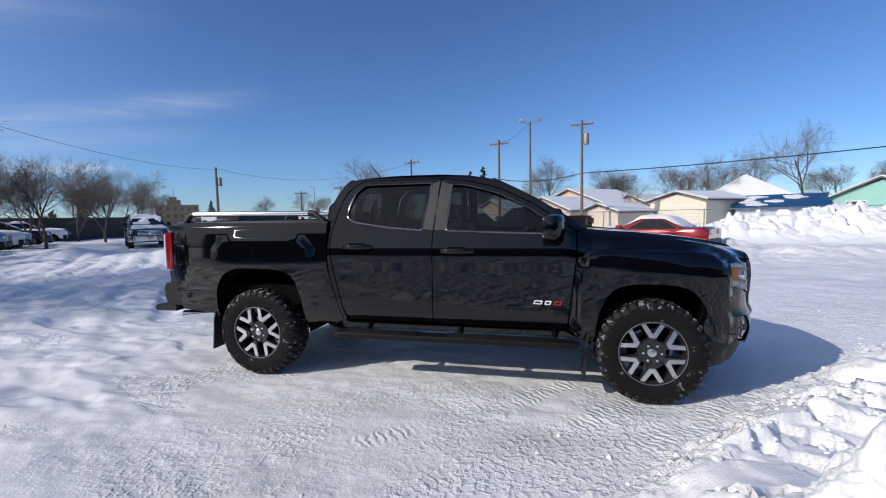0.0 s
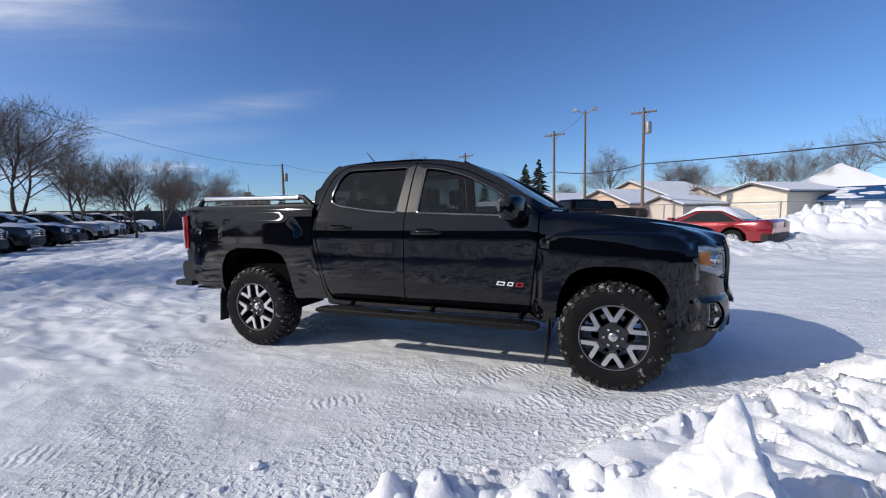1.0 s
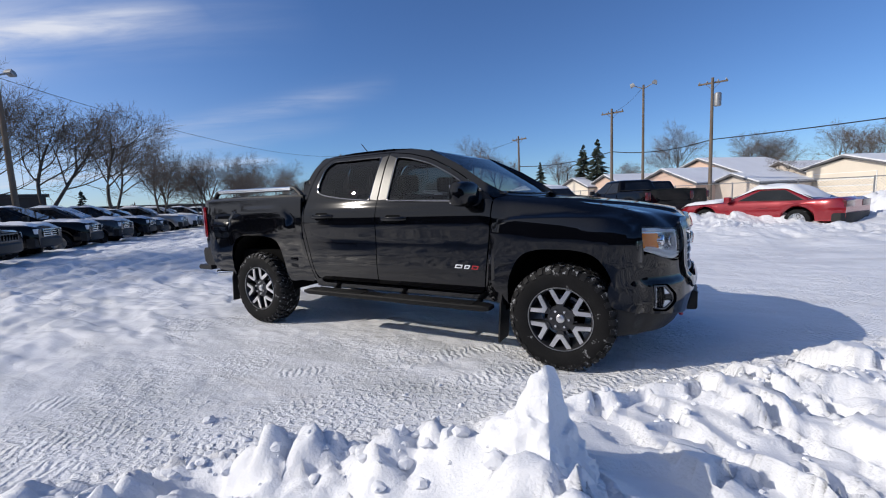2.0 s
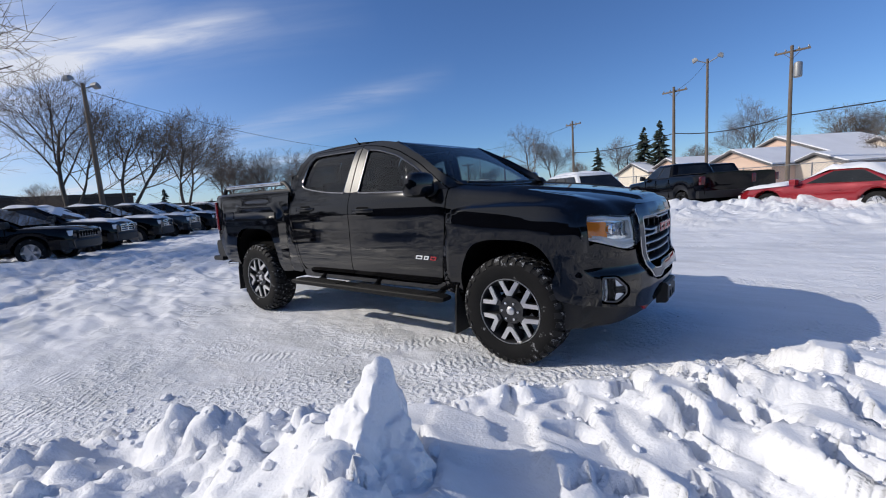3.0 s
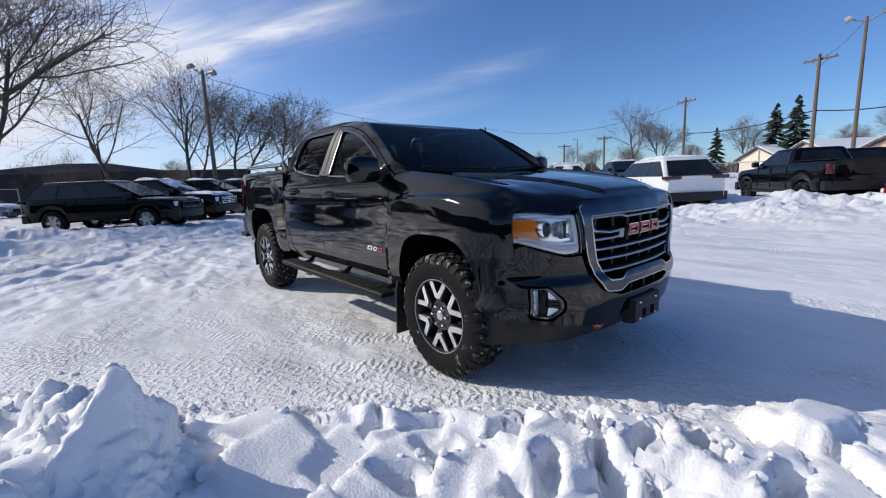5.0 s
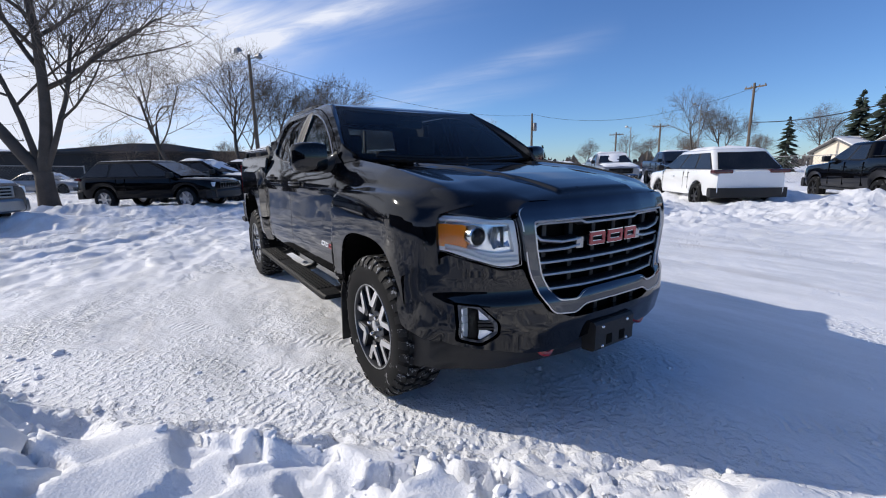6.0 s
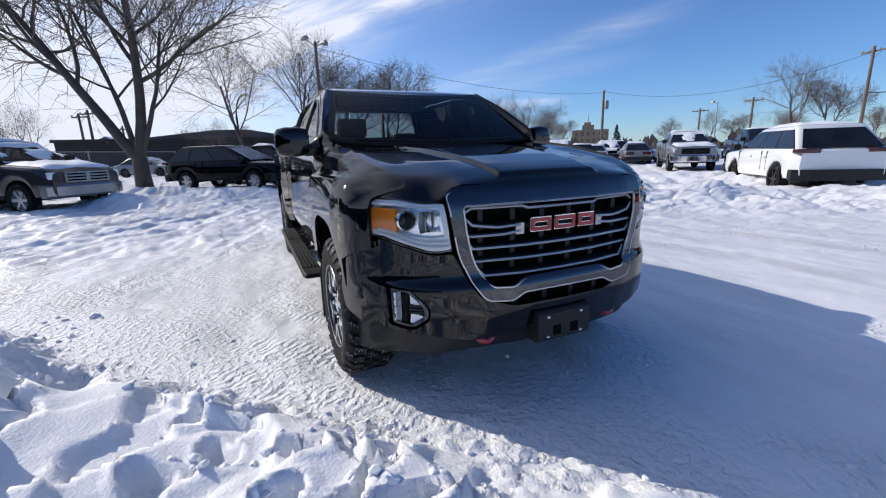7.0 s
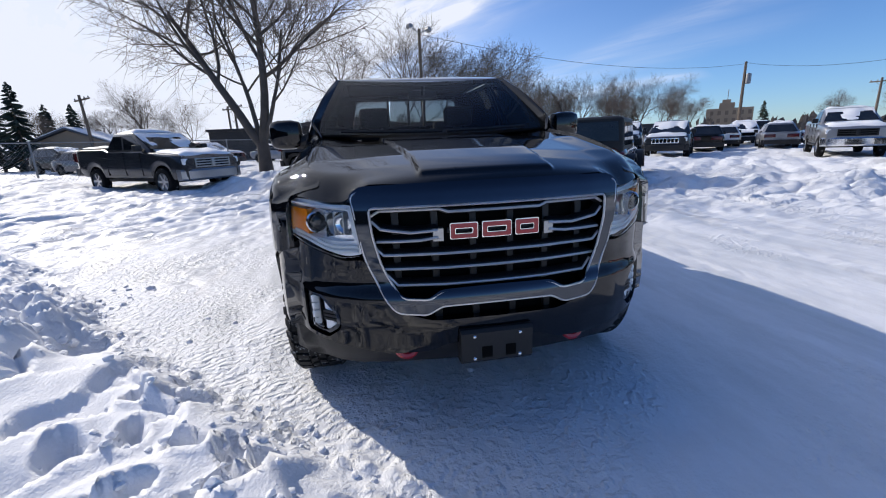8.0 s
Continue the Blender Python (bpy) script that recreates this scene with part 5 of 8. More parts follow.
FOG = [(0.783, 0.652), (0.705, 0.648, 0.015), (0.630, 0.565, 0.02), (0.632, 0.505, 0.02), (0.690, 0.452, 0.02), (0.780, 0.470, 0.02)]
for s in (-1, 1):
    half = [(0.0, 0.545), (0.27, 0.545, 0.03), (0.345, 0.570, 0.03), (0.415, 0.590, 0.03), (0.455, 0.645, 0.04), (0.520, 0.795, 0.02), (0.60, 0.788, 0.03), (0.79, 0.862, 0.03), (0.818, 0.815), (0.868, 0.748), (0.880, 0.60, 0.03), (0.873, 0.50, 0.03), (0.80, 0.455, 0.05), (0.60, 0.425, 0.06), (0.46, 0.395, 0.05), (0.28, 0.395, 0.05), (0.20, 0.435, 0.03), (0.0, 0.435)]
    bmp = panel("front_bumper", [(s * fs(p[0]), *p[1:]) for p in half], front_map, M_BLACK, truck, FO, hole=[(s * fs(p[0]), *p[1:]) for p in FOG], step=(0.04, 0.035), depth=0.05, r=0.004)
    panel("fog_pocket", [(s * fs(p[0]), *p[1:]) for p in FOG], front_map, M_DARK, bmp, FO, off=-0.05, depth=0.005, r=0.01)
    ring = [(0.775, 0.643), (0.710, 0.640, 0.015), (0.640, 0.562, 0.02), (0.641, 0.508, 0.02), (0.694, 0.461, 0.02), (0.771, 0.477, 0.02)]
    hole = [(0.764, 0.632), (0.716, 0.628, 0.015), (0.655, 0.558, 0.02), (0.656, 0.515, 0.02), (0.700, 0.474, 0.02), (0.762, 0.486, 0.02)]
    fog = panel("fog_bezel", [(s * fs(p[0]), *p[1:]) for p in ring], front_map, M_SMOKED, bmp, FO, hole=[(s * fs(p[0]), *p[1:]) for p in hole], off=-0.012, depth=0.03, r=0.01)
    panel("fog_lamp", [(s * fs(y), z) for y, z in ((0.760, 0.490), (0.718, 0.482), (0.718, 0.624), (0.760, 0.628))], front_map, M_LENS, fog, FO, off=-0.016, depth=0.004, r=0.008)
    for k in range(4):
        bm = bmesh.new()
        z = 0.503 + 0.034 * k
        c = Vector(front_map(s * fs(0.739), z))
        box(bm, c + Vector((-0.06, -0.017, -0.0162)), c + Vector((-0.036, 0.017, 0.0162)), 0.003)
        part("led_cell", bm, M_WHITEPLASTIC, fog)
    panel("fog_fill", [(s * fs(y), z) for y, z in ((0.710, 0.480), (0.698, 0.478), (0.660, 0.515), (0.708, 0.535))], front_map, M_WHITEPLASTIC, fog, FO, off=-0.02, depth=0.004, r=0.006)
    panel("fog_fill", [(s * fs(y), z) for y, z in ((0.710, 0.620), (0.714, 0.622), (0.662, 0.565), (0.708, 0.575))], front_map, M_WHITEPLASTIC, fog, FO, off=-0.02, depth=0.004, r=0.004)
    for k in range(3):
        panel("fog_slat", [(s * fs(y), z + 0.016 * k) for y, z in ((0.712, 0.530), (0.655, 0.530), (0.655, 0.540), (0.712, 0.540))], front_map, M_TRIM, fog, FO, off=-0.012, depth=0.02, r=0.002)
    # headlight: bowl, amber marker, projector, reflector, light pipe, clear lens
    HL = [(0.800, 1.032, 0.02), (0.72, 1.030, 0.02), (0.553, 1.012, 0.01), (0.528, 0.812, 0.01), (0.60, 0.800, 0.04), (0.785, 0.868, 0.03), (0.822, 0.885, 0.02), (0.826, 1.015, 0.02)]
    bowl = panel("headlight_bowl", [(s * fs(p[0]), *p[1:]) for p in HL], front_map, M_BOWL, truck, FO, off=-0.045, depth=0.03, r=0.01)
    panel("bright_rim", [(s * fs(p[0]), *p[1:]) for p in HL], front_map, M_WHITEPLASTIC, bowl, FO, hole=[(s * fs(y), z) for y, z in ((0.805, 1.008), (0.72, 1.004), (0.575, 0.990), (0.556, 0.868), (0.62, 0.862), (0.785, 0.892), (0.805, 0.905))], off=-0.022, depth=0.03, r=0.01)
    panel("amber_marker", [(s * fs(y), z) for y, z in ((0.818, 0.900), (0.735, 0.886), (0.735, 0.992), (0.818, 0.996))], front_map, M_AMBER, bowl, FO, off=-0.008, depth=0.03, r=0.012, label="amber side marker")
    bm = bmesh.new()
    c = Vector(front_map(s * fs(0.690), 0.940))
    m = Matrix.Translation(c + Vector((-0.035, 0, 0))) @ Matrix.Rotation(radians(90), 4, "Y")
    rings = [[m @ Vector((rr * math.cos(a), rr * math.sin(a), z)) for a in np.linspace(0, math.tau, 25)[:-1]] for rr, z in ((0.030, -0.03), (0.034, 0.012), (0.038, 0.022), (0.044, 0.018), (0.047, 0.0), (0.047, -0.03))]
    loft(bm, rings, cap=False)
    part("projector_ring", bm, M_CHROME, bowl)
    bm = bmesh.new()
    bmesh.ops.create_uvsphere(bm, u_segments=20, v_segments=12, radius=0.034, matrix=Matrix.Translation(c + Vector((-0.035, 0, 0))) @ Matrix.Diagonal((0.5, 1, 1, 1)))
    part("projector_lens", bm, M_CARGLASS, bowl)
    bm = bmesh.new()
    c2 = Vector(front_map(s * fs(0.605), 0.935))
    rings = []
    for q in np.linspace(-1, 1, 9):
        rings.append([c2 + Vector((-0.050 + 0.034 * (q * q + w * w) * 0.6, s * 0.048 * q, 0.046 * w)) for w in np.linspace(-1, 1, 7)])
    loft(bm, rings, close=False)
    part("reflector", bm, M_CHROME, bowl)
    for q in (-0.4, 0.35):
        part("reflector_rib", box(bmesh.new(), c2 + Vector((-0.045, s * 0.048 * q - 0.002, -0.044)), c2 + Vector((-0.022, s * 0.048 * q + 0.002, 0.044)), 0.001), M_BEZEL, bowl)
    bm = bmesh.new()
    tube(bm, [Vector(front_map(s * fs(y), lerp(0.996, 1.012, (y - 0.565) / 0.235))) + Vector((-0.016, 0, 0)) for y in np.linspace(0.565, 0.80, 12)], 0.006, 6)
    part("light_pipe", bm, M_WHITEPLASTIC, bowl)
    for k, z in enumerate((0.826, 0.846)):
        bm = bmesh.new()
        pts = [Vector(front_map(s * fs(y), z + 0.055 * st(0.62, 0.79, y))) + Vector((-0.014, 0, 0)) for y in np.linspace(0.535, 0.79, 12)]
        tube(bm, pts, 0.0065, 6)
        part("light_pipe", bm, M_WHITEPLASTIC, bowl)
    lens = panel("headlight_lens", [(s * fs(p[0]), *p[1:]) for p in HL], front_map, M_LENS, truck, FO, off=0.004, depth=0.004, r=0.01)
    lens.visible_shadow = False
    # recovery hook
    bm = bmesh.new()
    pts = [(2.27, s * 0.415, 0.435), (2.325, s * 0.412, 0.432)] + [(2.375 + 0.012 * math.sin(a), s * (0.37 + 0.040 * math.cos(a)), 0.402 - 0.036 * math.sin(a)) for a in np.linspace(0, math.pi, 11)] + [(2.325, s * 0.328, 0.432), (2.27, s * 0.325, 0.435)]
    tube(bm, pts, 0.0155, 8)
    part("recovery_hook", bm, M_RED, truck, "red recovery hook")
panel("lower_valance", fpoly([(-0.868, 0.30, 0.03), (-0.60, 0.285, 0.1), (-0.45, 0.30, 0.1), (0.45, 0.30, 0.1), (0.60, 0.285, 0.1), (0.868, 0.30, 0.03), (0.872, 0.49), (0.80, 0.462), (0.60, 0.44), (-0.60, 0.44), (-0.80, 0.462), (-0.872, 0.49)]), front_map, M_TRIM, truck, FO, off=-0.035, depth=0.03, step=(0.05, 0.03))
panel("lower_intake", fpoly([(-0.40, 0.43), (0.40, 0.43), (0.44, 0.63), (-0.44, 0.63)]), front_map, M_DARK, truck, FO, off=-0.075, depth=0.01)
for y in (-0.232, -0.078, 0.078, 0.232):
    bm = bmesh.new()
    x = front_map(fs(y), 0.55)[0]
    box(bm, (x - 0.07, y - 0.014, 0.53), (x - 0.045, y + 0.014, 0.625), 0.004)
    part("intake_rib", bm, M_TRIM, truck)
bm = bmesh.new()
rings = [[(x, y, z) for x, z in ((2.42, 0.345), (2.485, 0.352), (2.497, 0.365), (2.497, 0.485), (2.485, 0.498), (2.42, 0.50))] for y in (-0.160, -0.150, 0.130, 0.140)]
loft(bm, rings)
bracket = part("plate_bracket", bm, M_TRIM, truck, "black licence plate bracket without a plate")
for y0 in (-0.075, 0.025):
    part("bracket_slot", box(bmesh.new(), (2.490, y0, 0.375), (2.4995, y0 + 0.045, 0.425), 0.003), M_DARK, bracket)
for y0, z0 in ((-0.105, 0.472), (0.085, 0.472), (-0.105, 0.375), (0.085, 0.375)):
    bm = bmesh.new()
    bmesh.ops.create_uvsphere(bm, u_segments=8, v_segments=6, radius=0.009, matrix=Matrix.Translation((2.497, y0, z0)))
    part("bolt", bm, M_CHROME, bracket)

# tailgate, rear bumper, bed
panel("tailgate", [(-0.80, 0.68), (0.80, 0.68), (0.80, 1.375), (-0.80, 1.375)], lambda y, z: (-2.635 + 0.03 * abs(y) ** 3 + 0.02 * st(1.25, 1.36, z), y, z), M_BLACK, truck, (-1, 0, 0), r=0.03)
bm = bmesh.new()
rings = []
for f in np.linspace(-1, 1, 15):
    y = f * 0.875
    c = 0.09 * abs(f) ** 4
    rings.append([(-2.48 + c * 0.6, y, 0.60), (-2.68 + c, y, 0.60), (-2.735 + c, y, 0.64), (-2.745 + c, y, 0.76), (-2.72 + c, y, 0.805), (-2.48 + c * 0.6, y, 0.81)])
loft(bm, rings)
part("rear_bumper", bm, M_TRIM, truck)
for s in (-1, 1):
    bm = bmesh.new()
    rings = [[(x, y, z) for x, z in ((-2.52, 0.545), (-2.74, 0.545), (-2.765, 0.565), (-2.74, 0.60), (-2.52, 0.60))] for y in (s * 0.62, s * 0.66, s * 0.85, s * 0.89)]
    loft(bm, rings)
    part("corner_step", bm, M_TRIM, truck)
bm = bmesh.new()
tube(bm, [(-2.05, -0.62, 0.50), (-2.25, -0.68, 0.50), (-2.52, -0.80, 0.49)], [0.035, 0.035, 0.042], 12, caps=False)
part("exhaust_pipe", bm, M_CHROME, truck)
bm = bmesh.new()
box(bm, (-2.58, -0.79, 1.335), (-0.96, 0.79, 1.385), 0.02)
cover = part("bed_cover", bm, M_TRIM, truck, "rolled black soft bed cover")
for x in (-2.15, -1.75, -1.35):
    part("cover_seam", box(bmesh.new(), (x - 0.012, -0.78, 1.383), (x + 0.012, 0.78, 1.392), 0.003), M_TRIM, cover)
for y0 in (-0.84, 0.77):
    part("bed_cap", box(bmesh.new(), (-2.55, y0, 1.30), (-0.945, y0 + 0.07, 1.372), 0.01), M_TRIM, truck)
# underside
bm = bmesh.new()
box(bm, (-2.45, -0.52, 0.42), (2.15, 0.52, 0.60), 0.03)
box(bm, (-2.58, -0.80, 0.62), (-0.95, 0.80, 0.80), 0.03)
part("chassis", bm, M_DARK, truck)
for x in (-1.63, 1.63):
    bm = bmesh.new()
    tube(bm, [(x, -0.72, 0.385), (x, 0.72, 0.385)], 0.05, 10)
    bmesh.ops.create_uvsphere(bm, u_segments=12, v_segments=8, radius=0.13, matrix=Matrix.Translation((x, 0, 0.385)))
    part("axle", bm, M_DARK, truck)

# cab interior
bm = bmesh.new()
box(bm, (-0.93, -0.80, 0.50), (1.10, 0.80, 0.62), 0.02)
part("cab_floor", bm, M_CLOTH, truck)
bm = bmesh.new()
rings = []
for y in np.linspace(-0.78, 0.78, 13):
    rings.append([(1.12, y, 0.75), (0.80, y, 0.78), (0.74, y, 1.02), (0.80, y, 1.175), (0.95, y, 1.235), (1.12, y, 1.235)])
loft(bm, rings)
part("dashboard", bm, M_CLOTH, truck)
bm = bmesh.new()
wc, wm = Vector((0.62, 0.38, 1.10)), Matrix.Rotation(radians(-65), 4, "Y")
tube(bm, [wc + wm @ Vector((0.185 * math.cos(a), 0.185 * math.sin(a), 0)) for a in np.linspace(0, math.tau, 29)], 0.015, 6, caps=False)
for a in (0.3, 2.84, 4.71):
    tube(bm, [wc + wm @ Vector((0.02 * math.cos(a), 0.02 * math.sin(a), 0.03)), wc + wm @ Vector((0.18 * math.cos(a), 0.18 * math.sin(a), 0))], 0.018, 6)
part("steering_wheel", bm, M_TRIM, truck)


def cab_seat(x, y, width, top, rest):
    bm = bmesh.new()
    box(bm, (x - 0.05, y - width / 2, 0.62), (x + 0.46, y + width / 2, 0.86), 0.06)
    for f, w in ((0.0, 1.0), ):
        rings = [[(x - 0.02 - 0.16 * g + dx, y + dy * width / 2 * (1 - 0.18 * g), lerp(0.78, top, g)) for dx, dy in ((-0.07, -0.9), (0.06, -1), (0.09, 0), (0.06, 1), (-0.07, 0.9), (-0.09, 0))] for g in (0, 0.25, 0.5, 0.75, 0.93, 1.0)]
        loft(bm, rings)
    seat = part("seat", bm, M_CLOTH, truck, smooth=60)
    for ry in rest:
        bm = bmesh.new()
        box(bm, (x - 0.25, y + ry - 0.13, top + 0.03), (x - 0.14, y + ry + 0.13, top + 0.20), 0.045, 3)
        for q in (-0.05, 0.05):
            tube(bm, [(x - 0.19, y + ry + q, top - 0.02), (x - 0.195, y + ry + q, top + 0.06)], 0.007, 6)
        part("headrest", bm, M_CLOTH, seat, smooth=60)


cab_seat(0.22, -0.38, 0.52, 1.32, (0,))
cab_seat(0.22, 0.38, 0.52, 1.32, (0,))
cab_seat(-0.58, 0.0, 1.35, 1.22, (-0.40, 0.40))
bm = bmesh.new()
box(bm, (0.475, -0.11, 1.55), (0.50, 0.11, 1.615), 0.012)
tube(bm, [(0.50, 0, 1.58), (0.56, 0, 1.655)], 0.012, 6)
part("rear_view_mirror", bm, M_TRIM, truck)
panel("headliner", [(-0.78, -0.60), (0.42, -0.60), (0.42, 0.60), (-0.78, 0.60)], lambda x, y: (x, y, roof_map(x, y)[2] - 0.03), M_CLOTH, truck, (0, 0, -1), step=(0.15, 0.15))


# wheels: all-terrain tyre, six split spokes
def truck_wheel():
    r, w = 0.385, 0.262
    bm = bmesh.new()
    prof = [(0.225, -0.105), (0.236, -0.122), (0.262, -0.130), (0.310, -0.134), (0.345, -0.128), (0.366, -0.116), (0.372, -0.10), (0.374, 0.10), (0.366, 0.116), (0.345, 0.128), (0.30, 0.134), (0.236, 0.122), (0.225, 0.105)]
    revolve_y(bm, prof, 72)
    tyre = finish(bm, "tyre", M_RUBBER, 30)
    bm = bmesh.new()
    n = 36
    for k in range(n):
        for row, (y0, y1, sh) in enumerate(((-0.098, -0.045, 0.0), (-0.036, -0.004, 0.5), (0.004, 0.036, 0.0), (0.045, 0.098, 0.5))):
            a = (k + sh) * math.tau / n
            da = math.tau / n * (0.34 if row in (0, 3) else 0.30)
            sk = 0.3 * da if row in (0, 2) else -0.3 * da
            ring = [[((rr) * math.cos(q), y, rr * math.sin(q)) for q, y in ((a - da + sk, y0), (a + da + sk, y0), (a + da - sk, y1), (a - da - sk, y1))] for rr in (0.368, 0.386)]
            loft(bm, ring)
        # shoulder lugs, every other one longer
        for sy in (-1, 1):
            a = (k + (0.25 if sy < 0 else 0.75)) * math.tau / n
            da = math.tau / n * 0.30
            dn = 0.335 if k % 2 else 0.348
            quad = [(0.383, 0.104), (0.368, 0.122), (dn, 0.1355), (dn - 0.004, 0.126), (0.36, 0.10)]
            loft(bm, [[(rr * math.cos(q), sy * y, rr * math.sin(q)) for rr, y in quad] for q in (a - da, a + da)])
    tread = finish(bm, "tread", M_TREAD, 30)
    bm = bmesh.new()
    revolve_y(bm, [(0.236, -0.118), (0.232, -0.124), (0.224, -0.122), (0.218, -0.106), (0.205, -0.06), (0.200, 0.10), (0.234, 0.118)], 64)
    barrel = finish(bm, "rim", M_GUNMETAL, 40)
    bm = bmesh.new()
    revolve_y(bm, [(0.2345, -0.1235), (0.2325, -0.1262), (0.2290, -0.1255), (0.2270, -0.1195)], 64)
    lip = finish(bm, "rim_lip", M_BEZEL, 40)

    def at(rr, deg, y):
        return (rr * math.cos(radians(deg)), y, rr * math.sin(radians(deg)))

    def spoke(mat_, y0, y1, grow_):
        bm = bmesh.new()
        g = grow_
        for sgn in (-1, 1):
            # each prong: from the base by the hub out to the rim
            pr = [(0.112 - 4 * g, sgn * 0.0), (0.116 - 4 * g, sgn * (10.5 + 90 * g)), (0.222, sgn * (21.0 + 22 * g)), (0.225, sgn * (13.0 - 22 * g)), (0.150, sgn * (2.6 - 30 * g)), (0.144, sgn * 0.0)]
            lo = [bm.verts.new(at(rr, dg, y1)) for rr, dg in pr]
            hi = [bm.verts.new(at(rr, dg, y0 if rr < 0.2 else y0 + 0.006)) for rr, dg in pr]
            bm.faces.new(hi)
            bm.faces.new(lo[::-1])
            for q in range(len(pr)):
                bm.faces.new((lo[q], lo[(q + 1) % len(pr)], hi[(q + 1) % len(pr)], hi[q]))
        return finish(bm, "spoke", mat_, 30)

    face, back = spoke(M_MACHINED, -0.119, -0.100, 0.0), spoke(M_GUNMETAL, -0.110, -0.055, 0.006)
    bm = bmesh.new()
    revolve_y(bm, [(0.0, -0.092), (0.048, -0.092), (0.060, -0.094), (0.084, -0.094), (0.094, -0.096), (0.098, -0.075), (0.09, -0.03)], 36)
    hub = finish(bm, "hub", M_GUNMETAL, 30)
    bm = bmesh.new()
    revolve_y(bm, [(0.0, -0.112), (0.022, -0.111), (0.030, -0.106), (0.032, -0.09)], 28)
    cap = finish(bm, "centre_cap", M_MACHINED, 30)
    bm = bmesh.new()
    revolve_y(bm, [(0.0, -0.118), (0.0085, -0.117), (0.0105, -0.112), (0.0115, -0.09)], 8)
    nut = finish(bm, "lug_nut", M_CHROME, 30)
    bm = bmesh.new()
    revolve_y(bm, [(0.0, 0.02), (0.150, 0.02), (0.152, 0.035), (0.0, 0.036)], 36)
    disc = finish(bm, "brake_disc", M_SMOKED, 30)
    return tyre, tread, barrel, lip, face, back, hub, cap, nut, disc


tyre, tread, barrel, lip, face, back, hubm, capm, nutm, discm = truck_wheel()
for x in (1.63, -1.63):
    for s in (-1, 1):
        wheel = new("wheel")
        wheel.parent = truck
        # the right-hand wheels show their outer face towards -y
        wheel.matrix_basis = pose(x, s * 0.80, 0.385, 0, 30 if x > 0 else -8, 0 if s < 0 else 180)
        ty = part("tyre", tyre, None, wheel)
        tagged(part("tread", tread, None, ty), "blocks of all-terrain tread packed with snow", kind="stuff")
        rim = part("rim", barrel, None, wheel)
        part("rim_lip", lip, None, wheel)
        part("hub", hubm, None, wheel)
        part("centre_cap", capm, None, wheel)
        part("brake_disc", discm, None, wheel)
        for k in range(6):
            for me_, nm in ((face, "spoke"), (back, "spoke_back")):
                sp = part(nm, me_, None, wheel)
                sp.matrix_basis = Matrix.Rotation(radians(60 * k), 4, "Y")
            nu = part("lug_nut", nutm, None, wheel)
            nu.matrix_basis = Matrix.Rotation(radians(60 * k + 30), 4, "Y") @ Matrix.Translation((0.063, 0, 0))

# ---- parked vehicles in the lot ----
def wheel_thing(parent, x, y, r, w, side, rim_mat, spokes=6, name="wheel"):
    """A wheel with tyre and spoked rim; side is -1 for the right-hand wheels."""
    hub = new(name)
    hub.parent = parent
    hub.matrix_basis = pose(x, y, r) @ Matrix.Diagonal((1, -side, 1, 1))
    key = (round(r, 3), round(w, 3), rim_mat.name, spokes)
    if key not in WHEELS:
        bm = bmesh.new()
        revolve_y(bm, [(r * 0.62, -w * 0.40), (r * 0.66, -w * 0.5), (r * 0.86, -w * 0.5), (r * 0.97, -w * 0.42), (r, -w * 0.25), (r, w * 0.25), (r * 0.97, w * 0.42), (r * 0.8, w * 0.5), (r * 0.6, w * 0.4)], 32)
        tyre = finish(bm, "tyre", M_RUBBER)
        bm = bmesh.new()
        revolve_y(bm, [(r * 0.66, -w * 0.44), (r * 0.63, -w * 0.44), (r * 0.60, -w * 0.2), (r * 0.58, 0.0), (0.001, 0.02)], 28)
        revolve_y(bm, [(0.001, -w * 0.36), (r * 0.13, -w * 0.36), (r * 0.16, -w * 0.28), (r * 0.16, 0)], 16)
        for k in range(spokes):
            a = k * math.tau / spokes
            m = Matrix.Rotation(a, 4, "Y") @ Matrix.Translation((r * 0.38, -w * 0.30, 0)) @ Matrix.Diagonal((r * 0.52, w * 0.16, r * 0.17, 1))
            bmesh.ops.create_cube(bm, size=1.0, matrix=m)
        WHEELS[key] = (tyre, finish(bm, "rim", rim_mat))
    part("tyre", WHEELS[key][0], None, hub)
    part("rim", WHEELS[key][1], None, hub)
    return hub


WHEELS = {}


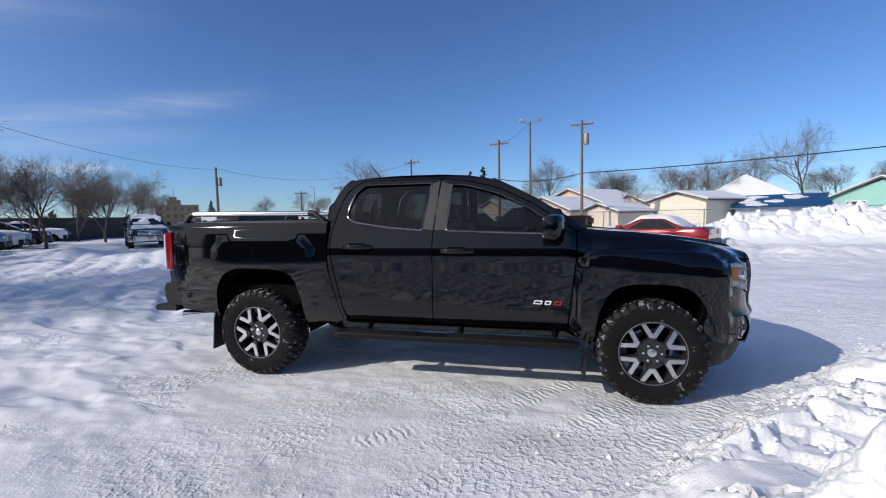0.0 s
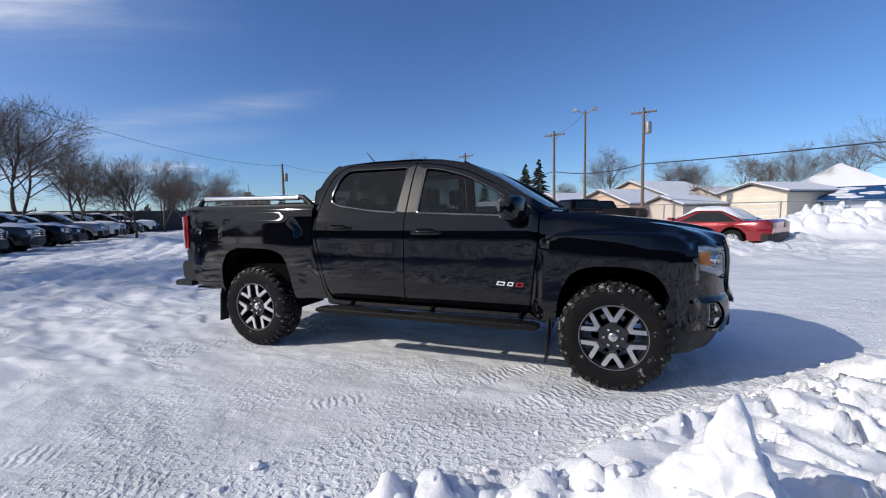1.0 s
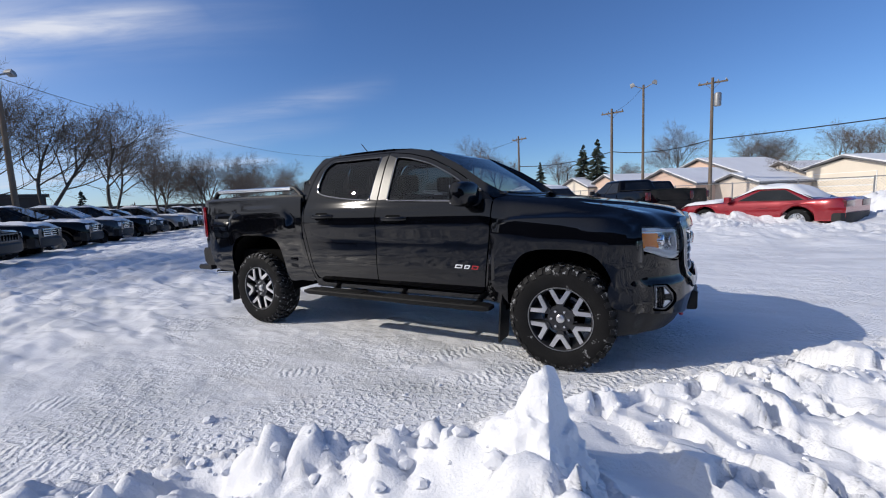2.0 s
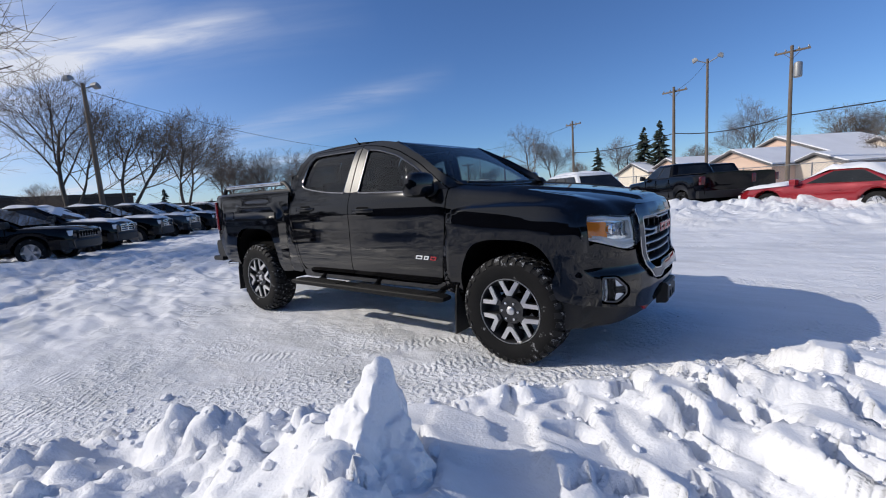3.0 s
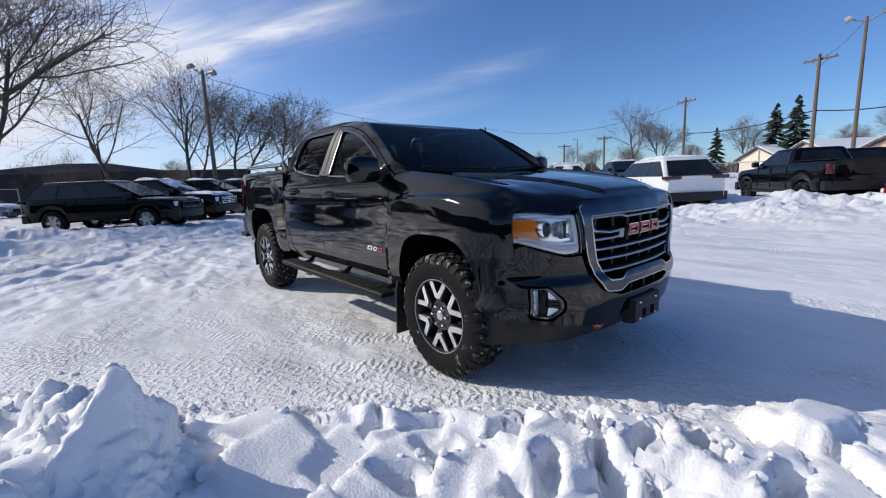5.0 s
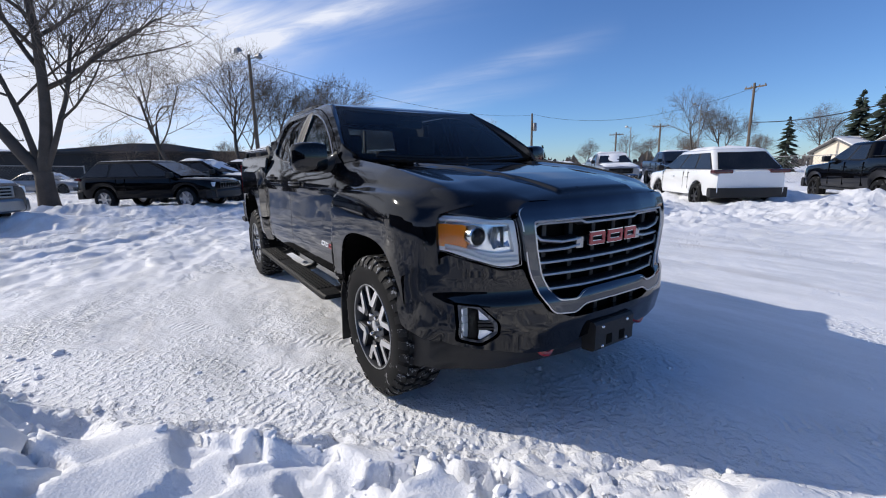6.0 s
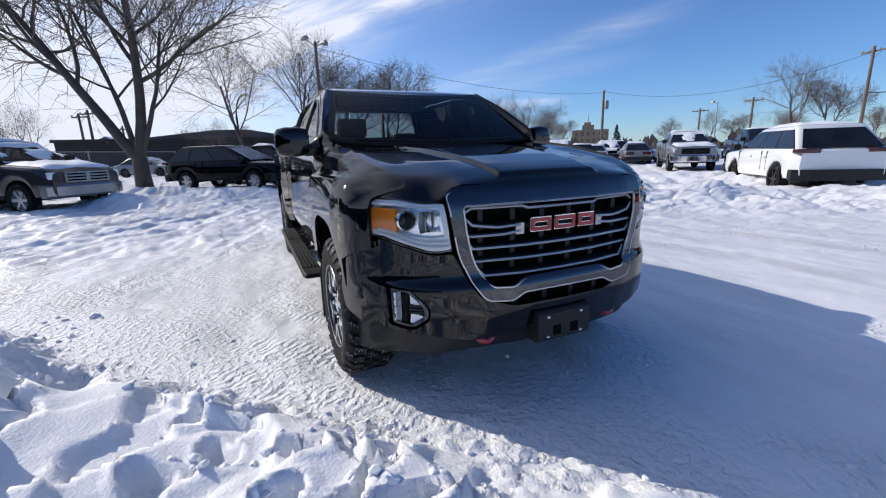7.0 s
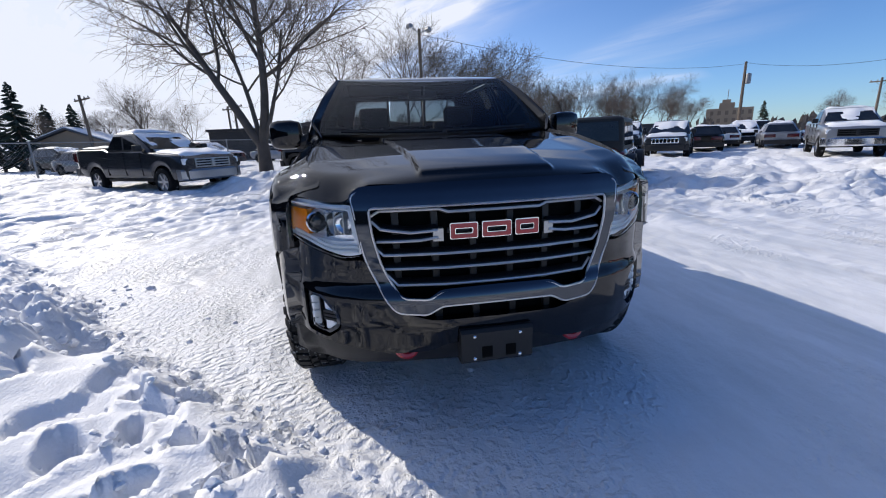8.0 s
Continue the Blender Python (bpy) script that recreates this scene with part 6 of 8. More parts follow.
def body_loft(bm, L0, L1, half, top, bottom, arches, r_arch, round_=0.10, narrow=0.14):
    """The lower body: sections along x with the bottom edge lifted over the wheels."""
    xs = set(np.linspace(L0, L1, 34).round(3))
    for ax in arches:
        xs |= {round(ax + r_arch * math.cos(a), 3) for a in np.linspace(0, math.pi, 11)}
        xs |= {round(ax + r_arch + 0.004, 3), round(ax - r_arch - 0.004, 3)}
    rings = []
    for x in sorted(xs):
        b = interp(bottom, x)
        for ax in arches:
            if abs(x - ax) < r_arch:
                b = max(b, AXLE[0] + math.sqrt(max(0, r_arch**2 - (x - ax) ** 2)))
        e = min((x - L0), (L1 - x))
        h = half - narrow * max(0, 1 - e / 0.45) ** 2.2
        t = interp(top, x)
        b = min(b, t - 0.05)
        mid, sh = lerp(b, t, 0.45), t - round_
        right = [(h - 0.05, b), (h - 0.01, lerp(b, mid, 0.4)), (h, max(mid, b + 0.01)), (h - 0.015, max(sh, b + 0.02)), (h - 0.05, t - round_ * 0.35), (h - round_ * 1.3, t)]
        ring = [(x, -y, z) for y, z in right] + [(x, 0, t + 0.015)] + [(x, y, z) for y, z in right[::-1]] + [(x, 0, b)]
        rings.append(ring)
    loft(bm, rings)


def on_face(c, u, v, off):
    """A place on the four-cornered face c (rear-low, front-low, front-high, rear-high), raised by off."""
    a, b, d, e = [Vector(p) for p in c]
    n = (b - a).cross(e - a).normalized()
    return lerp(lerp(a, b, u), lerp(e, d, u), v) + n * off


def face_panel(bm, c, quad, off, thick=0.012):
    pts = [on_face(c, u, v, off) for u, v in quad]
    back = [on_face(c, u, v, off - thick) for u, v in quad]
    lo, hi = [bm.verts.new(p) for p in back], [bm.verts.new(p) for p in pts]
    n = len(pts)
    bm.faces.new(hi)
    bm.faces.new(lo[::-1])
    for k in range(n):
        bm.faces.new((lo[k], lo[(k + 1) % n], hi[(k + 1) % n], hi[k]))


AXLE = [0.38]

KINDS = {
    # nose and tail are at L1 and L0; the cab is (rear low, front low, rear high, front high, belt, roof)
    "pickup": dict(L0=-2.95, L1=2.85, half=1.0, arches=(-1.72, 1.85), r=0.41, top=[(-2.95, 1.45), (-0.95, 1.44), (-0.9, 1.38), (0.95, 1.34), (1.2, 1.30), (2.6, 1.20), (2.85, 1.06)],
                   bottom=[(-2.95, 0.62), (-2.3, 0.55), (2.2, 0.48), (2.85, 0.46)], cab=(-1.0, 1.30, -0.76, 0.38, 1.34, 1.90), windows=2),
    "suv": dict(L0=-2.55, L1=2.55, half=0.98, arches=(-1.52, 1.52), r=0.39, top=[(-2.55, 1.1), (-2.45, 1.16), (1.0, 1.16), (1.3, 1.12), (2.3, 1.06), (2.55, 0.95)],
                bottom=[(-2.55, 0.45), (2.55, 0.40)], cab=(-2.46, 1.36, -1.86, 0.22, 1.14, 1.74), windows=3),
    "coupe": dict(L0=-2.4, L1=2.38, half=0.93, arches=(-1.33, 1.39), r=0.345, top=[(-2.4, 0.92), (-2.3, 1.0), (-1.3, 0.98), (0.7, 0.93), (2.1, 0.82), (2.38, 0.68)],
                  bottom=[(-2.4, 0.36), (2.38, 0.26)], cab=(-1.75, 0.85, -0.95, -0.15, 0.93, 1.36), windows=1),
    "jeep": dict(L0=-1.95, L1=2.1, half=0.80, arches=(-1.35, 1.6), r=0.42, top=[(-1.95, 1.16), (0.6, 1.14), (0.8, 1.14), (2.1, 1.08)],
                 bottom=[(-1.95, 0.55), (2.1, 0.55)], cab=(-1.93, 0.72, -1.86, 0.42, 1.15, 1.86), windows=3),
    "sedan": dict(L0=-2.4, L1=2.4, half=0.91, arches=(-1.42, 1.42), r=0.33, top=[(-2.4, 0.92), (-1.5, 1.0), (1.0, 0.95), (2.15, 0.80), (2.4, 0.66)],
                  bottom=[(-2.4, 0.32), (2.4, 0.25)], cab=(-1.95, 1.15, -1.2, 0.2, 0.95, 1.45), windows=2),
}


M_TAIL = mat("dark_red_lens", (0.075, 0.003, 0.005), 0.15, vary=0.25, coat=0.5)


def parked_vehicle(name, label, category, kind, paint, m, rim=None, snow=(), group="", grille=None, scale=1.0, bumper=None, lamps=True):
    """A parked vehicle with body, glass, wheels, lamps, bumpers and whatever snow lies on it."""
    k = KINDS[kind]
    car = empty(name, label, category, m @ Matrix.Scale(scale, 4), group)
    L0, L1, half, r = k["L0"], k["L1"], k["half"], k["r"]
    AXLE[0] = r
    bm = bmesh.new()
    body_loft(bm, L0, L1, half, k["top"], k["bottom"], k["arches"], r + 0.08)
    body = part("body", bm, paint, car)
    x0, x1, x2, x3, belt, roof = k["cab"]
    wb, wt2 = half - 0.06, half - (0.10 if kind == "jeep" else 0.26)
    A = [(x0, -wb, belt), (x1, -wb, belt), (x3, -wt2, roof - 0.05), (x2, -wt2, roof - 0.05)]
    Bf = [(x, -y, z) for x, y, z in A]
    bm = bmesh.new()
    rc = 0.05 if kind == "jeep" else 0.11

    def cab_ring(xr, xf, w, z, bow):
        pts = []
        for cx, cy, a0 in ((xf, -w, -90), (xf, w, 0), (xr, w, 90), (xr, -w, 180)):
            sx, sy = (-1 if cx == xf else 1), (-1 if cy > 0 else 1)
            for q in (0, 30, 60, 90):
                a = radians(a0 + q)
                pts.append((cx + sx * rc + rc * math.cos(a), cy + sy * rc + rc * math.sin(a), z))
            if cx == xf and cy < 0:
                pts.append((xf + bow, 0, z))
            if cx == xr and cy > 0:
                pts.append((xr - bow * 0.4, 0, z))
        return pts

    rise = [(x0, x1, wb, belt - 0.06, 0.06), (lerp(x0, x2, 0.07), lerp(x1, x3, 0.07), lerp(wb, wt2, 0.07), lerp(belt, roof - 0.05, 0.02), 0.06), (x2, x3, wt2, roof - 0.05, 0.05), (x2 + 0.03, x3 - 0.04, wt2 - 0.035, roof - 0.018, 0.045),
            (x2 + 0.09, x3 - 0.12, wt2 - 0.11, roof + 0.002, 0.03), (x2 + 0.35, x3 - 0.35, wt2 - 0.35, roof + 0.02, 0.02)]
    loft(bm, [cab_ring(*q) for q in rise])
    part("cab", bm, M_TRIM if kind == "jeep" else paint, car)
    # side glass
    n = k["windows"]
    cuts = {1: [(0.10, 0.80)], 2: [(0.06, 0.44), (0.48, 0.90)], 3: [(0.035, 0.29), (0.305, 0.60), (0.615, 0.945)]}[n]
    for face in (A, [Bf[1], Bf[0], Bf[3], Bf[2]]):
        bm = bmesh.new()
        q = [(cuts[0][0] - 0.012, 0.055), (cuts[-1][1] + 0.015, 0.055), (cuts[-1][1] - 0.012, 0.905), (cuts[0][0] + 0.012, 0.905)]
        face_panel(bm, face, q if face is A else [(1 - u, v) for u, v in q][::-1], 0.004)
        part("window_surround", bm, M_TRIM, car)
        for u0, u1 in cuts:
            bm = bmesh.new()
            q = [(u0, 0.08), (u1, 0.08), (u1 - 0.02, 0.88), (u0 + 0.02, 0.88)]
            if face is not A:
                q = [(1 - u, v) for u, v in q][::-1]
            face_panel(bm, face, q, 0.010)
            part("side_window", bm, M_CARGLASS, car)
    for nm, c in (("windshield", [A[1], Bf[1], Bf[2], A[2]]), ("rear_window", [Bf[0], A[0], A[3], Bf[3]])):
        bm = bmesh.new()
        c = [Vector(p) + Vector((0.04 if nm == "windshield" else -0.02, 0, 0)) for p in c]
        v0 = 0.06 if nm == "windshield" or kind in ("coupe", "sedan", "suv") else 0.25
        u0 = 0.13 if nm == "rear_window" and kind == "pickup" else 0.06
        face_panel(bm, c, [(u0, v0), (1 - u0, v0), (0.98 - u0, 0.90), (0.02 + u0, 0.90)], 0.012)
        part(nm, bm, M_CARGLASS, car)
    # wheels and dark wheel houses
    for ax in k["arches"]:
        bm = bmesh.new()
        box(bm, (ax - r - 0.07, -half + 0.22, r), (ax + r + 0.07, half - 0.22, r + 0.12 + r * 0.8))
        box(bm, (ax - 0.1, -half + 0.15, r - 0.05), (ax + 0.1, half - 0.15, r + 0.05))
        part("wheel_house", bm, M_DARK, car)
        for sy in (-1, 1):
            wheel_thing(car, ax, sy * (half - 0.13), r, 0.26, sy, rim or M_MACHINED, 5 if kind == "coupe" else 6)
    # nose: grille, lamps, bumper
    zt, zb = interp(k["top"], L1 - 0.1), interp(k["bottom"], L1)
    big = kind in ("pickup", "suv")
    bm = bmesh.new()
    gw = half * (0.55 if big else 0.5)
    g0, g1 = (lerp(zb, zt, 0.52), zt - 0.05) if big else (lerp(zb, zt, 0.4), zt - 0.1)
    box(bm, (L1 - 0.10, -gw, g0), (L1 + 0.015, gw, g1), 0.03)
    gr = part("grille", bm, M_DARK, car)
    if grille:
        bm = bmesh.new()
        for i in range(4 if kind == "pickup" else 2):
            z = lerp(g0 + 0.02, g1 - 0.02, i / (3 if kind == "pickup" else 1))
            box(bm, (L1, -gw - 0.01, z - 0.018), (L1 + 0.035, gw + 0.01, z + 0.018), 0.006)
        if kind == "pickup":
            box(bm, (L1, -0.05, g0), (L1 + 0.04, 0.05, g1), 0.006)
            for sy in (-1, 1):
                box(bm, (L1, sy * gw - 0.02, g0), (L1 + 0.035, sy * gw + 0.02, g1), 0.006)
        else:
            for i in range(8):
                y = lerp(-gw, gw, i / 7)
                box(bm, (L1, y - 0.02, g0), (L1 + 0.035, y + 0.02, g1), 0.006)
        part("grille_insert", bm, grille, gr)
    for sy in (-1, 1):
        bm = bmesh.new()
        hx = L1 - 0.16
        box(bm, (hx - 0.1, sy * (gw + 0.04), lerp(g0, g1, 0.35)), (L1 - 0.005, sy * (half - 0.1), g1), 0.025)
        part("headlight", bm, M_WHITEPLASTIC, car)
        bm = bmesh.new()
        tz = interp(k["top"], L0 + 0.1)
        if kind == "suv":
            box(bm, (L0 - 0.02, sy * (half - 0.03), tz - 0.10), (L0 + 0.20, sy * (half - 0.52), tz + 0.0), 0.015)
        elif big or kind == "jeep":
            box(bm, (L0 - 0.012, sy * (half - 0.03), tz - 0.40), (L0 + 0.13, sy * (half - 0.18), tz - 0.10), 0.02)
        else:
            box(bm, (L0 - 0.012, sy * (half - 0.13), tz - 0.26), (L0 + 0.10, sy * 0.25, tz - 0.07), 0.02)
        part("tail_light", bm, M_TAIL, car)
        bm = bmesh.new()
        mx = x1 - 0.28
        box(bm, (mx - 0.09, sy * (half - 0.03), belt - 0.02), (mx + 0.09, sy * (half + 0.17), belt + 0.17), 0.035)
        part("mirror", bm, M_TRIM if kind != "coupe" else paint, car)
        for hxp in ((0.1, -0.85) if n > 1 else (-0.45,)):
            bm = bmesh.new()
            box(bm, (hxp - 0.1, sy * (half - 0.02), belt - 0.2), (hxp + 0.1, sy * (half + 0.03), belt - 0.165), 0.01)
            part("door_handle", bm, paint, car)
    for nm, xa, xb in (("front_bumper", L1 - 0.28, L1 + 0.09), ("rear_bumper", L0 - 0.10, L0 + 0.26)):
        bm = bmesh.new()
        rings = []
        for sgn in np.linspace(-1, 1, 9):
            e = 0.16 * abs(sgn) ** 3
            o = xb - e if nm == "front_bumper" else xb
            i2 = xa if nm == "front_bumper" else xa + e
            z0, z1 = (zb - 0.02, lerp(zb, zt, 0.46)) if nm == "front_bumper" else (interp(k["bottom"], L0) - 0.04, interp(k["bottom"], L0) + 0.22)
            y = sgn * (half - 0.01)
            rings.append([(i2, y, z0), (o - 0.04, y, z0), (o, y, z0 + 0.05), (o, y, z1 - 0.05), (o - 0.04, y, z1), (i2, y, z1)])
        loft(bm, rings)
        part(nm, bm, bumper or M_TRIM, car)
    if kind == "pickup":
        bm = bmesh.new()
        box(bm, (L0 + 0.08, -half + 0.12, 1.458), (-1.02, half - 0.12, 1.475), 0.005)
        part("bed_cover", bm, M_TRIM, car)
        bm = bmesh.new()
        box(bm, (x0 + 0.02, -half + 0.0, 0.42), (x1 + 0.1, half - 0.0, 0.50), 0.02)
        part("running_board", bm, M_TRIM, car)
    if kind in ("suv", "pickup"):
        # door shuts
        for sx in (x1 - 0.35, lerp(x0, x1, 0.47), x0 + 0.1 if kind == "pickup" else -1.0):
            for sy in (-1, 1):
                bm = bmesh.new()
                box(bm, (sx - 0.006, sy * (half - 0.03), 0.6), (sx + 0.006, sy * (half + 0.002), belt - 0.04))
                part("door_gap", bm, M_DARK, car)
    if kind == "jeep":
        hub = wheel_thing(car, L0 - 0.16, 0.0, 0.40, 0.26, -1, rim or M_MACHINED, 5, "spare_wheel")
        hub.matrix_basis = pose(L0 - 0.17, 0, 0.98, 0, 0, -90)
        for ax in k["arches"]:
            for sy in (-1, 1):
                bm = bmesh.new()
                pts = [(ax + 0.62 * math.cos(a), sy * (half + 0.07), 0.42 + 0.56 * math.sin(a)) for a in np.linspace(0.1, math.pi - 0.1, 9)]
                rings = [[(x, y - 0.10, z - 0.02), (x, y + 0.10, z - 0.02), (x, y + 0.09, z + 0.03), (x, y - 0.10, z + 0.03)] for x, y, z in pts]
                loft(bm, rings)
                part("fender_flare", bm, M_TRIM, car)
    # snow lying on hood, roof and bed
    for area in snow:
        bm = bmesh.new()
        if area == "hood":
            xa, xb, zf = x1 + 0.05, L1 - 0.12, lambda x: interp(k["top"], x) + 0.02
            wy = half - (0.05 if kind == "coupe" else 0.16)
        elif area == "roof":
            xa, xb, zf = x2 + 0.1, x3 - 0.08, lambda x: roof + 0.01
            wy = wt2 - 0.06
            if kind == "coupe":
                xa, xb, wy = x0 + 0.05, x1 - 0.02, wt2 + 0.04
                zf = lambda x: interp([(x0, belt), (x2, roof - 0.02), (x3, roof - 0.02), (x1, belt)], x) + 0.01
        elif area == "windshield":
            xa, xb, zf = x3 + 0.05, x1 + 0.02, lambda x: lerp(roof, belt, (x - x3) / (x1 - x3)) + 0.03
            wy = wt2
        else:
            xa, xb, zf = L0 + 0.1, x0 - 0.05, lambda x: interp(k["top"], x) + 0.03
            wy = half - 0.12
        nn, mm = 18, 14
        grid = []
        for i in range(nn + 1):
            row = []
            for j in range(mm + 1):
                u, v = i / nn, j / mm * 2 - 1
                x, y = lerp(xa, xb, u), v * wy
                edge = min(u, 1 - u) * 5
                edge = min(1, edge) * min(1, (1 - abs(v)) * 4)
                w = noise.noise(Vector((x * 1.7 + m.translation.x, y * 1.9 + m.translation.y, 3.1)))
                if area == "windshield":
                    edge *= 1 if w + 0.25 * math.sin(5 * v + m.translation.x) > -0.05 else 0
                row.append(bm.verts.new((x, y, zf(x) - 0.03 + ((0.15 if kind == "coupe" else 0.12) if area != "windshield" else 0.06) * math.sqrt(max(0, edge)) * (0.75 + 0.7 * w))))
            grid.append(row)
        for i in range(nn):
            for j in range(mm):
                bm.faces.new((grid[i][j], grid[i + 1][j], grid[i + 1][j + 1], grid[i][j + 1]))
        part("snow_cover", bm, M_SNOW, car, "uneven layer of snow", smooth=60)
    return car


def parked(x, y, heading, lift=0.0):
    return pose(x, y, lift - 0.03, 0, 0, heading)


M_REDPAINT = mat("dark_red_paint", (0.30, 0.010, 0.018), 0.2, 0.3, vary=0.12, coat=1.0, dirt=(0.5, 0.5, 0.52), dirt_amount=0.03)
M_WHITEPAINT = mat("white_paint", (0.80, 0.81, 0.82), 0.22, vary=0.05, coat=0.9, dirt=(0.45, 0.42, 0.38), dirt_amount=0.12)
M_SILVER = mat("silver_paint", (0.26, 0.265, 0.28), 0.28, 0.6, vary=0.1, coat=0.8, dirt=(0.5, 0.5, 0.52), dirt_amount=0.2)
M_GREYPAINT = mat("granite_grey_paint", (0.032, 0.034, 0.038), 0.22, 0.4, vary=0.1, coat=0.5, dirt=(0.5, 0.5, 0.52), dirt_amount=0.03)
M_NAVY = mat("dark_blue_paint", (0.010, 0.016, 0.035), 0.2, 0.3, vary=0.1, coat=0.5, dirt=(0.5, 0.5, 0.52), dirt_amount=0.02)
M_MAROON = mat("maroon_paint", (0.085, 0.008, 0.010), 0.2, 0.3, vary=0.1, coat=1.0)
M_DIRTYBLACK = mat("glossy_black_paint", (0.002, 0.002, 0.003), 0.05, vary=0.1, spec=0.26)
M_DARKRIM = mat("dark_rim", (0.03, 0.03, 0.032), 0.35, 0.5, vary=0.2)

parked_vehicle("red_coupe", "dark red two-door coupe with snow on hood and roof", "car", "coupe", M_REDPAINT, parked(4.75, 13.7, 147, -0.14), M_CHROME, ("roof", "hood"))
parked_vehicle("black_pickup", "black crew cab pickup truck parked on snow", "pickup truck", "pickup", M_DIRTYBLACK, parked(0.2, 16.8, 128, -0.12), M_DARKRIM, (), "pickups in the lot")
parked_vehicle("black_pickup", "black pickup truck parked beside another pickup", "pickup truck", "pickup", M_DIRTYBLACK, parked(0.89, 20.6, 128, -0.14), M_DARKRIM, (), "pickups in the lot")
parked_vehicle("white_suv", "white sport utility vehicle with snow on its roof", "suv", "suv", M_WHITEPAINT, parked(-3.0, 12.6, 139, -0.06), M_DARKRIM, ("roof",), "", None, 0.96)
parked_vehicle("silver_pickup", "silver pickup truck with snow on hood and windshield", "pickup truck", "pickup", M_SILVER, parked(-11.35, 19.5, -44), M_MACHINED, ("hood", "windshield", "roof"), "pickups in the lot", M_TRIM, 1.0, M_CHROME)
parked_vehicle("navy_pickup", "dark blue pickup truck parked facing the lane", "pickup truck", "pickup", M_NAVY, parked(-9.0, 21.9, -44), M_DARKRIM, ("roof",), "pickups in the lot", M_TRIM)
parked_vehicle("hardtop_jeep", "maroon off-road vehicle with black hardtop and spare wheel", "off-road car", "jeep", M_MAROON, parked(-6.9, 5.85, 142, -0.24), M_DARKRIM)
parked_vehicle("green_suv", "dark sport utility vehicle with chrome grille and snowy hood", "suv", "suv", M_GREYPAINT, parked(-15.6, 14.6, -42), M_DARKRIM, ("hood", "windshield"), "", M_CHROME)
parked_vehicle("grey_pickup", "dark grey pickup truck with snow-covered hood and chrome bumper", "pickup truck", "pickup", M_GREYPAINT, parked(-11.8, -7.4, 54, -0.05), M_MACHINED, ("hood", "windshield", "roof", "bed"), "pickups in the lot", M_BEZEL, 1.0, M_BEZEL)
parked_vehicle("black_large_suv", "large black sport utility vehicle parked on the snowy lot", "suv", "suv", M_DIRTYBLACK, parked(-15.1, -1.7, 53), M_MACHINED, (), "", M_SMOKED, 0.98)
parked_vehicle("grey_pickup", "dark grey pickup truck with snowy hood facing the lane", "pickup truck", "pickup", M_GREYPAINT, parked(-22.6, 16.8, -38), M_MACHINED, ("hood", "windshield", "roof"), "pickups in the lot", M_CHROME, 1.0, M_CHROME)
# the long angled row
ROWCARS = [("pickup", M_DIRTYBLACK, "black"), ("pickup", M_DIRTYBLACK, "black"), ("pickup", M_GREYPAINT, "dark grey"), ("pickup", M_DIRTYBLACK, "black"), ("suv", M_GREYPAINT, "dark grey"),
           ("pickup", M_SILVER, "silver"), ("pickup", M_WHITEPAINT, "white"), ("suv", M_SILVER, "silver"), ("pickup", M_NAVY, "dark blue"), ("sedan", M_WHITEPAINT, "white"), ("pickup", M_WHITEPAINT, "white"),
           ("suv", M_DIRTYBLACK, "black")]
row_made = []
for i in range(26):
    kd, pt, word = ROWCARS[i % len(ROWCARS)]
    d = 3.15 * (i + 1)
    spot = parked(-16.3 - 0.715 * d, -2.2 + 0.70 * d, 52 + 2 * math.sin(i * 2.3), -0.12)
    if i >= len(ROWCARS):
        copy_thing(row_made[(i * 5) % len(ROWCARS)], spot)
        continue
    row_made.append(parked_vehicle("parked_" + kd, f"{word} {'pickup truck' if kd == 'pickup' else kd} with snow on its hood in the row", "pickup truck" if kd == "pickup" else "car", kd, pt, spot, M_MACHINED if i % 2 else M_DARKRIM,
                                   ("hood", "windshield", "roof") if i % 3 != 1 else ("hood", "roof"), "vehicles in the row", M_CHROME if kd == "pickup" else None))
# vehicles far down the lot
FAR = [("sedan", M_DIRTYBLACK, "black", -19.5, 20.0, 140), ("sedan", M_WHITEPAINT, "white", -22.5, 24.0, 140), ("suv", M_WHITEPAINT, "white", -24.5, 27.5, -40), ("sedan", M_SILVER, "silver", -18.5, 24.0, 138), ("suv", M_GREYPAINT, "grey", -27.0, 31.0, 140),
       ("sedan", M_WHITEPAINT, "white", -17.0, 27.2, 60), ("pickup", M_WHITEPAINT, "white", -23.0, 34.0, -40), ("sedan", M_NAVY, "dark blue", -29.0, 36.0, 140), ("suv", M_WHITEPAINT, "white", -33.0, 40.0, 140)]
for kd, pt, word, cx, cy, hd in FAR:
    parked_vehicle("parked_" + kd, f"{word} {'pickup truck' if kd == 'pickup' else kd} with a snow-covered roof, far down the lot", "pickup truck" if kd == "pickup" else "car", kd, pt, parked(cx, cy, hd), M_DARKRIM, ("hood", "windshield", "roof"), "vehicles down the lot")
for cx, cy, hd, kd, pt, word in ((-29, -11.5, 60, "suv", M_MAROON, "maroon"), (-33, -15.5, 60, "sedan", M_GREYPAINT, "grey"), (-25.5, -17.0, 60, "sedan", M_NAVY, "dark blue"), (-30, -21, 60, "suv", M_DIRTYBLACK, "black"), (-35.5, -8.0, 60, "sedan", M_SILVER, "silver")):
    parked_vehicle("parked_" + kd, f"{word} {kd} with snow on it, parked beyond the fence", "car", kd, pt, parked(cx, cy, hd), M_DARKRIM, ("hood", "windshield", "roof"), "vehicles beyond the fence")

